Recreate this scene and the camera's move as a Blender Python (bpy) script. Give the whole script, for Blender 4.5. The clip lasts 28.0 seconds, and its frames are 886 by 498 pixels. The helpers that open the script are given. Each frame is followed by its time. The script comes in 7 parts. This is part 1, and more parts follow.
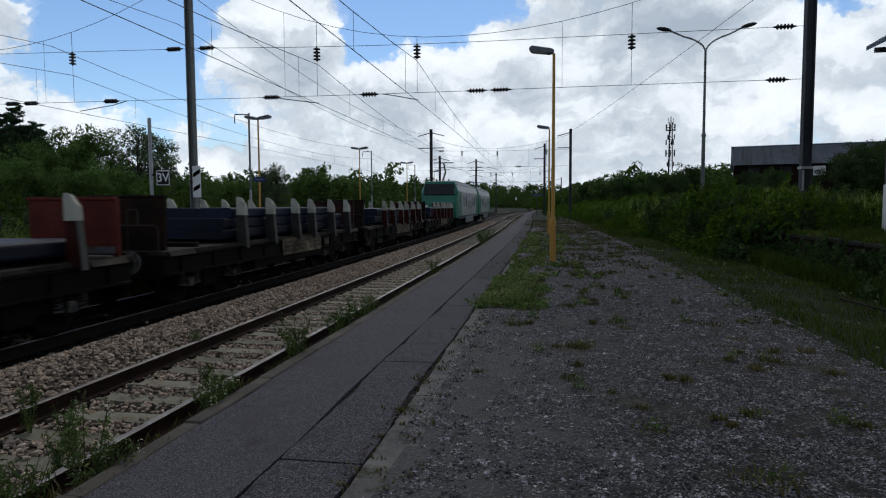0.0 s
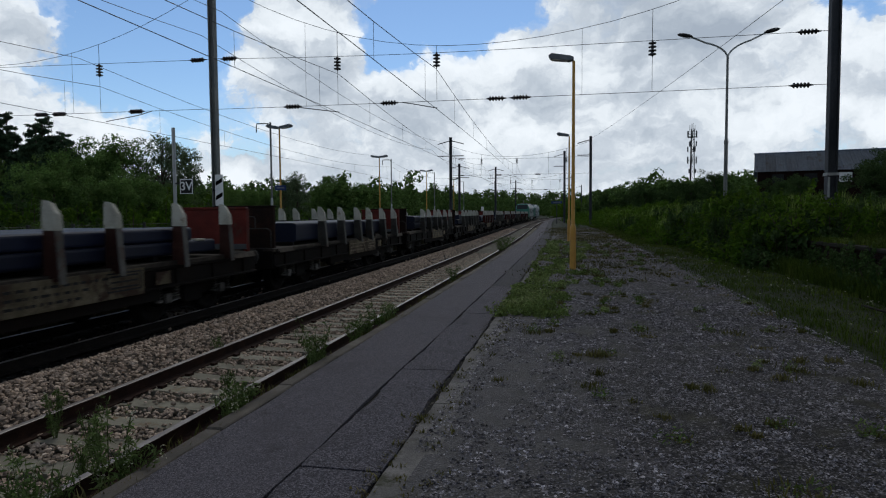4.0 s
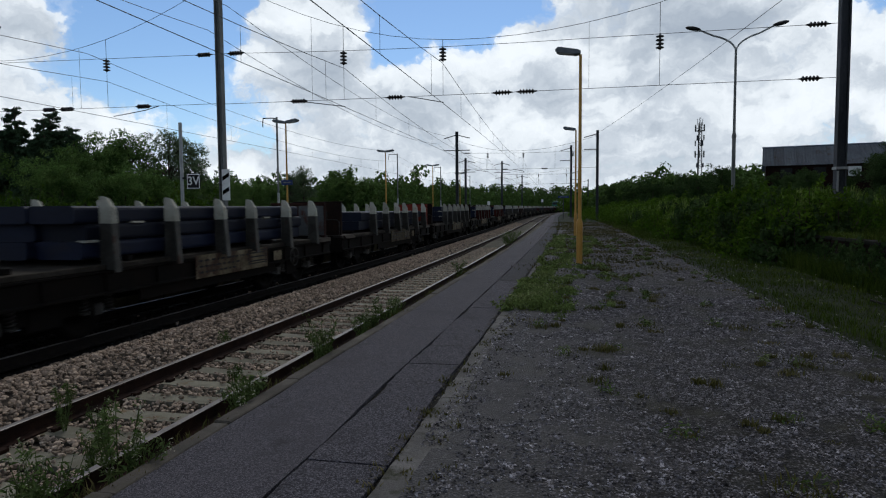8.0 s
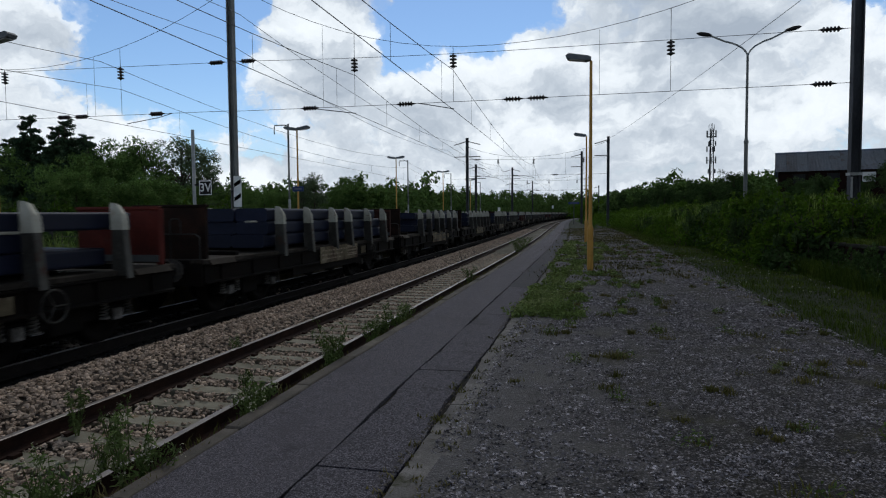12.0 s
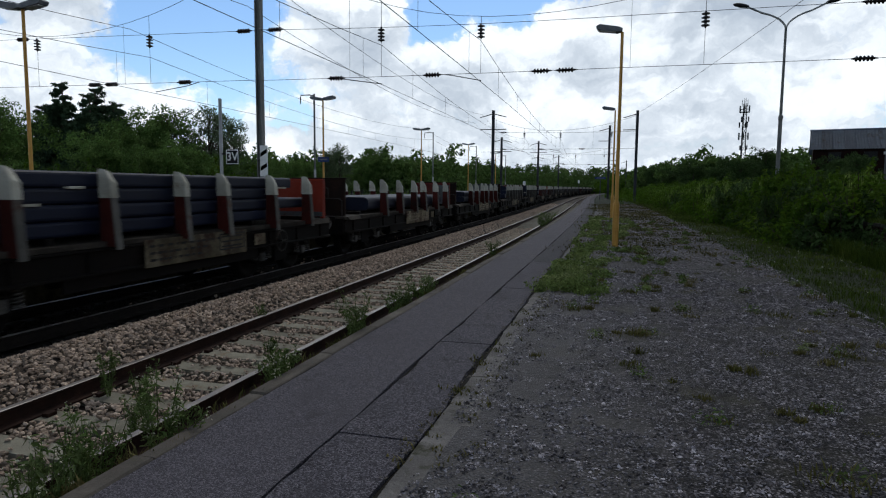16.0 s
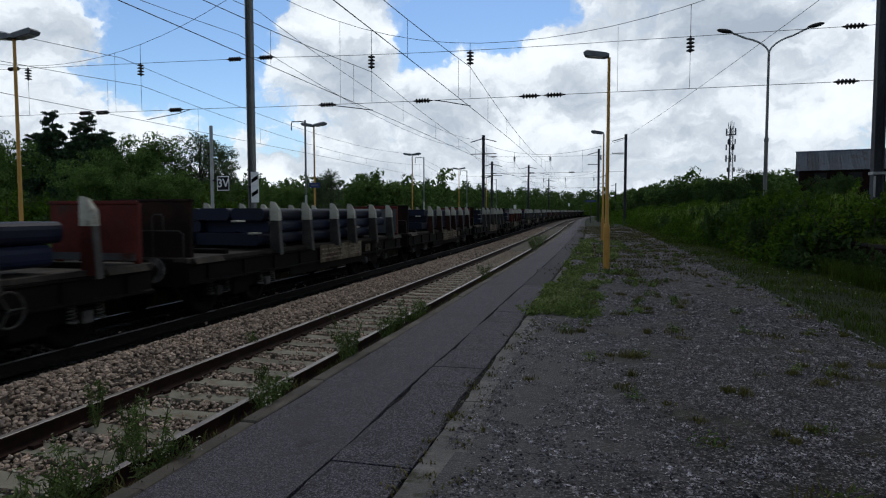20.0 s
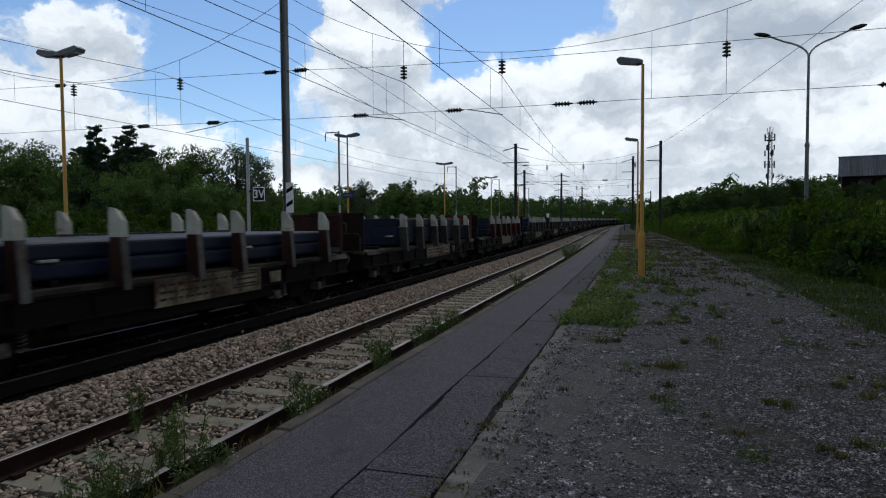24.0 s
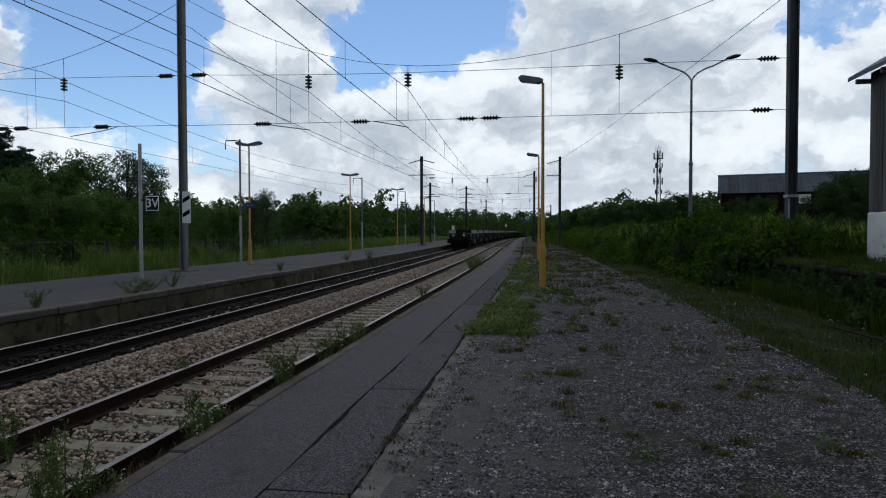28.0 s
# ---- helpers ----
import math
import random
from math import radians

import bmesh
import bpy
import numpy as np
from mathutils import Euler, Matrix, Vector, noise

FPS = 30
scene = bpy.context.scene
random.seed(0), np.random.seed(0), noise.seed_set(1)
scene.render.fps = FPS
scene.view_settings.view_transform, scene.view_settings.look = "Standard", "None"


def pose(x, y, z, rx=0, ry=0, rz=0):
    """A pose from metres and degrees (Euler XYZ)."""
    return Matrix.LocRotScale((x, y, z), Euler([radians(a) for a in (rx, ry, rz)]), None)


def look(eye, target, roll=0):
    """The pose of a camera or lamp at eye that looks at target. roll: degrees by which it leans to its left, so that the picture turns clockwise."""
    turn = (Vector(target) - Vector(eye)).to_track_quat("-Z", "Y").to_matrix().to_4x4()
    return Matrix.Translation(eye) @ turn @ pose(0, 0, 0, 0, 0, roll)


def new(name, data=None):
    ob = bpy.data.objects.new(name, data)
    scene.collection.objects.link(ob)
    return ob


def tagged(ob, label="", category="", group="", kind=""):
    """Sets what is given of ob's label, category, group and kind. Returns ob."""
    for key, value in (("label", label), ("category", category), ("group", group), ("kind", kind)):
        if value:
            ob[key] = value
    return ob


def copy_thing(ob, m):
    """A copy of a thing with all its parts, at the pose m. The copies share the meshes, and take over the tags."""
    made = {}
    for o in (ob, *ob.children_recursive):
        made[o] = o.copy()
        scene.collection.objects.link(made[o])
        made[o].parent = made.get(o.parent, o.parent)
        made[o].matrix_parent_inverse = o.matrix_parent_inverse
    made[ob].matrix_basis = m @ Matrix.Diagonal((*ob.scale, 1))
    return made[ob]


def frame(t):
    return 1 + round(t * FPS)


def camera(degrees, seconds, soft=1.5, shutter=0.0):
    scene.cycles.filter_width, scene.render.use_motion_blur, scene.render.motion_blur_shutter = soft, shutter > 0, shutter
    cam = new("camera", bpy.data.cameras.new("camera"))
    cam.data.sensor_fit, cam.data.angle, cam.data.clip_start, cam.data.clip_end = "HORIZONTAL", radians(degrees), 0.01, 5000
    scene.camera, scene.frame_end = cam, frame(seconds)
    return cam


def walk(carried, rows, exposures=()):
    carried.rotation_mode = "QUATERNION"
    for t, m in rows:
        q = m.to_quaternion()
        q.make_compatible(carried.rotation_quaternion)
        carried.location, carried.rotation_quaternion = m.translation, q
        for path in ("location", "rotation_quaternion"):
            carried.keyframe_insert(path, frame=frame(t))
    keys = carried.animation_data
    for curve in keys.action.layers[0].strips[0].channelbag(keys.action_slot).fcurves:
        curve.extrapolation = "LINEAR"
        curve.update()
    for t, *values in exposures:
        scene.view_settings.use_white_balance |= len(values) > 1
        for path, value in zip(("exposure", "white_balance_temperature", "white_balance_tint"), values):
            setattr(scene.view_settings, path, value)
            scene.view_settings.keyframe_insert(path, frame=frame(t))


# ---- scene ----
cam = camera(69.7, 28.0, soft=1.15, shutter=0.1)
EYE = (0.0, 0.0, 1.58)
# seconds, yaw to the left, pitch, lean
TURNS = """
0 9.61 -3.93 -.3|.5 10.8 -3.12 -.18|1 10.87 -2.89 -.12|1.5 10.19 -3.14 -.24|2 10.08 -3.36 -.13|2.5 10.58 -3.25 .04
3 11.24 -3.57 -.08|3.5 11.22 -3.38 -.43|4.5 11.6 -3.1 -.28|5.5 12 -2.88 -.11|6 11.95 -2.94 -.08|6.5 11.23 -2.95 .34|7 11.35 -3.04 .25
7.5 11.62 -3.66 .02|8 11.93 -3.71 -.44|8.5 12.84 -3.49 -.4|9 13.65 -2.4 -.44|9.5 13.51 -2.53 -.54|10 13.24 -2.54 -.27
10.5 12.82 -2.43 -.34|11 12.53 -2.83 -.19|11.5 12.66 -3.1 -.4|12.5 13.1 -3.15 -.4|13.5 13.63 -3.24 -.38|14 13.65 -3.84 -.11
14.5 15.49 -4.09 .52|15 16.29 -4.37 .37|15.5 15.42 -4.77 .36|16 14.98 -5.58 .51|16.5 15.37 -4.92 .1|17 15.54 -4.01 -.1
17.5 15.32 -4 -.08|18 15.31 -4.28 -.14|18.5 14.62 -3.93 -.15|19 14.57 -3.73 -.15|19.5 14.67 -3.23 -.02|20 14.24 -3.4 -.06
20.5 13.58 -3.36 -.08|21 14.43 -2.78 -.63|21.5 15.62 -3.17 -.75|22 16 -3.24 -.66|22.5 16.98 -3.38 -.88|23.5 17.2 -2.9 -.5
24.5 16.91 -2.47 -.13|25 15.56 -2.8 .16|25.5 13.67 -2.3 .17|26 11.01 -2.07 -.08|26.5 9.67 -1.87 .15|27 9.2 -1.61 0|27.5 9.08 -1.6 .02|28 8.71 -1.55 -.1
"""


def facing(yaw, pitch, lean):
    a, b = radians(yaw), radians(pitch)
    way = Vector((-math.sin(a) * math.cos(b), math.cos(a) * math.cos(b), math.sin(b)))
    return look(EYE, Vector(EYE) + way, lean)


ROWS = []
for item in TURNS.replace("\n", "|").split("|"):
    if item.strip():
        t, yaw, pitch, lean = (float(v) for v in item.split())
        ROWS.append((t, facing(yaw, pitch, lean)))
walk(cam, ROWS, [(t, stops, 6050.0, 8.0) for t, stops in ((0.0, 0.0), (1.0, -0.04), (2.0, -0.10), (3.5, -0.10), (6.0, -0.04), (10.0, -0.06), (13.5, 0.0), (15.0, 0.05), (16.0, 0.18), (17.0, 0.17), (18.0, 0.14), (19.0, 0.08), (20.0, 0.03), (22.0, 0.0), (25.0, 0.03), (26.0, -0.05), (28.0, -0.06))])

# ---- world and light ----
SUN_ELEVATION, SUN_AZIMUTH = 52.0, -8.0  # the sun stands ahead, behind cloud
world = bpy.data.worlds.new("sky")
scene.world = world
world.use_nodes = True


def node(tree, kind, **values):
    n = tree.nodes.new(kind)
    for key, value in values.items():
        if key == "operation":
            n.operation = value
        elif key == "blend_type":
            n.blend_type = value
        elif key == "data_type":
            n.data_type = value
        elif key == "sky_type":
            n.sky_type = value
        elif key == "sun_disc":
            n.sun_disc = value
        elif key == "sun_elevation":
            n.sun_elevation = value
        elif key == "sun_rotation":
            n.sun_rotation = value
        elif key == "interpolation_type":
            n.interpolation_type = value
        elif key == "air_density":
            n.air_density = value
        elif key == "dust_density":
            n.dust_density = value
        else:
            n.inputs[int(key[1:]) if key[0] == "i" and key[1:].isdigit() else key].default_value = value
    return n


def ramp(tree, source, stops):
    n = tree.nodes.new("ShaderNodeValToRGB")
    while len(n.color_ramp.elements) < len(stops):
        n.color_ramp.elements.new(0.5)
    for e, (pos, col) in zip(n.color_ramp.elements, stops):
        e.position = pos
        e.color = (*col, 1) if isinstance(col, tuple) else (col, col, col, 1)
    tree.links.new(source, n.inputs[0])
    return n.outputs[0]


def build_sky():
    """Broken heaps of cloud over a pale blue sky: openings and banks by their bearing, billowed edges, grey bases."""
    t = world.node_tree
    t.nodes.clear()
    out = node(t, "ShaderNodeOutputWorld")
    bg = node(t, "ShaderNodeBackground")
    sky = node(t, "ShaderNodeTexSky", sky_type="NISHITA", sun_disc=False, sun_elevation=radians(SUN_ELEVATION), sun_rotation=radians(SUN_AZIMUTH), air_density=1.0, dust_density=0.2)
    sky.ozone_density = 4.0
    blue = node(t, "ShaderNodeVectorMath", operation="SCALE", Scale=SKY_GAIN)
    t.links.new(sky.outputs[0], blue.inputs[0])
    co = node(t, "ShaderNodeTexCoord")
    sep = node(t, "ShaderNodeSeparateXYZ")
    t.links.new(co.outputs["Generated"], sep.inputs[0])

    def math2(kind, a, b, c=None):
        n = node(t, "ShaderNodeMath", operation=kind)
        for k, v in enumerate((a, b, c)):
            if v is None:
                continue
            if isinstance(v, (int, float)):
                n.inputs[k].default_value = v
            else:
                t.links.new(v, n.inputs[k])
        return n.outputs[0]

    # the bearing wanders at two sizes, so that no bank keeps a smooth outline
    way = co.outputs["Generated"]
    for scale, amount in ((6.0, 0.13), (24.0, 0.045)):
        n = node(t, "ShaderNodeTexNoise", Scale=scale, Detail=5.0, Roughness=0.6)
        t.links.new(co.outputs["Generated"], n.inputs["Vector"])
        mid = node(t, "ShaderNodeVectorMath", operation="SUBTRACT", i1=(0.5, 0.5, 0.5))
        t.links.new(n.outputs["Color"], mid.inputs[0])
        off = node(t, "ShaderNodeVectorMath", operation="SCALE", Scale=amount)
        t.links.new(mid.outputs[0], off.inputs[0])
        add = node(t, "ShaderNodeVectorMath", operation="ADD")
        t.links.new(way, add.inputs[0])
        t.links.new(off.outputs[0], add.inputs[1])
        way = add.outputs[0]

    def heaps(lift):
        """Cloud density from soft lumps and round billows, lower clouds flatter."""
        at = node(t, "ShaderNodeVectorMath", operation="MULTIPLY_ADD", i1=(1.0, 1.0, 2.1), i2=(3.1, 1.7, 0.4 + lift))
        t.links.new(way, at.inputs[0])
        lumps = node(t, "ShaderNodeTexNoise", Scale=5.0, Detail=9.0, Roughness=0.58)
        t.links.new(at.outputs[0], lumps.inputs["Vector"])
        billow = node(t, "ShaderNodeTexVoronoi", Scale=11.0, Detail=3.0, Roughness=0.55)
        billow.feature = "SMOOTH_F1"
        billow.normalize = True
        t.links.new(at.outputs[0], billow.inputs["Vector"])
        return math2("MULTIPLY_ADD", billow.outputs["Distance"], -0.42, lumps.outputs[0])

    def banks(start, masses, ragged):
        total = start
        for left, up, size, gain in masses:
            d = node(t, "ShaderNodeVectorMath", operation="DISTANCE", i1=Vector(bearing(left, up)))
            t.links.new(ragged, d.inputs[0])
            r = node(t, "ShaderNodeMapRange", interpolation_type="SMOOTHSTEP", i1=0.0, i2=radians(size), i3=gain, i4=0.0)
            t.links.new(d.outputs["Value"], r.inputs[0])
            total = math2("ADD", total, r.outputs[0])
        return total

    here, above = heaps(0.0), heaps(0.085)
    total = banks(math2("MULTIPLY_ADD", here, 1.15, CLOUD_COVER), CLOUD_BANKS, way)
    cover = ramp(t, total, [(0.36, 0.0), (0.44, 0.22), (0.50, 0.86), (0.60, 1.0)])
    # lit tops where little cloud lies above, grey where much does
    slope = math2("SUBTRACT", above, here)
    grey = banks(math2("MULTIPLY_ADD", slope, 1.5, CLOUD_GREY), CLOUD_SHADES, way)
    grey = math2("MULTIPLY_ADD", total, 0.16, grey)
    shade = ramp(t, grey, [(0.22, (1.16, 1.17, 1.17)), (0.42, (1.02, 1.04, 1.05)), (0.56, (0.80, 0.835, 0.875)), (0.74, (0.63, 0.675, 0.73)), (0.95, (0.50, 0.55, 0.62))])
    # overhead and out of view the clouds are dimmed, to darken the light below
    base = node(t, "ShaderNodeMapRange", interpolation_type="SMOOTHSTEP", i1=0.42, i2=0.80, i3=CLOUD_GAIN, i4=CLOUD_GAIN * CLOUD_OVERHEAD_DIM)
    t.links.new(sep.outputs[2], base.inputs[0])
    lit = node(t, "ShaderNodeVectorMath", operation="SCALE")
    t.links.new(shade, lit.inputs[0])
    t.links.new(base.outputs[0], lit.inputs["Scale"])
    mix = node(t, "ShaderNodeMix", data_type="RGBA")
    t.links.new(cover, mix.inputs[0])
    t.links.new(blue.outputs[0], mix.inputs[6])
    t.links.new(lit.outputs[0], mix.inputs[7])
    t.links.new(mix.outputs[2], bg.inputs[0])
    bg.inputs[1].default_value = 1.0
    t.links.new(bg.outputs[0], out.inputs[0])


SKY_GAIN, CLOUD_GAIN, CLOUD_OVERHEAD_DIM = 0.108, 0.86, 0.15
CLOUD_COVER, CLOUD_GREY = 0.17, 0.365


def bearing(left, up):
    return (-math.sin(radians(left)) * math.cos(radians(up)), math.cos(radians(left)) * math.cos(radians(up)), math.sin(radians(up)))


# bearing to the left, height, width in degrees, more or less cloud
CLOUD_BANKS = [(37, 13, 12, -0.55), (31, 17, 6, -0.35), (38, 25, 15, -0.45), (46.5, 14, 4, 0.6), (50, 19, 9, -0.4), (41, 7, 8, 0.22), (24, 14, 7, 0.32), (16, 15.5, 4.5, -0.45), (10, 18, 7.5, -0.6), (4, 18.5, 5, -0.4), (15, 12.5, 3, -0.3), (8, 25, 10, -0.4),
               (3, 11, 7, 0.30), (-8, 13, 9, 0.25), (-21, 13.5, 4.5, -0.26), (-26, 17, 7, -0.3), (19, 6.8, 3, -0.2), (28, 7, 3.5, -0.2), (-1.7, 8.2, 2.5, -0.22), (10, 2, 25, 0.12), (0, 65, 40, 0.25),
               # unseen openings behind and to the sides, added to lower the ambient light
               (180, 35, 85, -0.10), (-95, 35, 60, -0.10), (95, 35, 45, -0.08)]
# the same, for grey and bright parts of the clouds
# the last three are unseen grey, added to dim the light from behind
CLOUD_SHADES = [(-7, 12.5, 8, 0.34), (-12, 13.5, 7, 0.25), (21, 10.5, 6, 0.22), (25, 7, 9, 0.12), (21.5, 13.5, 3, 0.16), (25, 17, 5, -0.25), (7, 12, 5, -0.22), (5.6, 8.6, 2, -0.25), (-4.5, 5.7, 2.2, -0.25),
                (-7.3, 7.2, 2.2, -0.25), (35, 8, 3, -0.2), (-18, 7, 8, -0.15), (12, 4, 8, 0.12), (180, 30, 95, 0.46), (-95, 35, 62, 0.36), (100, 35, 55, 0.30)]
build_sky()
sun = new("sun", bpy.data.lights.new("sun", "SUN"))
sun.data.energy, sun.data.angle, sun.data.color = 1.05, radians(11), (1.0, 0.93, 0.84)
sun.matrix_world = look((0, 0, 50), Vector((0, 0, 50)) - Vector(bearing(-SUN_AZIMUTH, SUN_ELEVATION)))

# ---- materials ----
def surface(name, cols, scale=3.0, rough=0.8, metal=0.0, bump=0.3, fine=60.0, fine_bump=0.15, spots=None, by_object=0.0, by_island=0.0, spec=0.14, stretch=(1, 1, 1), depth=0.01):
    """A surface of two or three colours mixed by a coarse noise, with fine grain, relief, wear spots and a tint for each piece."""
    m = bpy.data.materials.new(name)
    m.use_nodes = True
    t = m.node_tree
    b = t.nodes["Principled BSDF"]
    co = node(t, "ShaderNodeTexCoord")
    mp = node(t, "ShaderNodeMapping")
    mp.inputs["Scale"].default_value = stretch
    t.links.new(co.outputs["Object"], mp.inputs[0])
    vec = mp.outputs[0]
    if by_object:
        info = node(t, "ShaderNodeObjectInfo")
        sh = node(t, "ShaderNodeVectorMath", operation="ADD")
        big = node(t, "ShaderNodeMath", operation="MULTIPLY", i1=37.0)
        t.links.new(info.outputs["Random"], big.inputs[0])
        t.links.new(vec, sh.inputs[0])
        t.links.new(big.outputs[0], sh.inputs[1])
        vec = sh.outputs[0]
    n1 = node(t, "ShaderNodeTexNoise", Scale=scale, Detail=5.0, Roughness=0.62)
    n2 = node(t, "ShaderNodeTexNoise", Scale=fine, Detail=3.0, Roughness=0.7)
    t.links.new(vec, n1.inputs["Vector"])
    t.links.new(vec, n2.inputs["Vector"])
    w = node(t, "ShaderNodeMath", operation="MULTIPLY_ADD", i1=0.45)
    t.links.new(n2.outputs[0], w.inputs[0])
    t.links.new(n1.outputs[0], w.inputs[2])
    k = len(cols)
    lo, hi = 0.50, 0.95
    col = ramp(t, w.outputs[0], [(lo + (hi - lo) * i / max(1, k - 1), c) for i, c in enumerate(cols)])
    if spots:
        scol, sscale, amount = spots
        n3 = node(t, "ShaderNodeTexNoise", Scale=sscale, Detail=6.0, Roughness=0.7)
        t.links.new(vec, n3.inputs["Vector"])
        f = ramp(t, n3.outputs[0], [(1 - amount - 0.05, 0.0), (1 - amount + 0.05, 1.0)])
        mx = node(t, "ShaderNodeMix", data_type="RGBA")
        t.links.new(f, mx.inputs[0])
        t.links.new(col, mx.inputs[6])
        mx.inputs[7].default_value = (*scol, 1)
        col = mx.outputs[2]
    for amount, kind, socket in ((by_object, "ShaderNodeObjectInfo", "Random"), (by_island, "ShaderNodeNewGeometry", "Random Per Island")):
        if amount:
            src = node(t, kind)
            r = node(t, "ShaderNodeMapRange", i3=1 - amount, i4=1 + amount)
            t.links.new(src.outputs[socket], r.inputs[0])
            v = node(t, "ShaderNodeVectorMath", operation="SCALE")
            t.links.new(col, v.inputs[0])
            t.links.new(r.outputs[0], v.inputs["Scale"])
            col = v.outputs[0]
    t.links.new(col, b.inputs["Base Color"])
    rr = node(t, "ShaderNodeMapRange", i3=max(0.05, rough - 0.12), i4=min(1.0, rough + 0.12))
    t.links.new(n1.outputs[0], rr.inputs[0])
    t.links.new(rr.outputs[0], b.inputs["Roughness"])
    b.inputs["Metallic"].default_value = metal
    b.inputs["Specular IOR Level"].default_value = spec
    if bump or fine_bump:
        h = node(t, "ShaderNodeMath", operation="MULTIPLY_ADD", i1=fine_bump)
        t.links.new(n2.outputs[0], h.inputs[0])
        g = node(t, "ShaderNodeMath", operation="MULTIPLY", i1=bump)
        t.links.new(n1.outputs[0], g.inputs[0])
        t.links.new(g.outputs[0], h.inputs[2])
        bp = node(t, "ShaderNodeBump", Strength=1.0, Distance=depth)
        t.links.new(h.outputs[0], bp.inputs["Height"])
        t.links.new(bp.outputs[0], b.inputs["Normal"])
    return m


def granular(name, cols, cell, patches, patch_scale, rough=0.95, gap_shade=0.25, relief=0.012, drift=None):
    """Packed grit: every grain has its own tone, with shade painted into the gaps between, and mossy or bare patches
    over it.
    """
    m = bpy.data.materials.new(name)
    m.use_nodes = True
    t = m.node_tree
    b = t.nodes["Principled BSDF"]
    co = node(t, "ShaderNodeTexCoord")
    warp = node(t, "ShaderNodeTexNoise", Scale=cell * 0.8, Detail=2.0)
    t.links.new(co.outputs["Object"], warp.inputs["Vector"])
    off = node(t, "ShaderNodeVectorMath", operation="SCALE", Scale=0.6 / cell)
    t.links.new(warp.outputs["Color"], off.inputs[0])
    at = node(t, "ShaderNodeVectorMath", operation="ADD")
    t.links.new(co.outputs["Object"], at.inputs[0])
    t.links.new(off.outputs[0], at.inputs[1])
    vor = node(t, "ShaderNodeTexVoronoi", Scale=cell)
    t.links.new(at.outputs[0], vor.inputs["Vector"])
    tone = node(t, "ShaderNodeSeparateColor")
    t.links.new(vor.outputs["Color"], tone.inputs[0])
    k = len(cols)
    col = ramp(t, tone.outputs[0], [(0.08 + 0.88 * i / (k - 1), c) for i, c in enumerate(cols)])
    # the colour darkens towards each grain's rim, as painted shade
    edge = ramp(t, vor.outputs["Distance"], [(0.28, 1.0), (0.62, gap_shade)])
    mul = node(t, "ShaderNodeMix", data_type="RGBA", blend_type="MULTIPLY", i0=1.0)
    t.links.new(col, mul.inputs[6])
    t.links.new(edge, mul.inputs[7])
    col = mul.outputs[2]
    for (pc, amount), sc in zip(patches, patch_scale):
        n = node(t, "ShaderNodeTexNoise", Scale=sc, Detail=7.0, Roughness=0.68)
        t.links.new(co.outputs["Object"], n.inputs["Vector"])
        f = ramp(t, n.outputs[0], [(1 - amount - 0.04, 0.0), (1 - amount + 0.07, 0.85)])
        mx = node(t, "ShaderNodeMix", data_type="RGBA")
        t.links.new(f, mx.inputs[0])
        t.links.new(col, mx.inputs[6])
        mx.inputs[7].default_value = (*pc, 1)
        col = mx.outputs[2]
    if drift:  # fine pale sand that has drifted over one side, with a ragged border
        sand, x0, x1 = drift
        sx = node(t, "ShaderNodeSeparateXYZ")
        t.links.new(co.outputs["Object"], sx.inputs[0])
        n = node(t, "ShaderNodeTexNoise", Scale=1.3, Detail=6.0, Roughness=0.65)
        t.links.new(co.outputs["Object"], n.inputs["Vector"])
        w = node(t, "ShaderNodeMath", operation="MULTIPLY_ADD", i1=2.6)
        t.links.new(n.outputs[0], w.inputs[0])
        t.links.new(sx.outputs[0], w.inputs[2])
        f = node(t, "ShaderNodeMapRange", interpolation_type="SMOOTHSTEP", i1=x0 + 1.3, i2=x1 + 1.3, i3=0.72, i4=0.0)
        t.links.new(w.outputs[0], f.inputs[0])
        mx = node(t, "ShaderNodeMix", data_type="RGBA")
        t.links.new(f.outputs[0], mx.inputs[0])
        t.links.new(col, mx.inputs[6])
        mx.inputs[7].default_value = (*sand, 1)
        col = mx.outputs[2]
    t.links.new(col, b.inputs["Base Color"])
    b.inputs["Roughness"].default_value = rough
    b.inputs["Specular IOR Level"].default_value = 0.25
    bp = node(t, "ShaderNodeBump", Strength=1.0, Distance=relief)
    bp.invert = True
    t.links.new(vor.outputs["Distance"], bp.inputs["Height"])
    t.links.new(bp.outputs[0], b.inputs["Normal"])
    return m


def leafy(name, cols, trans=0.25):
    """Leaves that let some light through, each with its own tone."""
    trans *= 0.75
    m = surface(name, cols, scale=0.8, rough=0.8, bump=0, fine_bump=0, by_object=0.18, by_island=0.4, spec=0.06)
    t = m.node_tree
    b = t.nodes["Principled BSDF"]
    tr = node(t, "ShaderNodeBsdfTranslucent")
    src = b.inputs["Base Color"].links[0].from_socket
    t.links.new(src, tr.inputs[0])
    mx = node(t, "ShaderNodeMixShader", i0=trans)
    t.links.new(b.outputs[0], mx.inputs[1])
    t.links.new(tr.outputs[0], mx.inputs[2])
    t.links.new(mx.outputs[0], t.nodes["Material Output"].inputs[0])
    return m


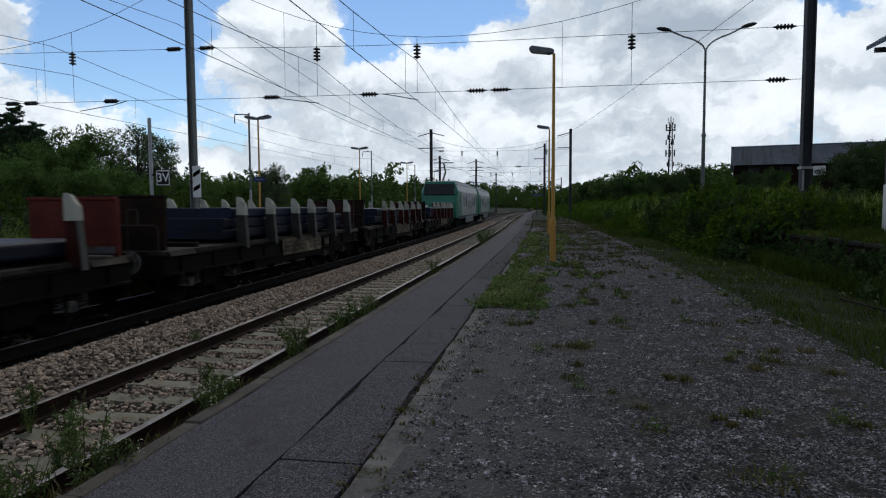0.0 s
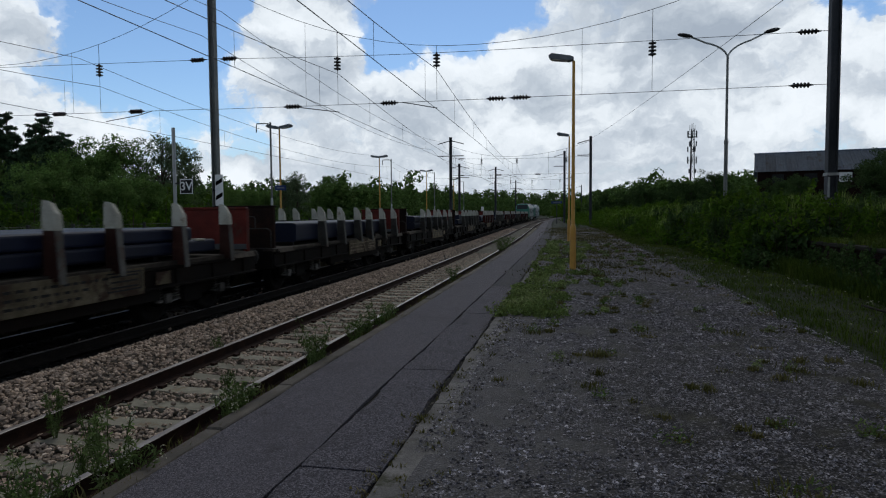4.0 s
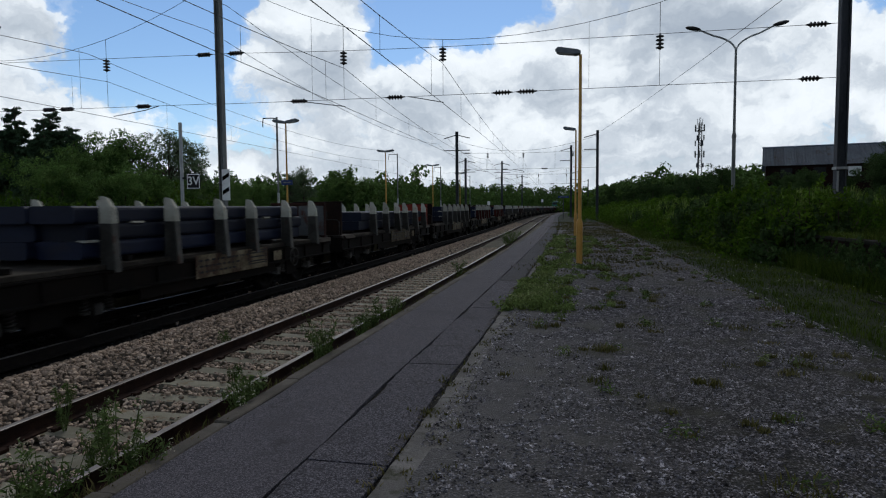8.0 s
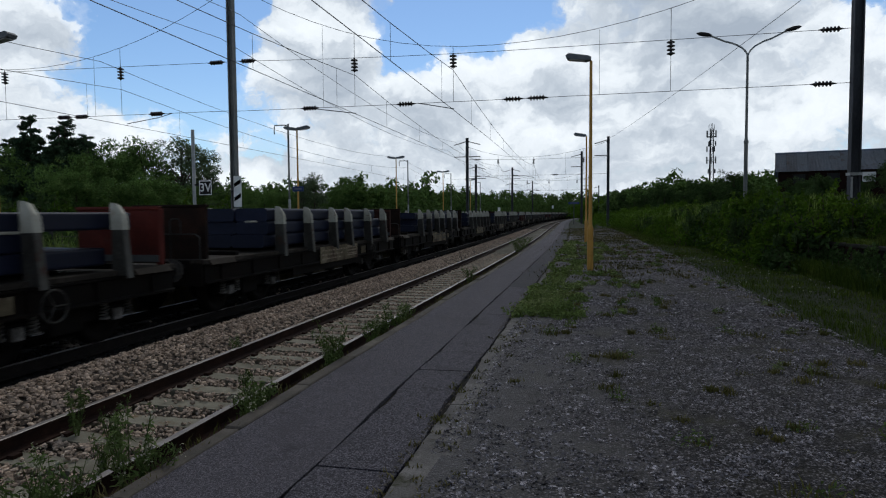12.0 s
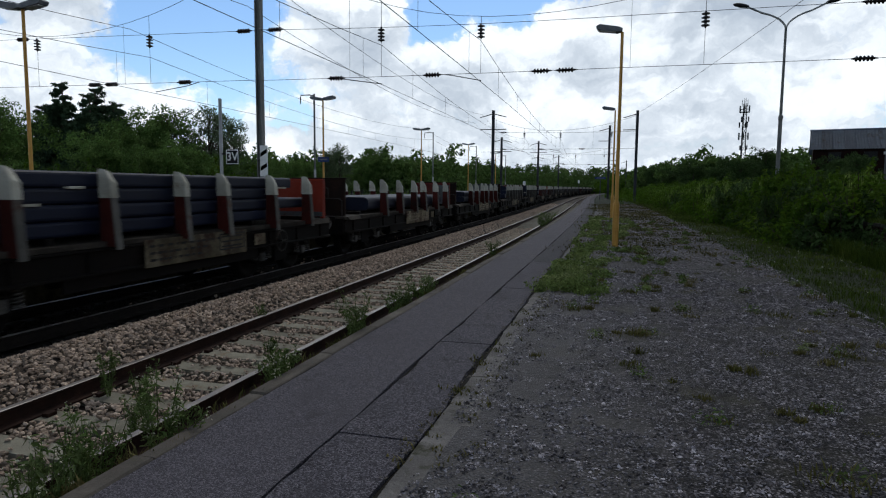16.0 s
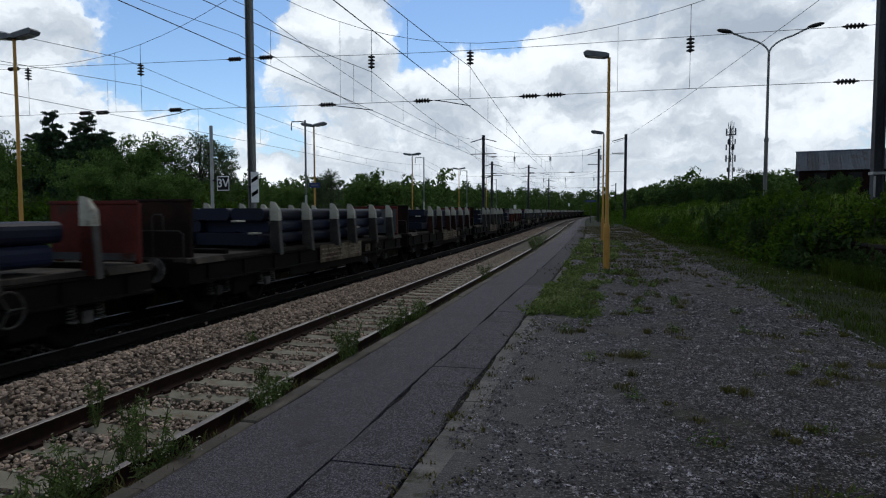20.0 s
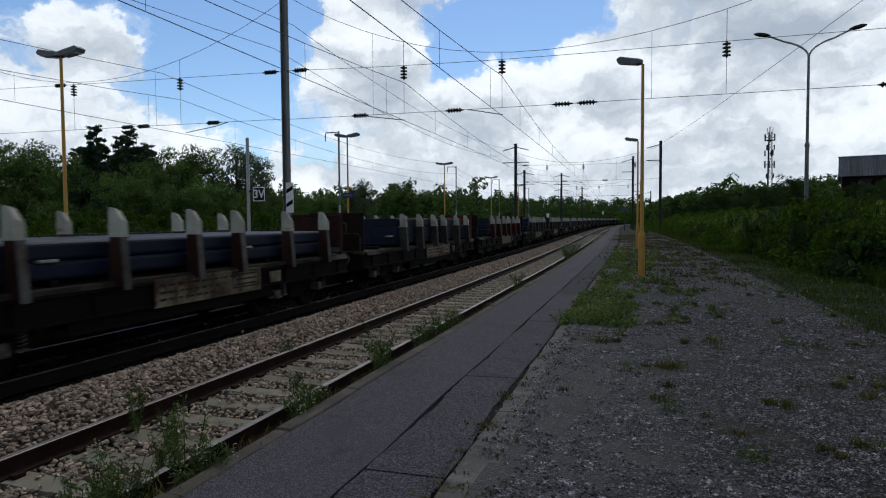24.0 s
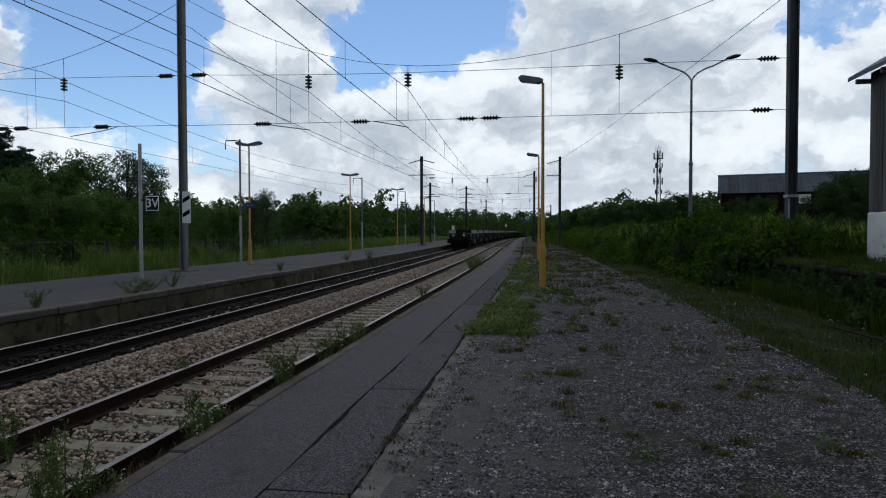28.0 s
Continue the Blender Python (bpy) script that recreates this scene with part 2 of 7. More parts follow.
ASPHALT = granular("asphalt", [(0.03726, 0.03402, 0.04306), (0.06458, 0.05934, 0.07121), (0.08694, 0.07991, 0.09356), (0.1656, 0.1543, 0.1755)], 150.0, [((0.0558, 0.05074, 0.0594), 0.42), ((0.036, 0.03268, 0.0378), 0.36)], [0.6, 2.2], gap_shade=0.75, relief=0.003)
ASPHALT_OLD = granular("worn_asphalt", [(0.02455, 0.02271, 0.02981), (0.05565, 0.05169, 0.06293), (0.08593, 0.07989, 0.09522), (0.1882, 0.1763, 0.2029)], 125.0, [((0.04092, 0.03759, 0.04471), 0.40), ((0.01964, 0.01801, 0.0207), 0.38)], [0.9, 3.2], gap_shade=0.72, relief=0.005)
ASPHALT_DARK = granular("tarry_asphalt", [(0.020, 0.019, 0.023), (0.036, 0.034, 0.040), (0.048, 0.046, 0.053), (0.085, 0.082, 0.092)], 90.0, [((0.030, 0.029, 0.033), 0.42), ((0.05, 0.048, 0.05), 0.36)], [0.5, 1.7], gap_shade=0.75, relief=0.004)
CONCRETE = surface("kerb_concrete", [(0.0525, 0.047, 0.04048), (0.0861, 0.076, 0.06532), (0.1365, 0.122, 0.104)], 2.2, 0.9, fine=70, bump=0.3, fine_bump=0.3, spots=((0.0735, 0.07, 0.046), 3.0, 0.38), by_object=0.12)
SLEEPER = surface("sleeper_concrete", [(0.1389, 0.1293, 0.0987), (0.2053, 0.1916, 0.1491), (0.2777, 0.2635, 0.21)], 3.0, 0.92, fine=80, spots=((0.157, 0.1078, 0.063), 4.0, 0.36), by_object=0.15)
WALLCON = surface("old_platform_wall", [(0.04462, 0.03802, 0.02106), (0.08925, 0.07603, 0.04446), (0.153, 0.1331, 0.07956)], 1.3, 0.95, fine=30, bump=0.6, fine_bump=0.5, spots=((0.03188, 0.02851, 0.01404), 2.0, 0.45), by_object=0.15, depth=0.03)
RAIL_DARK = surface("oily_rail", [(0.005, 0.004, 0.0035), (0.009, 0.007, 0.006), (0.016, 0.012, 0.010)], 5.0, 0.9, fine=60)
# darker than the loose stones, to put the shade between them into the bed
GRAVEL_BED = granular("gravel_bed", [(0.010, 0.0095, 0.0105), (0.050, 0.047, 0.051), (0.105, 0.098, 0.107), (0.30, 0.28, 0.30)], 62.0, [((0.0782, 0.07216, 0.07568), 0.42), ((0.03128, 0.02904, 0.0176), 0.44), ((0.00828, 0.00748, 0.00704), 0.45)], [0.35, 1.1, 5.5], gap_shade=0.14, drift=((0.098, 0.094, 0.096), -0.9, 1.0))
GRAVEL = surface("gravel_stones", [(0.036, 0.034, 0.037), (0.125, 0.117, 0.127), (0.43, 0.405, 0.43)], 9.0, 0.9, fine=80, by_island=0.85, bump=0.2, depth=0.004)
BALLAST = surface("ballast_stones", [(0.2014, 0.15, 0.1122), (0.3498, 0.27, 0.207), (0.5088, 0.41, 0.3266)], 6.0, 0.92, fine=60, by_island=0.45, bump=0.3, depth=0.006)
# same stone as above, darkened to paint the shade in the gaps between stones
BALLAST_BED_SHADED = surface("ballast_bed_shaded", [(0.024, 0.019, 0.0144), (0.052, 0.0418, 0.0342), (0.1, 0.0817, 0.0684)], 4.0, 0.95, fine=25, bump=0.4, fine_bump=1.2, depth=0.04)
BALLAST_DARK = surface("oily_ballast", [(0.006, 0.005, 0.0045), (0.016, 0.0135, 0.012), (0.034, 0.029, 0.025)], 4.0, 0.9, fine=25, by_island=0.4, bump=0.4, fine_bump=1.0, depth=0.03)
RAIL_SIDE = surface("rusty_rail", [(0.01061, 0.004914, 0.003667), (0.02122, 0.009828, 0.006808), (0.03978, 0.01911, 0.01257)], 5.0, 0.9, fine=60)
RAIL_TOP = surface("worn_rail_head", [(0.1275, 0.1085, 0.1008), (0.204, 0.1837, 0.1746), (0.306, 0.2888, 0.279)], 2.0, 0.55, metal=0.6, fine=40, bump=0.02, fine_bump=0.02, spec=0.4)
SOIL = surface("grassy_soil", [(0.004774, 0.007859, 0.002436), (0.009548, 0.01572, 0.004177), (0.01989, 0.02534, 0.007657)], 0.35, 0.95, fine=14, bump=0.8, fine_bump=1.0, spots=((0.0216, 0.02174, 0.00945), 0.5, 0.36), depth=0.05)
GRASS = leafy("grass_blades", [(0.0252, 0.045, 0.0054), (0.0486, 0.0756, 0.0108), (0.09, 0.1152, 0.0234)], 0.3)
STRIP = leafy("pale_platform_weeds", [(0.06, 0.10, 0.024), (0.13, 0.175, 0.05), (0.27, 0.30, 0.14)], 0.3)
SHOOT = leafy("pale_shoots", [(0.08222, 0.1271, 0.02505), (0.1271, 0.1794, 0.03985), (0.1943, 0.2392, 0.06831)], 0.4)
TUFT = leafy("olive_tufts", [(0.045, 0.0484, 0.014), (0.08, 0.07744, 0.024), (0.15, 0.1276, 0.055)], 0.25)
DRYGRASS = leafy("meadow_grass", [(0.05936, 0.1108, 0.01822), (0.1187, 0.176, 0.03725), (0.2276, 0.2739, 0.08276)], 0.3)
LEAF = leafy("tree_leaves", [(0.04299, 0.0833, 0.01907), (0.0798, 0.1398, 0.03402), (0.1534, 0.223, 0.06537)], 0.4)
# darkened copy of LEAF: the shade on the bank is put into the colour
LEAF_SHADED = leafy("shaded_green_leaves", [(0.0192, 0.03868, 0.01056), (0.03563, 0.0649, 0.01884), (0.0685, 0.1036, 0.03619)], 0.4)
LEAF_PALE = leafy("pale_tree_leaves", [(0.04463, 0.07013, 0.0297), (0.0765, 0.1084, 0.054), (0.1276, 0.1594, 0.08776)], 0.3)
LEAF_DARK = leafy("dark_needles", [(0.021, 0.0375, 0.021), (0.036, 0.063, 0.0315), (0.0675, 0.099, 0.048)], 0.1)
LEAF_BUSH = leafy("bush_leaves", [(0.02715, 0.06164, 0.004525), (0.0479, 0.09627, 0.007111), (0.08782, 0.1386, 0.01293)], 0.42)
LEAF_GREY = leafy("grey_green_leaves", [(0.07, 0.09, 0.06), (0.11, 0.13, 0.09), (0.17, 0.19, 0.14)], 0.25)
WEED = leafy("weed_leaves", [(0.0468, 0.08619, 0.0208), (0.0884, 0.1268, 0.0364), (0.1664, 0.1927, 0.0884)], 0.3)
FLOWER = surface("pale_seed_heads", [(0.30, 0.30, 0.20), (0.42, 0.40, 0.28), (0.5, 0.48, 0.36)], 9, 0.8, by_island=0.2)
BARK = surface("bark", [(0.03, 0.022, 0.016), (0.06, 0.048, 0.036), (0.10, 0.085, 0.068)], 3.0, 0.95, fine=20, bump=0.8, stretch=(1, 1, 0.25), depth=0.03)
GALV = surface("galvanised_steel", [(0.255, 0.2635, 0.2573), (0.34, 0.3485, 0.3403), (0.425, 0.4335, 0.415)], 2.0, 0.6, metal=0.35, fine=40, spots=((0.187, 0.17, 0.1494), 2.5, 0.35), spec=0.4)
MAST = surface("weathered_mast_steel", [(0.0975, 0.1014, 0.09984), (0.169, 0.1729, 0.1664), (0.273, 0.273, 0.256)], 1.4, 0.75, metal=0.3, fine=30, spots=((0.117, 0.078, 0.0576), 1.5, 0.36), stretch=(1.3, 1.3, 0.384))
# darkened copy of MAST: the shade of backlit steel is in the colour
MAST_SHADED = surface("shaded_mast_steel", [(0.035, 0.037, 0.042), (0.06, 0.063, 0.07), (0.11, 0.113, 0.12)], 1.4, 0.75, metal=0.3, fine=30, spots=((0.05, 0.035, 0.03), 1.5, 0.36), stretch=(1, 1, 0.3))
DARKSTEEL = surface("dark_fitting", [(0.015, 0.015, 0.016), (0.03, 0.03, 0.03), (0.05, 0.05, 0.05)], 8.0, 0.5, metal=0.3)
WIRE = surface("copper_wire", [(0.03, 0.032, 0.032), (0.05, 0.05, 0.05), (0.07, 0.07, 0.07)], 5.0, 0.55, metal=0.5)
YELLOW = surface("yellow_pole_paint", [(0.374, 0.1848, 0.02888), (0.4675, 0.2464, 0.04125), (0.5143, 0.2992, 0.07425)], 1.6, 0.55, fine=50, bump=0.05, fine_bump=0.05, spots=((0.255, 0.128, 0.0375), 2.0, 0.32), spec=0.4)
HEAD = surface("lamp_head_grey", [(0.10, 0.11, 0.12), (0.15, 0.16, 0.17), (0.2, 0.21, 0.22)], 5, 0.5)
LENS = surface("lamp_lens", [(0.5, 0.5, 0.5), (0.6, 0.6, 0.6), (0.65, 0.65, 0.65)], 5, 0.3, bump=0, fine_bump=0)
PALE = surface("worn_pale_flange", [(0.05304, 0.05146, 0.04554), (0.08568, 0.08238, 0.07326), (0.1224, 0.1186, 0.1069)], 2.5, 0.8, fine=30, spots=((0.068, 0.0402, 0.0297), 3.0, 0.40), by_object=0.2)
WHITE = surface("white_enamel", [(0.55, 0.56, 0.54), (0.72, 0.72, 0.70), (0.8, 0.8, 0.78)], 4.0, 0.5, spots=((0.35, 0.32, 0.27), 3.0, 0.33))
BLACK = surface("black_enamel", [(0.0072, 0.0072, 0.0078), (0.012, 0.012, 0.0126), (0.021, 0.021, 0.021)], 6.0, 0.5)
BLUE = surface("blue_sign", [(0.02, 0.035, 0.10), (0.03, 0.05, 0.14), (0.04, 0.06, 0.16)], 6.0, 0.4)
WOOD = surface("weathered_boards", [(0.06, 0.0576, 0.056), (0.104, 0.1, 0.096), (0.16, 0.152, 0.144)], 1.2, 0.9, fine=12, stretch=(4.8, 4.8, 0.32), by_object=0.25, bump=0.4, depth=0.01)
PLASTER = surface("white_plaster", [(0.5, 0.5, 0.48), (0.66, 0.66, 0.63), (0.74, 0.74, 0.71)], 0.9, 0.9, fine=25, spots=((0.32, 0.31, 0.27), 1.2, 0.36))
ROOF = surface("corrugated_roof", [(0.069, 0.08775, 0.1174), (0.1035, 0.13, 0.1723), (0.1495, 0.182, 0.2349)], 0.25, 0.7, fine=6, spots=((0.05175, 0.0455, 0.03915), 0.4, 0.36), by_object=0.18, stretch=(0.575, 0.195, 0.783))
# far darker than brick is: the shade on the wall is in its colour
BRICK_SHADED = surface("brick", [(0.007425, 0.002785, 0.002042), (0.01362, 0.004641, 0.003341), (0.02228, 0.008355, 0.006127)], 2.0, 0.95, fine=30, by_object=0.3, spots=((0.004455, 0.003713, 0.002227), 1.2, 0.44), depth=0.01)
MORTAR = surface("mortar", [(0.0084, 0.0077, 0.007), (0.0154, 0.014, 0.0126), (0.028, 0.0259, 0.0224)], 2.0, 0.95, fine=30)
PORCELAIN = surface("brown_insulator", [(0.012, 0.008, 0.007), (0.02, 0.013, 0.012), (0.03, 0.02, 0.018)], 8.0, 0.3, spec=0.5)
# moss, with the shade under the overgrowth put into the stone's colour
COPING = surface("mossy_shaded_coping", [(0.0098, 0.0091, 0.007), (0.0182, 0.0168, 0.0133), (0.035, 0.0322, 0.0266)], 2.0, 0.95, fine=40, spots=((0.016, 0.02, 0.008), 2.0, 0.45), by_object=0.3)
FAR_TOP = granular("stained_asphalt", [(0.032, 0.032, 0.036), (0.052, 0.052, 0.058), (0.068, 0.068, 0.075), (0.10, 0.10, 0.11)], 60.0, [((0.022, 0.022, 0.024), 0.44), ((0.030, 0.032, 0.024), 0.38), ((0.014, 0.014, 0.015), 0.36)], [0.25, 0.9, 2.4], gap_shade=0.8, relief=0.004)
KERB_STONE = surface("worn_kerb", [(0.0617, 0.05787, 0.0564), (0.1018, 0.09646, 0.09289), (0.1697, 0.1607, 0.156)], 2.6, 0.93, fine=60, bump=0.4, fine_bump=0.5, spots=((0.04284, 0.04231, 0.0286), 2.4, 0.38), by_object=0.2, depth=0.015)

# ---- mesh helpers ----
def mesh_of(name, verts, faces, mats, smooth=False, index=None):
    me = bpy.data.meshes.new(name)
    me.from_pydata(verts, [], faces)
    for m in mats if isinstance(mats, (list, tuple)) else [mats]:
        me.materials.append(m)
    if index is not None:
        me.polygons.foreach_set("material_index", index)
    if smooth:
        me.polygons.foreach_set("use_smooth", [True] * len(me.polygons))
    me.update()
    return me


def from_bm(name, bm, mats, smooth=False):
    me = bpy.data.meshes.new(name)
    bmesh.ops.recalc_face_normals(bm, faces=bm.faces)
    if smooth:
        for f in bm.faces:
            f.smooth = True
    bm.to_mesh(me)
    bm.free()
    for m in mats if isinstance(mats, (list, tuple)) else [mats]:
        me.materials.append(m)
    return me


def part(name, shape, mat, parent, label="", at=None, smooth=False):
    """Links a bmesh or mesh as one mesh object under a thing or a part."""
    me = shape if isinstance(shape, bpy.types.Mesh) else from_bm(name, shape, mat, smooth)
    ob = new(name, me)
    ob.parent = parent
    if at is not None:
        ob.matrix_basis = at
    if label:
        ob["label"] = label
    return ob


def thing(name, m, label, category, group="", kind=""):
    ob = new(name)
    ob.empty_display_size = 0.2
    ob.matrix_basis = m
    return tagged(ob, label, category, group, kind)


def single(name, shape, mat, m, label, category, group="", kind="", smooth=False):
    me = shape if isinstance(shape, bpy.types.Mesh) else from_bm(name, shape, mat, smooth)
    ob = new(name, me)
    if m is not None:
        ob.matrix_basis = m
    return tagged(ob, label, category, group, kind)


def box(bm, x0, x1, y0, y1, z0, z1, bevel=0.0, slot=0):
    r = bmesh.ops.create_cube(bm, size=1.0, matrix=Matrix.Translation(((x0 + x1) / 2, (y0 + y1) / 2, (z0 + z1) / 2)) @ Matrix.Diagonal((x1 - x0, y1 - y0, z1 - z0, 1)))
    vs = r["verts"]
    faces = {f for v in vs for f in v.link_faces}
    if bevel:
        es = list({e for v in vs for e in v.link_edges})
        out = bmesh.ops.bevel(bm, geom=es, offset=bevel, segments=1, affect="EDGES")
        faces = {f for f in out["faces"]} | {f for f in faces if f.is_valid}
    for f in faces:
        if f.is_valid:
            f.material_index = slot
    return bm


def boxed(x0, x1, y0, y1, z0, z1, bevel=0.0):
    return box(bmesh.new(), x0, x1, y0, y1, z0, z1, bevel)


def rod(bm, a, b, r0, r1=None, n=8, caps=True):
    a, b = Vector(a), Vector(b)
    d = b - a
    m = Matrix.Translation((a + b) / 2) @ d.to_track_quat("Z", "Y").to_matrix().to_4x4()
    bmesh.ops.create_cone(bm, cap_ends=caps, segments=n, radius1=r0, radius2=r0 if r1 is None else r1, depth=d.length, matrix=m)
    return bm


def tube(bm, pts, r, n=6):
    """A round bar along points; r is one radius or one for each point."""
    pts = [Vector(p) for p in pts]
    rings = []
    for i, p in enumerate(pts):
        d = (pts[min(i + 1, len(pts) - 1)] - pts[max(i - 1, 0)]).normalized()
        u = d.cross(Vector((0, 0, 1)))
        if u.length < 1e-3:
            u = d.cross(Vector((0, 1, 0)))
        u.normalize()
        v = u.cross(d)
        rad = r[i] if isinstance(r, (list, tuple)) else r
        rings.append([bm.verts.new(p + (u * math.cos(a) + v * math.sin(a)) * rad) for a in (2 * math.pi * k / n for k in range(n))])
    for A, B in zip(rings, rings[1:]):
        for k in range(n):
            bm.faces.new((A[k], A[(k + 1) % n], B[(k + 1) % n], B[k]))
    bm.faces.new(rings[0])
    bm.faces.new(rings[-1][::-1])
    return bm


def lathe(bm, profile, n=12, at=(0, 0, 0)):
    """Turns a profile of (radius, height) round the z axis."""
    at = Vector(at)
    rings = [[bm.verts.new(at + Vector((r * math.cos(2 * math.pi * k / n), r * math.sin(2 * math.pi * k / n), z))) for k in range(n)] for r, z in profile]
    for A, B in zip(rings, rings[1:]):
        for k in range(n):
            bm.faces.new((A[k], A[(k + 1) % n], B[(k + 1) % n], B[k]))
    bm.faces.new(rings[0][::-1])
    bm.faces.new(rings[-1])
    return bm


def prism(bm, outline, y0, y1, slot=0):
    """An outline in x, z pushed along y."""
    A = [bm.verts.new((x, y0, z)) for x, z in outline]
    B = [bm.verts.new((x, y1, z)) for x, z in outline]
    fs = [bm.faces.new(A[::-1]), bm.faces.new(B)]
    for i in range(len(outline)):
        j = (i + 1) % len(outline)
        fs.append(bm.faces.new((A[i], A[j], B[j], B[i])))
    for f in fs:
        f.material_index = slot
    return bm


# the line of the railway: heading by distance ahead, then its sideways shift
HEAD_Y = [-2000, 15, 40, 60, 85, 110, 140, 200, 300, 500, 900]
HEAD_A = [0, 0, -0.015, -0.027, -0.03, -0.02, 0, 0.035, 0.12, 0.3, 0.6]
LINE_Y = np.arange(-1500.0, 1200.0, 1.0)
LINE_A = np.interp(LINE_Y, HEAD_Y, HEAD_A)
LINE_X = np.cumsum(np.tan(LINE_A))
LINE_X -= np.interp(0.0, LINE_Y, LINE_X)


def bend(y):
    return float(np.interp(y, LINE_Y, LINE_X))


def heading(y):
    return float(np.interp(y, LINE_Y, LINE_A))


def stations(y0, y1, near=2.0, far=6.0):
    ys, y = [], y0
    while y < y1:
        ys.append(y)
        y += near if y < 60 else far
    return ys + [y1]


def along(name, outline, ys, mats, slots=None, closed=True, smooth=False, wander=None):
    """A section (x, z) swept along the line of the railway."""
    n = len(outline)
    verts, faces, idx = [], [], []
    for y in ys:
        b = bend(y)
        for k, (x, z) in enumerate(outline):
            dx, dz = wander(k, y) if wander else (0, 0)
            verts.append((x + b + dx, y, z + dz))
    for i in range(len(ys) - 1):
        for k in range(n if closed else n - 1):
            a, c = i * n + k, i * n + (k + 1) % n
            faces.append((a, c, c + n, a + n))
            idx.append(slots[k] if slots else 0)
    if closed:
        faces.append(tuple(range(n)))
        faces.append(tuple(reversed(range((len(ys) - 1) * n, len(ys) * n))))
        idx += [0, 0]
    return mesh_of(name, verts, faces, mats, smooth, idx)

# ---- ground, tracks and platforms ----
RAIL = -0.40           # top of the rails; the platforms lie at 0
TRACK_NEAR, TRACK_FAR = -4.385, -8.33
EDGE, SEAM, KERB, GRAVEL_EDGE = -2.62, -1.68, -1.12, 3.05
FAR_EDGE, FAR_BACK = -10.05, -15.9
DOCK_X, DOCK_TOP, DOCK_END = 6.5, 0.77, 29.0


FAR_RISE = 0.02


def lerp(v, xs, zs):
    return float(np.interp(v, xs, zs))


def ground_z(x, y):
    b = bend(y)
    u = x - b
    z = lerp(u, [-400, -60, -24, -19, -16.2, -15.9, -10.2, -10.0, -2.7, -2.6, -1.3, -1.0, 2.9, 3.3, 5.5], [6.0, 1.2, 0.05, -0.1, -0.06, -0.5, -0.5, -0.78, -0.78, -0.3, -0.3, FAR_RISE if y > 66 else -0.3, FAR_RISE if y > 66 else -0.25, -0.05, -0.12])
    if u > 5.5:
        rise = lerp(y, [-30, 20, 34, 70, 140, 300], [0.0, 0.05, 1.0, 1.0, 0.8, 0.6])
        z = -0.12 + rise * lerp(u, [5.5, 7.0, 9.5, 16, 40, 120, 500], [0.0, 0.35, 1.1, 1.6, 2.4, 4.0, 8.0])
        if y < DOCK_END + 3 and u > DOCK_X + 0.3:
            k = lerp(y, [DOCK_END - 0.5, DOCK_END + 3], [1, 0])
            z = z * (1 - k) + k * (DOCK_TOP - 0.05)
    return z + 0.05 * noise.noise(Vector((x * 0.3, y * 0.3, 0))) * (1 if u > 3.3 or u < -16.2 else 0)


def ground():
    xs = [-1500, -800, -400, -250, -160, -110, -80, -60, -45, -35] + [-30 + i for i in range(14)] + [-15.9, -13, -10.2, -10.0, -8, -6, -4, -2.7, -2.6, -1.3, -1.0, 0, 2.0, 2.9, 3.3] + [3.8 + 0.5 * i for i in range(6)] + [6.75, 6.85] + [7.3 + i * 0.8 for i in range(14)] + [20, 24, 30, 40, 60, 90, 140, 250, 400, 800, 1500]
    ys = [-1500, -600, -200, -80, -40] + [-20 + i * 2.5 for i in range(34)] + [64.5, 66.5] + [70 + i * 2.5 for i in range(12)] + [102 + i * 8 for i in range(30)] + [360, 420, 500, 600, 800, 1100, 1600, 2600]
    verts = [(x + bend(min(y, 500)), y, ground_z(x + bend(min(y, 500)), min(y, 500))) for y in ys for x in xs]
    n = len(xs)
    faces = [(j * n + i, j * n + i + 1, (j + 1) * n + i + 1, (j + 1) * n + i) for j in range(len(ys) - 1) for i in range(n - 1)]
    return tagged(new("ground", mesh_of("ground", verts, faces, SOIL, True)), "rough grassy ground with weeds and bare soil", "ground", kind="structure")


ground()
YS = stations(-40, 330, 1.5, 6)


def track(name, cx, bed, stones_dark):
    bed_me = along(name, [(cx - 1.95, -0.79), (cx - 1.9, RAIL - 0.245), (cx + 1.72, RAIL - 0.245), (cx + 1.95, -0.79)], YS, bed)
    return tagged(new(name, bed_me), "track bed of crushed stone" if not stones_dark else "oily dark track bed of crushed stone", "track bed", kind="structure")


bed_near = track("track_bed_near", TRACK_NEAR, BALLAST_BED_SHADED, False)
bed_far = track("track_bed_far", TRACK_FAR, BALLAST_DARK, True)
shoulder = tagged(new("ballast_shoulder", along("ballast_shoulder", [(-7.0, -0.79), (-6.9, RAIL - 0.12), (-6.35, RAIL + 0.02), (-5.75, RAIL - 0.03), (-5.35, RAIL - 0.16), (-5.3, -0.79)], YS, BALLAST_BED_SHADED)),
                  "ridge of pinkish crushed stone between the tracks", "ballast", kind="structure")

RAIL_SECTION = [(-0.075, -0.172), (0.075, -0.172), (0.075, -0.155), (0.012, -0.13), (0.012, -0.045), (0.036, -0.032), (0.036, -0.006), (0.028, 0.0), (-0.028, 0.0), (-0.036, -0.006), (-0.036, -0.032), (-0.012, -0.045), (-0.012, -0.13), (-0.075, -0.155)]
RAIL_SLOTS = [0, 0, 0, 0, 0, 0, 1, 1, 1, 0, 0, 0, 0, 0]
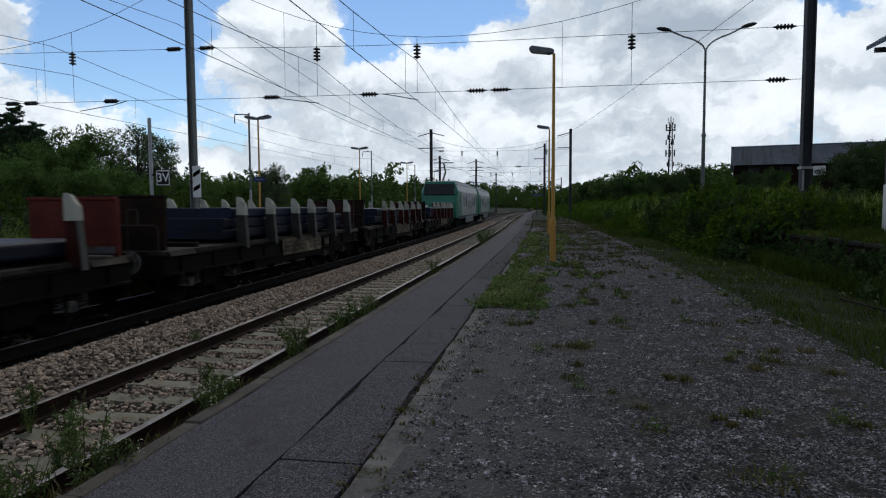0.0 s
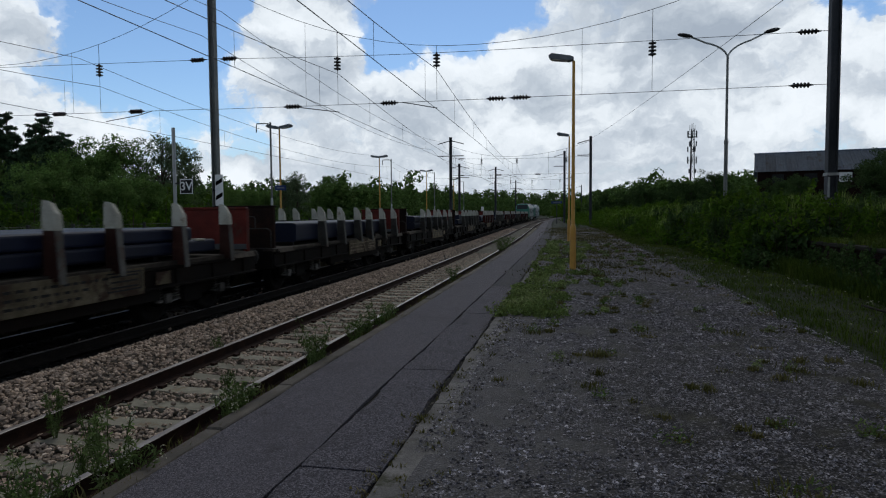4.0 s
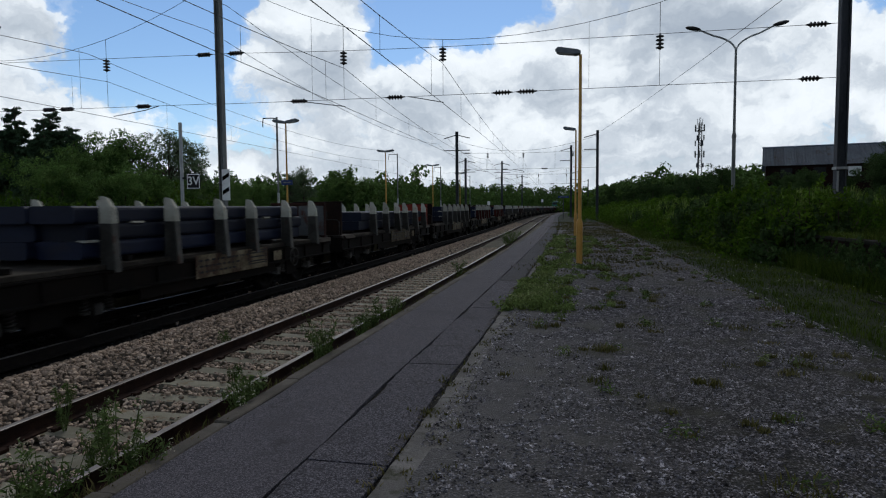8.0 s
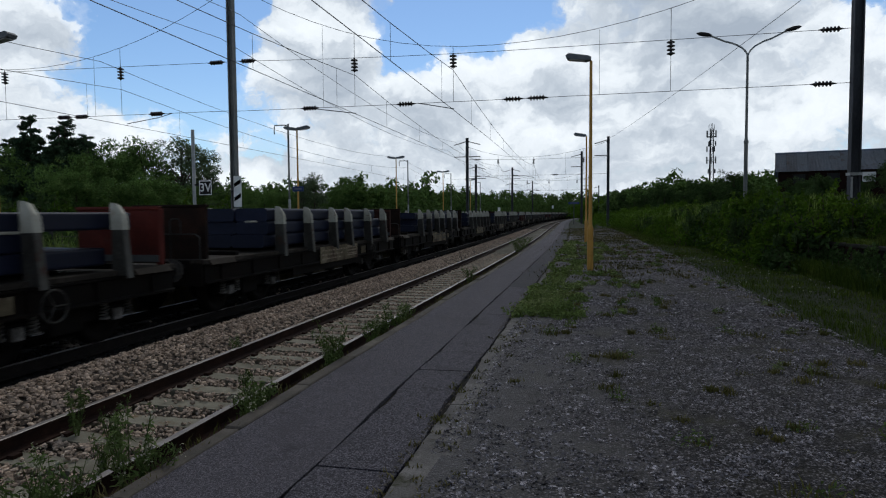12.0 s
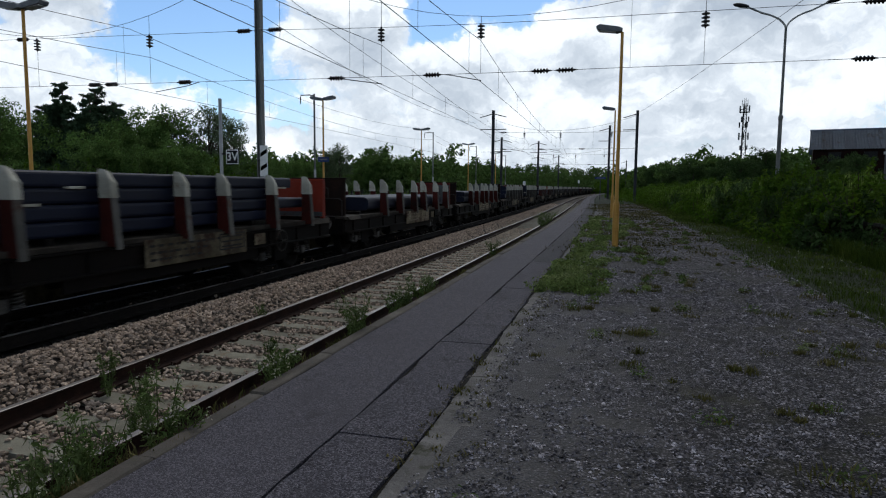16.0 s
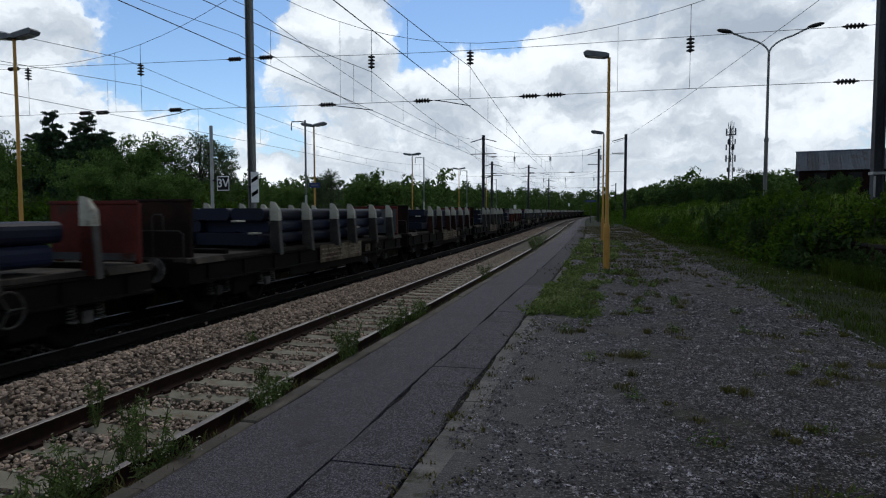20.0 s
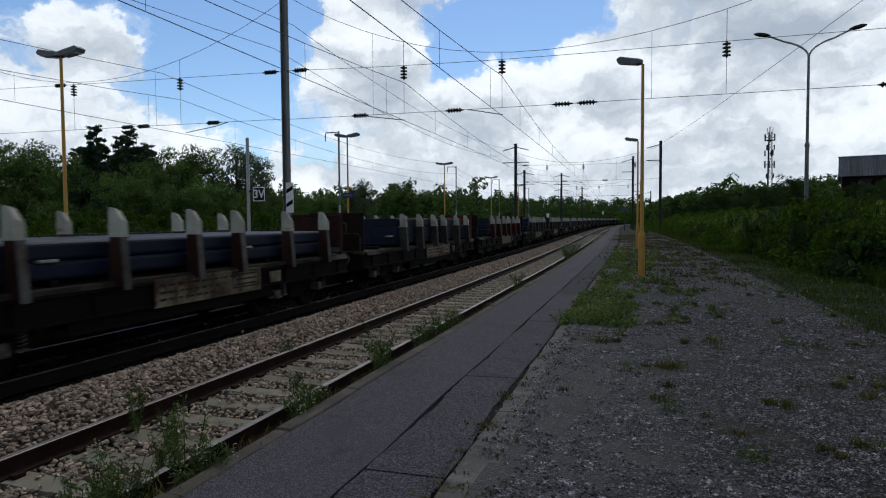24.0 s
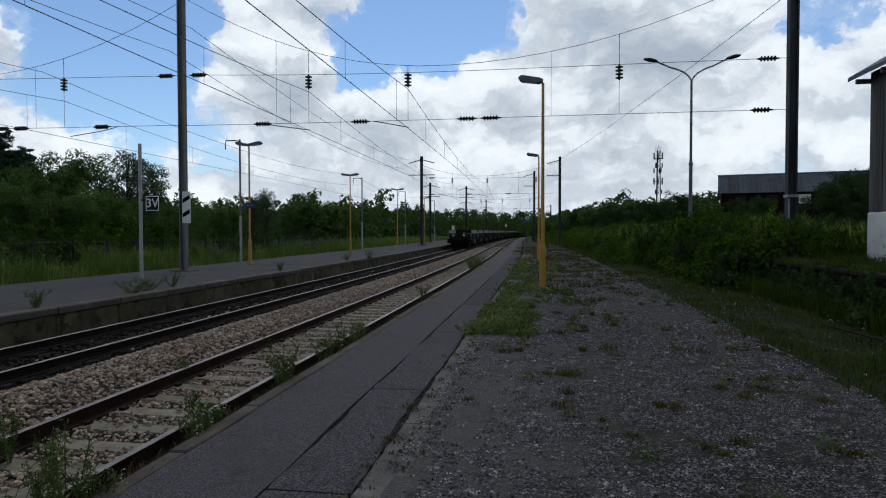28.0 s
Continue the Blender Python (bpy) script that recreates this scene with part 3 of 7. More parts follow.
for cx, who in ((TRACK_NEAR, "near"), (TRACK_FAR, "far")):
    for side in (-0.7475, 0.7475):
        me = along("rail", [(cx + side + x, RAIL + z) for x, z in RAIL_SECTION], YS, [RAIL_SIDE if who == "near" else RAIL_DARK, RAIL_TOP], RAIL_SLOTS)
        tagged(new("rail", me), "rusty steel rail with a bright worn head", "rail", "rails", "structure")


def sleeper_mesh(mat, name):
    bm = bmesh.new()
    prism(bm, [(-1.2, -0.24), (1.2, -0.24), (1.2, -0.03), (0.95, 0.0), (0.55, 0.0), (0.35, -0.012), (-0.35, -0.012), (-0.55, 0.0), (-0.95, 0.0), (-1.2, -0.03)], -0.13, 0.13)
    return from_bm(name, bm, mat)


def fastening_mesh():
    bm = bmesh.new()
    for s in (-0.7475, 0.7475):
        for e in (-0.12, 0.12):
            box(bm, s + e - 0.035, s + e + 0.035, -0.05, 0.05, 0.0, 0.035)
    return from_bm("fastening", bm, RAIL_SIDE)


sleep_me, sleep_dark, fast_me = sleeper_mesh(SLEEPER, "sleeper"), sleeper_mesh(BALLAST_DARK, "dark_sleeper"), fastening_mesh()
for bed, cx, me, y0, count in ((bed_near, TRACK_NEAR, sleep_me, 0.4, 150), (bed_far, TRACK_FAR, sleep_dark, 3.0, 90)):
    for i in range(count):
        y = y0 + i * 0.6
        s = part("sleeper", me, None, bed, at=pose(cx + bend(y) + random.uniform(-0.02, 0.02), y, RAIL - (0.172 if bed is bed_near else 0.235), 0, 0, math.degrees(-heading(y)) + random.uniform(-0.4, 0.4)))
        if i < 60 and bed is bed_near:
            part("fastening", fast_me, None, s)


# ---- the platform that the camera stands on ----
def slab_sweep(name, x0, x1, mat, y0, y1, top=0.0, bottom=-0.3, wobble=0.0, seed=0):
    def wander(k, y):
        return (wobble * (noise.noise(Vector((y * 0.9, seed + k * 3.1, 0))) + 0.7 * noise.noise(Vector((y * 4.3, seed + k * 3.1, 7)))), 0.012 * noise.noise(Vector((y * 0.25, k * 5.0, seed))) if top == 0 else 0)
    return along(name, [(x0, bottom), (x0, top), ((x0 + x1) / 2, top), (x1, top), (x1, bottom)], stations(y0, y1, 0.5, 6) if y0 < -5 or y0 > 14 else list(np.linspace(y0, y1, int((y1 - y0) / 0.15) + 2)), mat, wander=wander)


platform = thing("platform_near", pose(0, 0, 0), "low station platform of patched asphalt, gravel and a worn edge", "platform", kind="structure")
part("asphalt_strip", slab_sweep("asphalt_strip", EDGE + 0.115, SEAM - 0.006, ASPHALT, -12, 210, wobble=0.02, seed=4), None, platform, "smooth dark grey asphalt strip")
cuts = [-12, 0.9, 3.66, 6.2, 9.9, 13.65, 17.5, 22.4, 28.0, 36, 46, 60, 90, 130, 210]
for i, (a, b) in enumerate(zip(cuts, cuts[1:])):
    part("asphalt_slab", slab_sweep("asphalt_slab", SEAM + 0.016, KERB - 0.03, ASPHALT_OLD if a < 13 else ASPHALT_DARK, a + 0.012, b - 0.012, wobble=0.035, seed=4), None, platform, "older coarse asphalt with cracked edges")
part("gravel_area", slab_sweep("gravel_area", KERB + 0.17, GRAVEL_EDGE, GRAVEL_BED, -12, 64, wobble=0.07, seed=9), None, platform, "grey gravel patched with moss")
part("platform_base", along("platform_base", [(EDGE + 0.03, -0.79), (EDGE + 0.03, -0.03), (GRAVEL_EDGE - 0.15, -0.03), (GRAVEL_EDGE - 0.1, -0.4)], stations(-12, 64, 2, 6), MORTAR), None, platform, "dark earth base showing in the joints")
y = -3.0
i = 0
while y < 60:
    part("edge_stone", boxed(0, 0.135, 0, 1.195, -0.42, 0.006, 0.012), CONCRETE, platform, at=pose(EDGE - 0.03 + bend(y), y, random.uniform(-0.008, 0.008), 0, 0, math.degrees(-heading(y)) + random.uniform(-0.3, 0.3)))
    y += 1.2
for i, (a, b) in enumerate(((-12, 1.9), (1.9, 5.1), (5.1, 8.6), (8.6, 13.7), (13.7, 32))):
    part("kerb_strip", slab_sweep("kerb_strip", KERB + 0.005, KERB + 0.25, KERB_STONE, a + 0.008, b - 0.008, wobble=0.03, seed=13), None, platform, "worn brownish concrete kerb strip")

# ---- the platform across the tracks ----
far_platform = thing("platform_far", pose(0, 0, 0), "long asphalt station platform with a stained concrete wall", "platform", kind="structure")
part("asphalt_top", slab_sweep("asphalt_top", FAR_BACK, FAR_EDGE - 0.32, FAR_TOP, -40, 150, bottom=-0.7), None, far_platform, "weathered dark asphalt")
y = -30.0
while y < 130:
    part("edge_stone", boxed(-0.34, 0.03, 0, 1.96, -0.14, 0.015, 0.02), CONCRETE, far_platform, at=pose(FAR_EDGE + bend(y), y, random.uniform(-0.01, 0.01), 0, 0, math.degrees(-heading(y))))
    part("wall_block", boxed(-0.3, 0.0, 0, 1.97, -0.8, -0.15, 0.02), WALLCON, far_platform, at=pose(FAR_EDGE - 0.03 + bend(y), y, 0, 0, 0, math.degrees(-heading(y))))
    y += 2.0

# ---- masts, lamps, signs and wires ----
def h_mast(x, y, base, top, width, depth, label, turn=0.0, steel=MAST):
    """A rolled steel mast with two flanges and a web, on a concrete foot."""
    m = thing("catenary_mast", pose(x, y, base, 0, 0, turn), label, "mast", "catenary masts")
    f, g, h = 0.042, 0.012, top - base
    bm = bmesh.new()
    W, D = width / 2, depth / 2
    prism(bm, [(-W, -D), (-W + f, -D), (-W + f, -g), (W - f, -g), (W - f, -D), (W, -D), (W, D), (W - f, D), (W - f, g), (-W + f, g), (-W + f, D), (-W, D)], 0, h)
    bmesh.ops.transform(bm, matrix=Matrix.Rotation(radians(90), 4, "X"), verts=bm.verts)
    part("column", bm, steel, m)
    part("foot", boxed(-width / 2 - 0.3, width / 2 + 0.3, -depth / 2 - 0.3, depth / 2 + 0.3, -0.6, 0.06, 0.04), CONCRETE, m, "concrete foot")
    part("cap", boxed(-width / 2 - 0.01, width / 2 + 0.01, -depth / 2 - 0.01, depth / 2 + 0.01, h, h + 0.02), GALV, m)
    return m


MAST_Y = 24.0
mast_left = h_mast(-14.34, MAST_Y, 0.0, 12.5, 0.25, 0.25, "tall grey steel catenary mast on the far platform")
mast_right = h_mast(8.70, MAST_Y, DOCK_TOP, 12.5, 0.31, 0.30, "broad steel catenary mast among the bushes, with shade in its colour", steel=MAST_SHADED)
part("collar", boxed(-0.19, 0.19, -0.18, 0.18, 2.0, 2.09), GALV, mast_right, "pale band round the mast")
part("warning_plate", boxed(-0.15, -0.085, -0.166, -0.154, 1.25, 1.95), GALV, mast_right, "narrow pale plate")
for x, y, top in ((-13.5, 72, 10.2), (-13.9, 120, 10.2), (-14.2, 168, 10), (2.2, 75, 10.2), (-0.9, 92, 10.2), (0.2, 140, 9.5), (-16.5, 95, 9), (-17.5, 150, 9), (3.0, 190, 9.5)):
    fm = h_mast(x, y, 0.0, top, 0.3, 0.3, "distant steel catenary mast beside the tracks", steel=MAST_SHADED)
    side = 1 if x < -5 else -1
    for z in (top - 0.35, top - 2.1):
        for s in ((-1, 1) if x < -5 else (-1,)):
            part("bracket", rod(bmesh.new(), (0, 0, z), (s * 1.5, 0, z - (0.4 if z > top - 1 else 0)), 0.05, n=6), DARKSTEEL, fm)
board = thing("striped_board", pose(-14.09, MAST_Y - 0.2, 1.95), "white board with two black slanting stripes on the mast", "sign")
part("panel", boxed(-0.18, 0.18, -0.02, 0.0, 0, 1.27, 0.008), WHITE, board)
for z in (0.22, 0.80):
    bm = bmesh.new()
    vs = [bm.verts.new(p) for p in ((-0.15, -0.026, z), (0.15, -0.026, z + 0.17), (0.15, -0.026, z + 0.34), (-0.15, -0.026, z + 0.17))]
    bm.faces.new(vs)
    bmesh.ops.solidify(bm, geom=bm.faces[:], thickness=0.004)
    part("stripe", bm, BLACK, board)
part("clamp", boxed(-0.3, 0.1, 0.0, 0.05, 0.6, 0.68), DARKSTEEL, board)


def platform_lamp(x, y, arms, label, height=5.72):
    m = thing("platform_lamp", pose(x, y, 0), label, "street lamp", "platform lamps")
    part("post", lathe(bmesh.new(), [(0.084, 0), (0.084, 1.14), (0.07, 1.2), (0.052, 1.26), (0.046, 2.8), (0.038, height - 0.05)], 10), YELLOW, m, "yellow-painted lower post", smooth=False)
    part("base_plate", boxed(-0.16, 0.16, -0.16, 0.16, -0.05, 0.012, 0.004), DARKSTEEL, m)
    part("hatch", boxed(-0.05, 0.05, -0.091, -0.08, 0.5, 0.9, 0.004), YELLOW, m)
    for s in arms:
        head = bmesh.new()
        prism(head, [(0.0, -0.03), (0.12, -0.07), (0.62, -0.05), (0.68, 0.02), (0.60, 0.09), (0.10, 0.06), (0.0, 0.03)], -0.14, 0.14)
        bmesh.ops.transform(head, matrix=Matrix.Translation((0, 0, height)) @ Matrix.Rotation(radians(-7), 4, "Y"), verts=head.verts)
        if s < 0:
            bmesh.ops.scale(head, vec=(-1, 1, 1), verts=head.verts)
        h = part("lamp_head", head, HEAD, m, "flat grey lamp head")
        glass = boxed(0.16, 0.58, -0.11, 0.11, -0.075, -0.06)
        bmesh.ops.transform(glass, matrix=Matrix.Translation((0, 0, height)) @ Matrix.Rotation(radians(-7), 4, "Y"), verts=glass.verts)
        if s < 0:
            bmesh.ops.scale(glass, vec=(-1, 1, 1), verts=glass.verts)
        part("lens", glass, LENS, h)
    return m


platform_lamp(0.06, 17.84, (-1,), "slim yellow platform lamp with one flat head over gravel")
platform_lamp(-0.1, 35.2, (-1,), "slim yellow platform lamp with one flat head over gravel")
for y in (12.9, 29.7, 46.9, 63.8, 80.3):
    platform_lamp(-14.2 + 0.4 * bend(y), y, (-1, 1), "yellow platform lamp with two flat heads on the far platform", 5.88)

sign_post = thing("sign_post", pose(-13.2, 19.5, 0), "pale round post carrying a black square sign", "sign")
part("post", lathe(bmesh.new(), [(0.058, 0), (0.058, 4.5), (0.05, 4.53)], 10), GALV, sign_post)
plate = part("plate", boxed(0.22, 0.72, -0.06, -0.03, 2.28, 2.80, 0.01), BLACK, sign_post, "black square plate with a white border and lettering")
for x0, x1, z0, z1 in ((0.235, 0.705, 2.295, 2.32), (0.235, 0.705, 2.76, 2.785), (0.235, 0.26, 2.32, 2.76), (0.68, 0.705, 2.32, 2.76)):
    part("border", boxed(x0, x1, -0.066, -0.06, z0, z1), WHITE, plate)
part("bracket", boxed(0.05, 0.3, -0.04, 0.0, 2.62, 2.68), DARKSTEEL, sign_post)


def letters(text, size, mat, parent, at, name="lettering"):
    c = bpy.data.curves.new(name, "FONT")
    c.body, c.size, c.extrude, c.offset, c.align_x, c.align_y = text, size, 0.003, 0.005, "CENTER", "CENTER"
    c.materials.append(mat)
    ob = new(name, c)
    me = bpy.data.meshes.new_from_object(ob)
    bpy.data.objects.remove(ob)
    me.materials.clear()
    me.materials.append(mat)
    return part(name, me, None, parent, at=at)


letters("3V", 0.40, WHITE, plate, pose(0.47, -0.066, 2.54, 90, 0, 0))

hook = thing("hooked_pole", pose(-15.15, 30.6, 0), "slim dark pole with a hooked arm and pale foot", "pole", "hooked poles")
part("pole", lathe(bmesh.new(), [(0.055, 0), (0.05, 6.3)], 8), MAST, hook)
part("sleeve", lathe(bmesh.new(), [(0.066, 0), (0.066, 2.4), (0.056, 2.42)], 8), GALV, hook, "pale lower sleeve")
part("arm", tube(bmesh.new(), [(0, 0, 6.2), (-0.25, 0, 6.25), (-0.75, 0, 6.25), (-0.78, 0, 6.1), (-0.78, 0, 5.8)], 0.03), DARKSTEEL, hook)
for y in (53.7, 72.3, 94.0):
    copy_thing(hook, pose(-15.2 + 0.3 * bend(y), y, 0))
name_sign = thing("station_sign", pose(-14.15, 29.55, 2.75), "small dark blue station sign on a lamp post", "sign")
part("panel", boxed(-0.3, 0.3, -0.03, 0.0, 0.02, 0.27, 0.01), BLUE, name_sign)
part("lettering_bar", boxed(-0.2, 0.2, -0.035, -0.03, 0.12, 0.17), HEAD, name_sign)
part("clamp", boxed(-0.12, 0.12, 0.0, 0.08, 0.1, 0.2), DARKSTEEL, name_sign)

far_sign = thing("station_sign", pose(-0.45 + bend(88), 88, 0), "flat dark blue station sign on one post at the platform's end", "sign")
part("post", lathe(bmesh.new(), [(0.06, 0), (0.06, 2.75), (0.05, 2.78)], 8), MAST_SHADED, far_sign)
part("panel", boxed(-0.72, 0.72, -0.08, -0.062, 2.78, 3.08, 0.01), BLUE, far_sign)
part("lettering_bar", boxed(-0.5, 0.5, -0.086, -0.08, 2.89, 2.97), HEAD, far_sign)
for x, y, h in ((-12.4, 104, 2.6), (-5.9, 152, 3.4)):
    marker = thing("marker_post", pose(x + bend(y), y, 0), "short post with a small white board beside the line", "sign", "marker posts")
    part("post", lathe(bmesh.new(), [(0.05, -0.4), (0.05, h)], 8), MAST_SHADED, marker)
    part("board", boxed(-0.22, 0.22, -0.07, -0.05, h - 0.7, h, 0.02), WHITE, marker, "white enamel board")

# ---- twin street lamp, aerial tower, shed, barn on the other side ----
twin = thing("twin_street_lamp", pose(7.55, 34, 1.0), "tall slim street lamp with two curved arms and oval heads", "street lamp")
part("post", lathe(bmesh.new(), [(0.095, 0), (0.09, 3.9), (0.11, 3.95), (0.11, 4.05), (0.07, 4.15), (0.055, 8.2)], 10), MAST, twin)
for s in (-1, 1):
    pts = [(s * 2.1 * (1 - math.cos(a)), 0, 8.1 + 0.95 * math.sin(a)) for a in (radians(10 * i) for i in range(0, 7))]
    pts.append((s * 1.75, 0, 9.26))
    a = part("arm", tube(bmesh.new(), pts, 0.045, 6), GALV, twin)
    head = bmesh.new()
    bmesh.ops.create_uvsphere(head, u_segments=12, v_segments=8, radius=1.0, matrix=Matrix.Translation((s * 2.0, 0, 9.33)) @ Matrix.Rotation(radians(-12 * s), 4, "Y") @ Matrix.Diagonal((0.38, 0.15, 0.1, 1)))
    part("lamp_head", head, DARKSTEEL, a, "dark oval lamp head", smooth=True)

tower = thing("aerial_tower", pose(43.8, 250, 3), "slender steel aerial tower with antenna panels on two levels", "tower")
bm = bmesh.new()
for k in range(3):
    a = 2 * math.pi * k / 3
    part("leg", rod(bmesh.new(), (1.1 * math.cos(a), 1.1 * math.sin(a), 0), (0.6 * math.cos(a), 0.6 * math.sin(a), 29), 0.16, n=6), DARKSTEEL, tower)
bm = bmesh.new()
for i in range(14):
    z, r = i * 2.05, 1.1 - 0.5 * i * 2.05 / 29
    for k in range(3):
        a, c = 2 * math.pi * k / 3, 2 * math.pi * (k + 1) / 3
        rod(bm, (r * math.cos(a), r * math.sin(a), z), (r * math.cos(c), r * math.sin(c), z + 2.05), 0.07, n=5)
        rod(bm, (r * math.cos(a), r * math.sin(a), z), (r * math.cos(c), r * math.sin(c), z), 0.06, n=5)
part("bracing", bm, DARKSTEEL, tower)["kind"] = "stuff"
for z in (17.5, 27.0):
    for k in range(6):
        a = 2 * math.pi * k / 6 + 0.3
        q = part("antenna_panel", boxed(-0.22, 0.22, -0.12, 0.12, -1.2, 1.2, 0.05), MAST, tower, at=pose(1.7 * math.cos(a), 1.7 * math.sin(a), z, 0, 0, math.degrees(a)))
        part("bracket", rod(bmesh.new(), (0, 0, 0), (-1.1, 0, 0), 0.06, n=5), MAST, q)


for k, (z, r, h) in enumerate(((13.5, 1.3, 0.8), (21.5, 1.5, 1.0), (23.5, 1.4, 0.9))):
    for q in range(3):
        a = 2 * math.pi * q / 3 + k
        part("antenna_panel", boxed(-0.2, 0.2, -0.3, 0.3, -h, h, 0.05), MAST_SHADED, tower, at=pose(r * math.cos(a), r * math.sin(a), z, 0, 0, math.degrees(a)))
for q in range(4):
    part("whip_aerial", rod(bmesh.new(), (0.9 * math.cos(1.6 * q), 0.9 * math.sin(1.6 * q), 28), (0.9 * math.cos(1.6 * q), 0.9 * math.sin(1.6 * q), 30.4 + 0.5 * (q % 2)), 0.09, n=5), DARKSTEEL, tower)
part("platform_ring", lathe(bmesh.new(), [(0.6, 25.9), (1.7, 25.9), (1.7, 26.05), (0.6, 26.05)], 10), DARKSTEEL, tower)


INS = bmesh.new()
lathe(INS, [(0.02, 0.28)] + [q for k in range(4) for q in ((0.045, 0.22 - 0.13 * k), (0.14, 0.185 - 0.13 * k), (0.14, 0.155 - 0.13 * k), (0.045, 0.135 - 0.13 * k))] + [(0.02, -0.3)], 10)
INS_ME = from_bm("insulator", INS, PORCELAIN)
BAR = bmesh.new()
lathe(BAR, [(0.015, -0.5)] + [q for k in range(5) for q in ((0.045, -0.34 + 0.14 * k), (0.095, -0.31 + 0.14 * k), (0.095, -0.27 + 0.14 * k), (0.045, -0.24 + 0.14 * k))] + [(0.015, 0.5)], 8)
BAR_ME = from_bm("bar_insulator", BAR, PORCELAIN)


def headspan(y, xl, xr, hung, bars, arms, thick=0.010):
    """The wires that cross all tracks between two masts, with their insulators and steady arms."""
    cross = thing("headspan", pose(0, 0, 0), "span of wires across the tracks with dark insulators", "overhead wires", "headspans")
    def wire(name, pts, r=thick):
        return part(name, tube(bmesh.new(), pts, r, 5), WIRE, cross)
    mid = (xl + xr) / 2 - 1.0
    def upper(x):
        return (8.02 - 0.02 * (x + 20)) if xl < -20 else 7.64 + 0.0019 * (min(x, 0.0) - mid - 2) ** 2
    def lower(x):
        return 5.96 - 0.008 * (x + 20) if xl < -20 else 5.85 + 0.0004 * (min(x, 0.0) - mid) ** 2
    def sag(x):
        return 8.2 + 0.026 * (x + 24.5) ** 2 if xl < -20 else 7.88 + (0.0195 if x > mid else 0.029) * (x - mid) ** 2
    xs = list(np.linspace(xl, xr, 20))
    wire("cross_wire", [(x, y, upper(x)) for x in xs])
    wire("cross_wire", [(x, y, lower(x)) for x in xs])
    wire("catenary_wire", [(x, y, sag(x)) for x in xs])
    for x in hung:
        z = upper(x) - 0.26
        part("insulator", INS_ME, None, cross, "stack of dark insulator sheds", at=pose(x, y, z))
        wire("hanger", [(x, y, z + 0.25), (x, y, sag(x))])
        wire("hanger", [(x, y, z - 0.25), (x, y, lower(x))], thick * 0.8)
    for x in (mid - 6.5, mid + 4.2):
        wire("hanger", [(x, y, lower(x)), (x, y, sag(x))], thick * 0.6)
    for x, top in bars:
        part("bar_insulator", BAR_ME, None, cross, "dark rod insulator", at=pose(x, y, upper(x) if top else lower(x), 0, 90, 0) @ Matrix.Diagonal((1, 1, 0.8, 1)))
    for x0, x1 in arms:
        wire("steady_arm", [(x0, y, lower(x0)), (x0 + 0.3 * (x1 - x0), y, 5.78), (x1, y, 5.58)], thick * 1.8)
    return cross


headspan(MAST_Y, -14.34, 8.7, (-8.99, -5.02, 2.82), ((-13.6, 1), (7.9, 1), (-10.9, 0), (-6.9, 0), (-2.75, 0), (-1.85, 0), (7.7, 0)), ((-10.9, -8.95), (-6.4, -5.0)))
headspan(MAST_Y, -34.0, -14.36, (-25.7, -19.65), ((-15.03, 1), (-17.94, 0), (-22.6, 0), (-21.7, 0), (-26.5, 1)), ((-17.2, -19.4),))
headspan(72.0, -13.5, 2.2, (-9.95, -5.95, -0.5), ((-12.3, 1), (-12.3, 0), (-8.0, 0), (-3.6, 0)), ((-11.5, -9.9), (-7.2, -5.9)), 0.014)
headspan(120.0, -13.9, 0.0, (-11.1, -7.1, -2.0), ((-9.2, 0), (-4.6, 0)), (), 0.018)


def overhead(cx, y0, y1, name, step=48.0, contact=5.55, high=7.05):
    t = thing(name, pose(0, 0, 0), "overhead contact line with droppers above a track", "overhead wires", "contact lines")
    ys = [y for y in np.arange(y0, y1, 4.0)]
    def z_of(y):
        u = ((y - MAST_Y) / step) % 1.0
        return high - 0.95 * 4 * u * (1 - u)
    part("contact_wire", tube(bmesh.new(), [(cx + bend(y), y, contact) for y in ys], 0.011, 5), WIRE, t)
    part("messenger_wire", tube(bmesh.new(), [(cx + bend(y), y, z_of(y)) for y in ys], 0.011, 5), WIRE, t)
    for y in np.arange(y0 + 2, min(y1, 130), 6.0):
        part("dropper", tube(bmesh.new(), [(cx + bend(y), y, contact), (cx + bend(y), y, z_of(y))], 0.006, 4), WIRE, t)
    return t


overhead(-5.0, -40, 230, "contact_line")
overhead(-8.92, -40, 230, "contact_line")
overhead(-19.6, -40, 130, "contact_line")
for x, z, yb in ((-13.9, 9.8, 230), (-14.8, 8.9, 230), (-20.6, 8.3, 160)):
    single("feeder_wire", tube(bmesh.new(), [(x + bend(y), y, z - 1.0 * 4 * (((y - 24) / 48) % 1) * (1 - ((y - 24) / 48) % 1)) for y in np.arange(-40, yb, 4.0)], 0.012, 5), WIRE, None, "long sagging feeder wire beside the tracks", "cable", "feeder wires")
single("feeder_wire", tube(bmesh.new(), [(2.2 + (9.0 - 2.2) * u, 75 - 55 * u, 9.9 - 0.6 * 4 * u * (1 - u) * 0.4) for u in np.linspace(0, 1, 12)], 0.012, 5), WIRE, None, "long sagging feeder wire beside the tracks", "cable", "feeder wires")

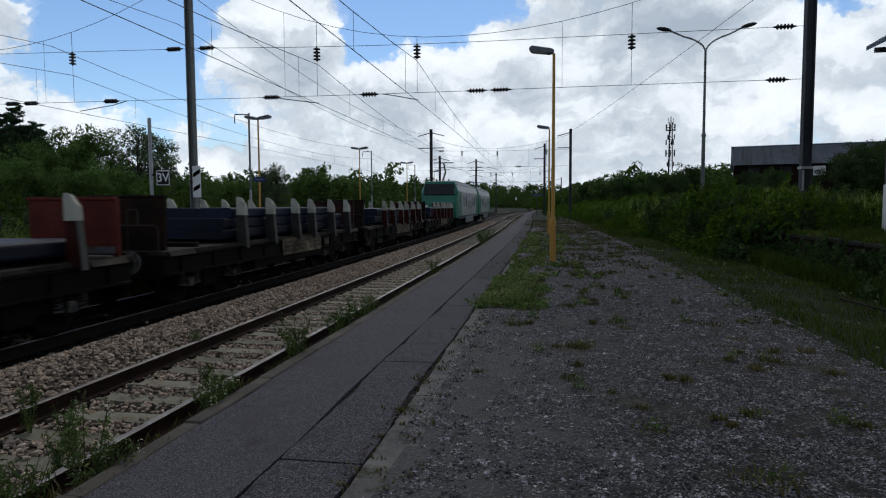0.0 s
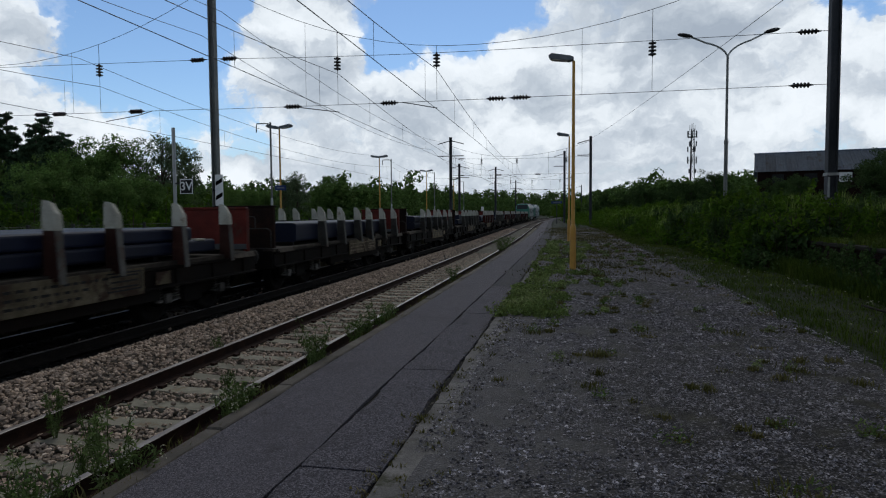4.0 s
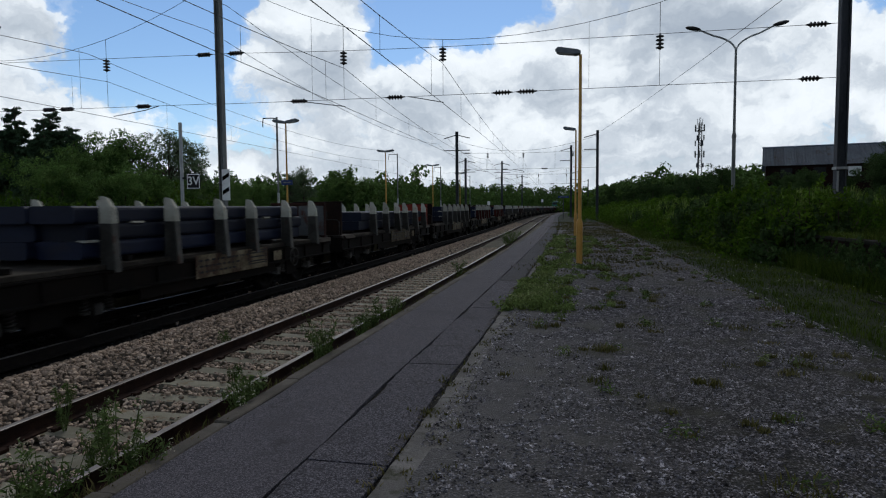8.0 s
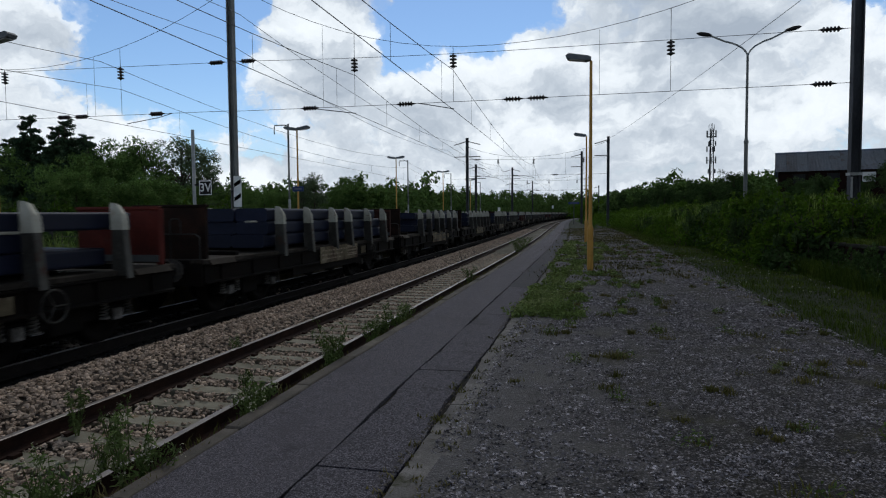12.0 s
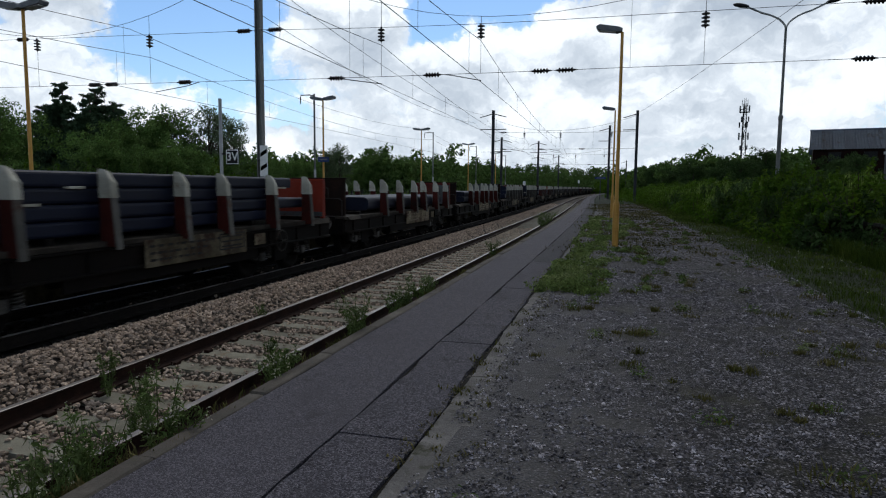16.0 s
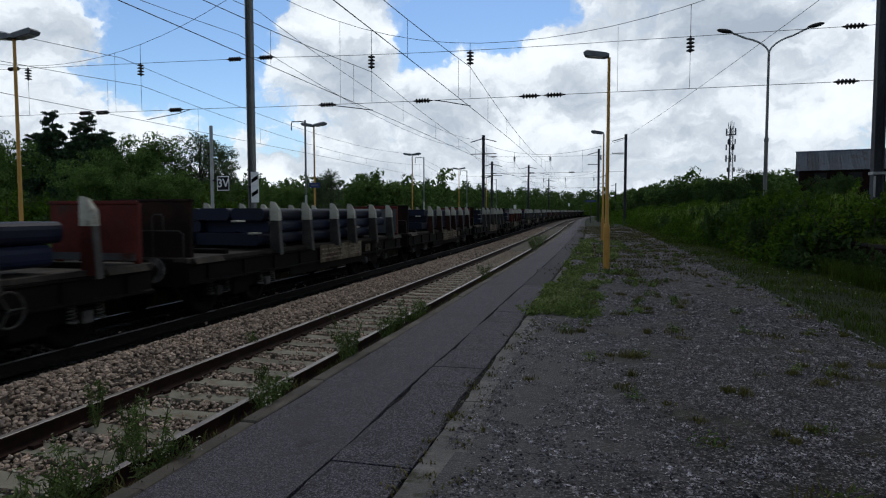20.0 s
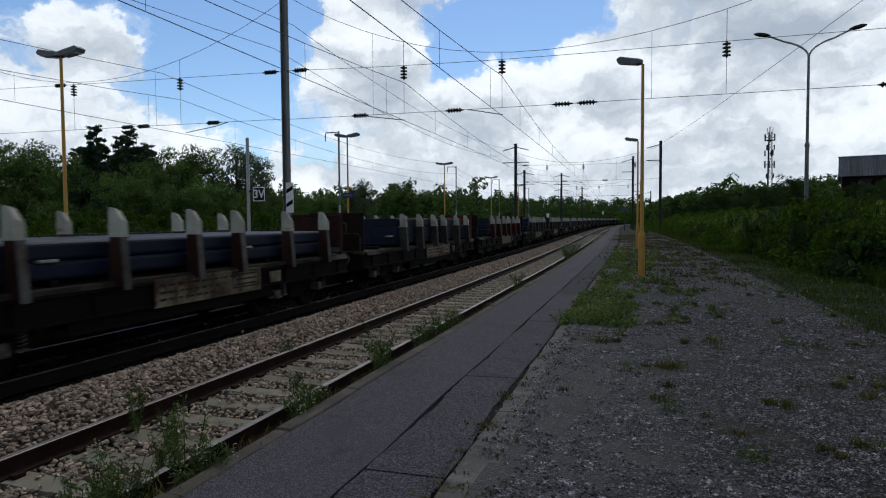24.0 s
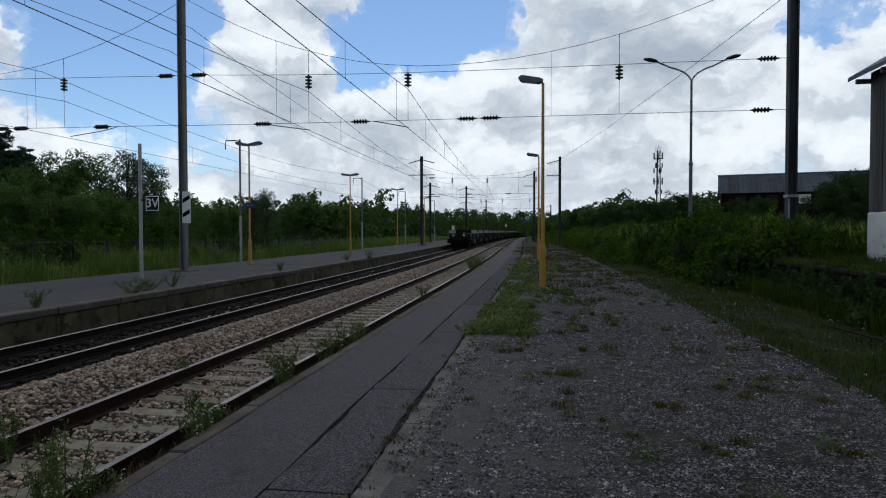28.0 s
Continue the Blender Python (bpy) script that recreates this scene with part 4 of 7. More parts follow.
# ---- the freight train ----
STEELBAR = surface("blue_black_steel", [(0.0021, 0.0036, 0.0118), (0.0037, 0.0064, 0.0200), (0.0073, 0.0120, 0.0340)], 1.0, 0.6, metal=0.15, fine=18, bump=0.15, fine_bump=0.1, spots=((0.01507, 0.01418, 0.01867), 1.5, 0.34), by_object=0.3, spec=0.25, stretch=(0.3348, 0.1215, 0.6224))
# grime, darkened further so the shade under the wagons is in the colour
UNDER = surface("grimy_shaded_underframe", [(0.002015, 0.001674, 0.00144), (0.00403, 0.002976, 0.00252), (0.008866, 0.006324, 0.00468)], 2.0, 0.85, fine=25, by_object=0.2)
SOLE = surface("dirty_shaded_solebar", [(0.002028, 0.001384, 0.001008), (0.004056, 0.002595, 0.001764), (0.008788, 0.005478, 0.003528)], 1.3, 0.9, fine=22, by_object=0.3, spots=((0.0169, 0.009802, 0.005544), 1.6, 0.30))
RED = surface("faded_red_paint", [(0.04781, 0.008064, 0.006048), (0.08438, 0.0131, 0.009072), (0.1237, 0.0252, 0.01764)], 1.6, 0.7, fine=30, spots=((0.05625, 0.02772, 0.02016), 1.4, 0.38), by_object=0.15)
BRIGHT_RED = surface("bright_red_paint", [(0.14, 0.01476, 0.005712), (0.1788, 0.02066, 0.008568), (0.1944, 0.03541, 0.01999)], 1.6, 0.6, fine=30, spots=((0.07776, 0.02951, 0.01999), 1.4, 0.33), by_object=0.1)
RUST = surface("rusty_brown_paint", [(0.014, 0.00585, 0.00455), (0.028, 0.01105, 0.00845), (0.0525, 0.0234, 0.0169)], 1.6, 0.9, fine=30, by_object=0.25, spots=((0.0245, 0.013, 0.0091), 2.0, 0.38))
GREY = surface("grey_stake_paint", [(0.0189, 0.01806, 0.01591), (0.0357, 0.03444, 0.0306), (0.0672, 0.0651, 0.05794)], 2.0, 0.8, fine=30, spots=((0.0462, 0.0294, 0.0204), 2.5, 0.38), by_object=0.2)
GREYPANEL = surface("grey_flaking_panel", [(0.04536, 0.0499, 0.05116), (0.07182, 0.0756, 0.07673), (0.09828, 0.104, 0.1023)], 1.2, 0.75, fine=25, spots=((0.06048, 0.02268, 0.01462), 1.4, 0.40), by_object=0.15)
RUSTWHITE = surface("flaking_white_on_rust", [(0.07, 0.028, 0.018), (0.11, 0.048, 0.032), (0.15, 0.08, 0.058)], 1.4, 0.8, fine=25, spots=((0.34, 0.32, 0.30), 1.1, 0.47), by_object=0.2)
TIP = surface("pale_stake_tip", [(0.2455, 0.2362, 0.1943), (0.3488, 0.3383, 0.2826), (0.4134, 0.4022, 0.3415)], 3.0, 0.7, fine=30, spots=((0.1777, 0.1436, 0.103), 4.0, 0.36), by_object=0.15)
BLACKPANEL = surface("sooty_end_panel", [(0.0057, 0.00375, 0.002925), (0.0114, 0.006375, 0.00455), (0.0285, 0.0135, 0.0091)], 1.6, 0.9, fine=30, by_object=0.3)
PLANK = surface("worn_deck", [(0.01485, 0.01215, 0.00945), (0.0324, 0.027, 0.0216), (0.0756, 0.0648, 0.05265)], 1.8, 0.92, fine=25, by_object=0.25)
DATA = surface("data_panel", [(0.0522, 0.04205, 0.02465), (0.1131, 0.0928, 0.058), (0.2392, 0.2059, 0.1421)], 2.0, 0.85, fine=25, spots=((0.048, 0.029, 0.02025), 2.2, 0.45), by_object=0.35)
SPRING = surface("dusty_spring_steel", [(0.03, 0.028, 0.025), (0.07, 0.066, 0.06), (0.16, 0.152, 0.14)], 6.0, 0.8, fine=40, by_object=0.5)
STRAP = surface("yellow_strap_paint", [(0.16, 0.09, 0.012), (0.24, 0.14, 0.02), (0.30, 0.18, 0.03)], 2.5, 0.75, fine=30, spots=((0.06, 0.035, 0.02), 3.0, 0.36))
ORANGE = surface("orange_reflector", [(0.33, 0.072, 0.012), (0.39, 0.096, 0.018), (0.42, 0.12, 0.03)], 5, 0.4)
DUST = surface("timber_bearer", [(0.14, 0.11, 0.08), (0.22, 0.18, 0.13), (0.3, 0.25, 0.19)], 3, 0.9, stretch=(0.3, 3, 3), by_object=0.25)

PITCH = 12.83          # length of a wagon over its buffers
DECK = 1.16            # the deck over the rails
STAKES = (-2.95, -1.4, 0.2, 1.4, 3.1, 4.69)
SHAPES = {}


def shared(key, build, mat, smooth=False):
    if (key, mat.name) not in SHAPES:
        SHAPES[key, mat.name] = from_bm(key, build(), mat, smooth)
    return SHAPES[key, mat.name]


def stake_shape():
    bm = bmesh.new()
    w = 0.06
    prism(bm, [(-0.135, -0.06), (0.115, -0.06), (0.066, 0.64), (-0.12, 0.64)], -w, w)
    return bm


def flange_shape():
    """The pale outer flange that widens down to the deck."""
    bm = bmesh.new()
    prism(bm, [(0.118, -0.10), (0.145, -0.10), (0.088, 0.64), (0.068, 0.64)], -0.06, 0.06)
    return bm


def tip_shape():
    """A blunt pale cap: upright behind, sloping down towards the front."""
    bm = bmesh.new()
    A = [(-0.125, -0.07, 0.641), (0.092, -0.07, 0.641), (0.092, 0.07, 0.641), (-0.125, 0.07, 0.641)]
    B = [(-0.12, -0.07, 1.01), (0.078, -0.07, 0.90), (0.078, 0.07, 0.84), (-0.12, 0.07, 0.95)]
    C = [(-0.11, -0.065, 1.06), (-0.01, -0.06, 1.045), (-0.01, 0.035, 1.01), (-0.11, 0.035, 1.03)]
    rings = [[bm.verts.new(q) for q in r] for r in (A, B, C)]
    for P, Q in zip(rings, rings[1:]):
        for k in range(4):
            bm.faces.new((P[k], P[(k + 1) % 4], Q[(k + 1) % 4], Q[k]))
    bm.faces.new(rings[0][::-1])
    bm.faces.new(rings[-1])
    return bm


def panel_shape():
    return boxed(-0.34, 1.27, -0.025, 0.025, 0.05, 0.93, 0.01)


def panel_post_shape():
    return boxed(-0.05, 0.05, 0.026, 0.12, 0.0, 0.95, 0.008)


def panel_top_shape():
    return boxed(-0.36, 1.29, -0.045, 0.05, 0.931, 0.99, 0.01)


def bulkhead(w, mat, at):
    b = part("bulkhead", shared("bulkhead", panel_shape, mat), None, w, at=at)
    for x in (-0.29, 0.46, 1.22):
        part("panel_post", shared("panel_post", panel_post_shape, mat), None, b, at=pose(x, 0, 0))
    part("top_rail", shared("top_rail", panel_top_shape, mat), None, b)
    return b


def frame_shape():
    bm = bmesh.new()
    for s in (-1, 1):
        box(bm, s * 0.55 - 0.08, s * 0.55 + 0.08, -5.8, 5.8, 0.62, 1.06)
    for y in (-5.85, -4.2, -2.1, 0, 2.1, 4.2, 5.85):
        box(bm, -1.25, 1.25, y - 0.07, y + 0.07, 0.75, 1.07)
    box(bm, -1.28, 1.28, -6.0, -5.86, 0.66, 1.1)
    box(bm, -1.28, 1.28, 5.86, 6.0, 0.66, 1.1)
    rod(bm, (0, -1.2, 0.55), (0, 0.6, 0.55), 0.2, n=10)
    return bm


def solebar_shape():
    bm = bmesh.new()
    prism(bm, [(0.02, 0.70), (0.10, 0.70), (0.10, 0.73), (0.05, 0.75), (0.05, 1.02), (0.10, 1.04), (0.10, 1.07), (0.02, 1.07)], -5.95, 5.95)
    prism(bm, [(-0.02, 0.50), (0.02, 0.50), (0.02, 0.70), (-0.02, 0.70)], -2.2, 2.6)
    for y in np.arange(-5.4, 5.6, 1.2):
        box(bm, 0.051, 0.09, y - 0.02, y + 0.02, 0.75, 1.03)
    return bm


def deck_shape():
    return boxed(-1.33, 1.33, -6.0, 6.0, 1.075, DECK, 0.01)


def wheel_shape():
    bm = bmesh.new()
    lathe(bm, [(0.08, -0.09), (0.16, -0.09), (0.16, -0.03), (0.34, -0.02), (0.36, -0.07), (0.46, -0.07), (0.465, 0.04), (0.49, 0.05), (0.49, 0.075), (0.36, 0.075), (0.34, 0.03), (0.1, 0.03)], 24)
    return bm


def bogie_shape():
    bm = bmesh.new()
    for s in (-1, 1):
        prism(bm, [(s * 0.98 - 0.06, 0.42), (s * 0.98 + 0.06, 0.42), (s * 0.98 + 0.06, 0.66), (s * 0.98 - 0.06, 0.66)], -1.25, 1.25)
        for y in (-0.9, 0.9):
            box(bm, s * 0.98 - 0.11, s * 0.98 + 0.13, y - 0.17, y + 0.17, 0.33, 0.62, 0.03)
        box(bm, s * 0.98 - 0.08, s * 0.98 + 0.1, -0.3, 0.3, 0.3, 0.74, 0.03)
    box(bm, -0.95, 0.95, -0.22, 0.22, 0.45, 0.72)
    return bm


def spring_shape():
    """A pair of coil springs beside an axle box, with their cups."""
    bm = bmesh.new()
    for y in (-0.26, 0.26):
        tube(bm, [(0.055 * math.cos(a), y + 0.055 * math.sin(a), 0.45 + 0.0085 * k) for k, a in enumerate(math.pi * q / 3 for q in range(30))], 0.013, 4)
        rod(bm, (0, y, 0.42), (0, y, 0.45), 0.075, n=8)
        rod(bm, (0, y, 0.69), (0, y, 0.72), 0.075, n=8)
    box(bm, -0.02, 0.05, -0.09, 0.09, 0.38, 0.56, 0.015)
    return bm


def buffer_shape():
    bm = bmesh.new()
    rod(bm, (0, 0, 0), (0, 0.36, 0), 0.10, n=10)
    rod(bm, (0, 0.30, 0), (0, 0.55, 0), 0.075, n=10)
    rod(bm, (0, 0.54, 0), (0, 0.585, 0), 0.225, 0.215, n=14)
    box(bm, -0.17, 0.17, -0.02, 0.02, -0.17, 0.17)
    return bm


def rail_shape():
    bm = bmesh.new()
    tube(bm, [(0.15, 0, 0), (0.15, 0, 0.42), (0.2, 0, 0.48), (1.15, 0, 0.48), (1.24, 0, 0.42), (1.24, 0, 0.0)], 0.016, 6)
    tube(bm, [(0.62, 0, 0.02), (0.62, 0, 0.72), (0.66, 0, 0.77), (0.8, 0, 0.77), (0.84, 0, 0.72), (0.84, 0, 0.48)], 0.015, 6)
    return bm


def bar_shape(w, h, length, round_):
    bm = bmesh.new()
    W, ring = w / 2 - round_, []
    for cx, cz, a0 in ((W, h - round_, 0), (-W, h - round_, 90), (-W, round_, 180), (W, round_, 270)):
        ring += [(cx + round_ * math.cos(radians(a0 + d)), cz + round_ * math.sin(radians(a0 + d))) for d in (0, 30, 60, 90)]
    return prism(bm, ring, 0, length)


def data_panel():
    """The lettered panel on the solebar; its numbers become bars."""
    bm = bmesh.new()
    box(bm, 0.0, 0.012, -0.75, 2.05, 0.62, 1.06, 0.004)
    return bm


def marks():
    r = random.Random(5)
    bm = bmesh.new()
    for row, z in enumerate((0.93, 0.82, 0.71)):
        y = -0.65
        while y < 1.1 - 0.25 * row:
            w = r.uniform(0.05, 0.16)
            box(bm, 0.0125, 0.016, y, y + w, z, z + 0.04)
            y += w + r.uniform(0.03, 0.09)
    for z in (0.95, 0.86, 0.77):
        box(bm, 0.0125, 0.016, 1.25, 1.9, z, z + 0.03)
    for y0, y1, z0, z1 in ((1.17, 1.98, 1.0, 1.025), (1.17, 1.98, 0.72, 0.745), (1.17, 1.195, 0.745, 1.0), (1.955, 1.98, 0.745, 1.0)):
        box(bm, 0.0125, 0.016, y0, y1, z0, z1)
    return bm


# wagons from the train's tail forwards: stakes (r red, g grey, b rusty brown), leading panel (r red, R bright red, d dark rust, g grey, w flaking white, t red and h rusty with a blue-grey sheet),
# layers of steel, height of the load in decimetres, y for a yellow strap on the panel
WAGONS = ("gd25 gt26 bd25 gr38 rr38 gt38 br38 gg26y gg26y rr26 gt38 bt38 gg38 rg26y gt38 gg25y gw25y rR49 rt14 rg25 gt38 gr39y rd38 bR15 gr38 gd39 gg38y gg38y gh38y gg38y rt38 gh36y "
          "gh38 gR26 gd38 rd38 rr38 gd38 gg36 br25 gr15 gr26 gr26 rt15 gg38 rr26 rr25 gd37 rd26 rr26").split()
PANELS = {"r": RED, "R": BRIGHT_RED, "d": RUST, "g": GREYPANEL, "w": RUSTWHITE, "t": RED, "h": RUST}
MAROON = surface("dull_maroon_paint", [(0.02232, 0.0048, 0.00384), (0.04185, 0.00768, 0.00576), (0.06696, 0.0144, 0.01056)], 1.6, 0.8, fine=30, spots=((0.01953, 0.0096, 0.00768), 1.8, 0.38), by_object=0.25)
POSTS = {"r": MAROON, "g": GREY, "b": RUST}


def wagon(k, code):
    r = random.Random(100 + k)
    stakes, panel, layers, load = POSTS[code[0]], PANELS[code[1]], int(code[2]), 0.1 * int(code[3])
    words = {"r": "red", "g": "grey", "b": "rusty brown"}[code[0]]
    w = thing("flat_wagon", pose(TRACK_FAR, 0, RAIL), f"bogie flat wagon with {words} stakes carrying dark steel bars", "freight wagon", "wagons of the train")
    part("underframe", shared("underframe", frame_shape, UNDER), None, w, "grimy underframe with shade in its black colour")
    deck = part("deck", shared("deck", deck_shape, PLANK), None, w)
    for y in (-4.6, -2.3, 0.2, 2.6, 4.9):
        part("bolster", shared("bolster", lambda: boxed(-1.2, 1.2, -0.06, 0.06, DECK, DECK + 0.09, 0.01), UNDER), None, deck, at=pose(0, y, 0))
    for s in (1, -1):
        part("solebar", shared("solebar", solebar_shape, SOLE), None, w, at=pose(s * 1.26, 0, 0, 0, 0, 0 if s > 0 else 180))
    p = part("data_panel", shared("data_panel", data_panel, DATA), None, w, "pale lettered panel", at=pose(1.36, 0, 0.06))
    part("lettering", shared("lettering", marks, BLACK if r.random() < 0.65 else DUST), None, p)["kind"] = "stuff"
    part("label_plate", shared("label_plate", lambda: boxed(0, 0.01, -0.2, 0.2, 0.78, 1.0, 0.003), DATA), None, w, "small pale label plate", at=pose(1.372, 2.55, 0))
    if r.random() < 0.6:
        ring = bmesh.new()
        n = 18
        tube(ring, [(0, 0.22 * math.cos(2 * math.pi * i / n), 0.22 * math.sin(2 * math.pi * i / n)) for i in range(n + 1)], 0.016, 5)
        for i in range(3):
            a = 2 * math.pi * i / 3
            rod(ring, (0, 0, 0), (0, 0.21 * math.cos(a), 0.21 * math.sin(a)), 0.012, n=5)
        part("brake_wheel", shared("brake_wheel", lambda: ring, GREY), None, w, "pale brake handwheel", at=pose(1.45, 3.3, 0.80))
        part("brake_axle", shared("brake_axle", lambda: rod(bmesh.new(), (0, 0, 0), (-0.2, 0, 0), 0.02, n=6), UNDER), None, w, at=pose(1.45, 3.3, 0.80))
    for side in (1, -1):
        for y in STAKES:
            lean = r.uniform(-1.2, 1.2)
            s = part("stake", shared("stake", stake_shape, stakes), None, w, at=pose(side * 1.36, y, DECK - 0.02, 0, lean, 0 if side > 0 else 180))
            if side > 0:
                part("flange", shared("flange", flange_shape, PALE), None, s, "worn pale outer flange")
            part("stake_tip", shared("stake_tip", tip_shape, TIP), None, s, "pale worn stake tip", at=pose(0, 0, 0) if side > 0 else pose(0, 0, 0, 0, 0, 180))
    b = bulkhead(w, panel, pose(0, 5.70, DECK))
    if code[1] in "th":
        part("patched_sheet", shared("patched_sheet", lambda: boxed(0.50, 1.255, -0.034, -0.0255, 0.06, 0.90), GREYPANEL), None, b, "blue-grey patched sheet")
    if code[-1] == "y":
        part("strap", shared("strap", lambda: boxed(0.30, 0.40, -0.05, -0.0265, 0.04, 0.92, 0.006), STRAP), None, b, "yellow painted strap")
    if code[1] in "Rdrw":
        part("worn_foot", shared("worn_foot", lambda: boxed(-0.33, 1.26, -0.032, -0.0255, 0.055, 0.17), GREYPANEL), None, b, "bare worn strip at its foot")
    for end in (1, -1):
        part("end_flap", shared(f"end_flap_{end}", lambda: prism(bmesh.new(), [(1.0, DECK + 0.005), (1.36, DECK - 0.015), (1.42, DECK - 0.10), (1.40, DECK - 0.10), (1.33, DECK - 0.04), (1.0, DECK - 0.02)], 4.95 if end > 0 else -5.85, 5.8 if end > 0 else -5.0), PLANK), None, w, "worn pale flap of the deck end")
    far_end = 0.73 if k == 0 else 1.22
    rear = part("rear_bulkhead", shared(f"rear_bulkhead_{far_end}", lambda: boxed(-0.36, far_end, -0.05, 0.05, -0.12, 0.98, 0.012), BLACKPANEL), None, w, "sooty dark end panel", at=pose(0, -5.70, DECK + 0.01))
    part("top_rail", shared(f"rear_top_rail_{far_end}", lambda: boxed(-0.38, far_end + 0.02, -0.07, 0.07, 0.981, 1.03, 0.01), BLACKPANEL), None, rear)
    part("handrail", shared("handrail", rail_shape, GREY), None, w, at=pose(0, -5.97, DECK, 0, 0, 180 if k == 0 else 0))
    for s in (-0.875, 0.875):
        part("buffer", shared("buffer", buffer_shape, SPRING), None, w, at=pose(s, 5.99, 0.93 + 0.05))
        part("buffer", shared("buffer", buffer_shape, UNDER), None, w, at=pose(s, -5.99, 0.93 + 0.05, 0, 0, 180))
    for y in (-3.9, 3.9):
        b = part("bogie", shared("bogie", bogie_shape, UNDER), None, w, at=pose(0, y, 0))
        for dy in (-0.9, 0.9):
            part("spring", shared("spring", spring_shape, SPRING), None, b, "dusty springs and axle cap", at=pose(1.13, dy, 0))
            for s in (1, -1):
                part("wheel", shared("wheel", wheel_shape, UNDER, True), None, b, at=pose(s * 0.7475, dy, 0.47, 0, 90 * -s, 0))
    # steel blooms stacked close in flush layers
    z = DECK + 0.09
    thick = round(load / layers, 3)
    rounding = r.choice((0.14, 0.22, 0.34))
    for layer in range(layers):
        start = (-3.4 if load > 0.7 else -4.05) + (r.choice((0.0, 0.12, 0.25, 0.35, -0.15)) if layer else r.choice((0.0, -0.1, -0.3)))
        end = r.choice((5.1, 4.9, 4.3, 4.0)) - (r.choice((0.0, 0.0, 0.3, 0.6)) if layer else 0.0)
        rows = 3
        wide = 2.42 / rows
        for c in range(rows):
            l = round((end - start) * 2 + r.choice((-0.5, 0, 0, 0))) / 2
            key = f"steel_bloom_{thick}_{l}_{rounding}"
            part("steel_bloom", shared(key, lambda: bar_shape(wide - 0.012, thick - 0.004, l, thick * rounding), STEELBAR), None, w, "" if layer or c else "dark blue-black rolled steel bloom", at=pose(-1.21 + wide * (c + 0.5) + r.uniform(-0.012, 0.012), start + r.uniform(-0.12, 0.12), z, 0, 0, r.uniform(-0.1, 0.1)))
        if layer and r.random() < 0.75:
            for y in (r.uniform(-4.2, -1), r.uniform(0, 4.2)):
                part("chock", shared("chock", lambda: boxed(-0.12, 0.03, -0.14, 0.14, -0.018, 0.018, 0.004), TIP), None, w, "pale timber chock between the blooms", at=pose(1.215, y, z))
        z += thick
    return w


WAGON_THINGS = [wagon(k, code) for k, code in enumerate(WAGONS)]
tail = WAGON_THINGS[0]
for s in (-0.62, 0.60):
    plate = part("tail_plate", boxed(-0.11, 0.11, -0.02, 0.0, 0.06, 0.46, 0.01), WHITE, tail, "red and white reflecting tail plate", at=pose(s, -5.84, DECK + 0.25))
    part("reflector", boxed(-0.1, 0.1, -0.03, -0.021, 0.17, 0.45), ORANGE, plate)

# two electric locomotives
GREEN = surface("teal_green_paint", [(0.004, 0.10, 0.062), (0.006, 0.135, 0.085), (0.02, 0.17, 0.115)], 1.0, 0.4, fine=20, bump=0.03, fine_bump=0.03, spots=((0.03, 0.10, 0.075), 0.8, 0.34), spec=0.5)
LOCOGREY = surface("silver_grey_paint", [(0.22, 0.235, 0.24), (0.31, 0.325, 0.33), (0.40, 0.41, 0.41)], 1.0, 0.5, fine=20, bump=0.03, fine_bump=0.03, spots=((0.22, 0.22, 0.21), 0.9, 0.34), spec=0.5)
GLASS = surface("dark_cab_glass", [(0.012, 0.015, 0.018), (0.02, 0.024, 0.028), (0.03, 0.035, 0.04)], 3.0, 0.45, bump=0, fine_bump=0, spec=0.25)


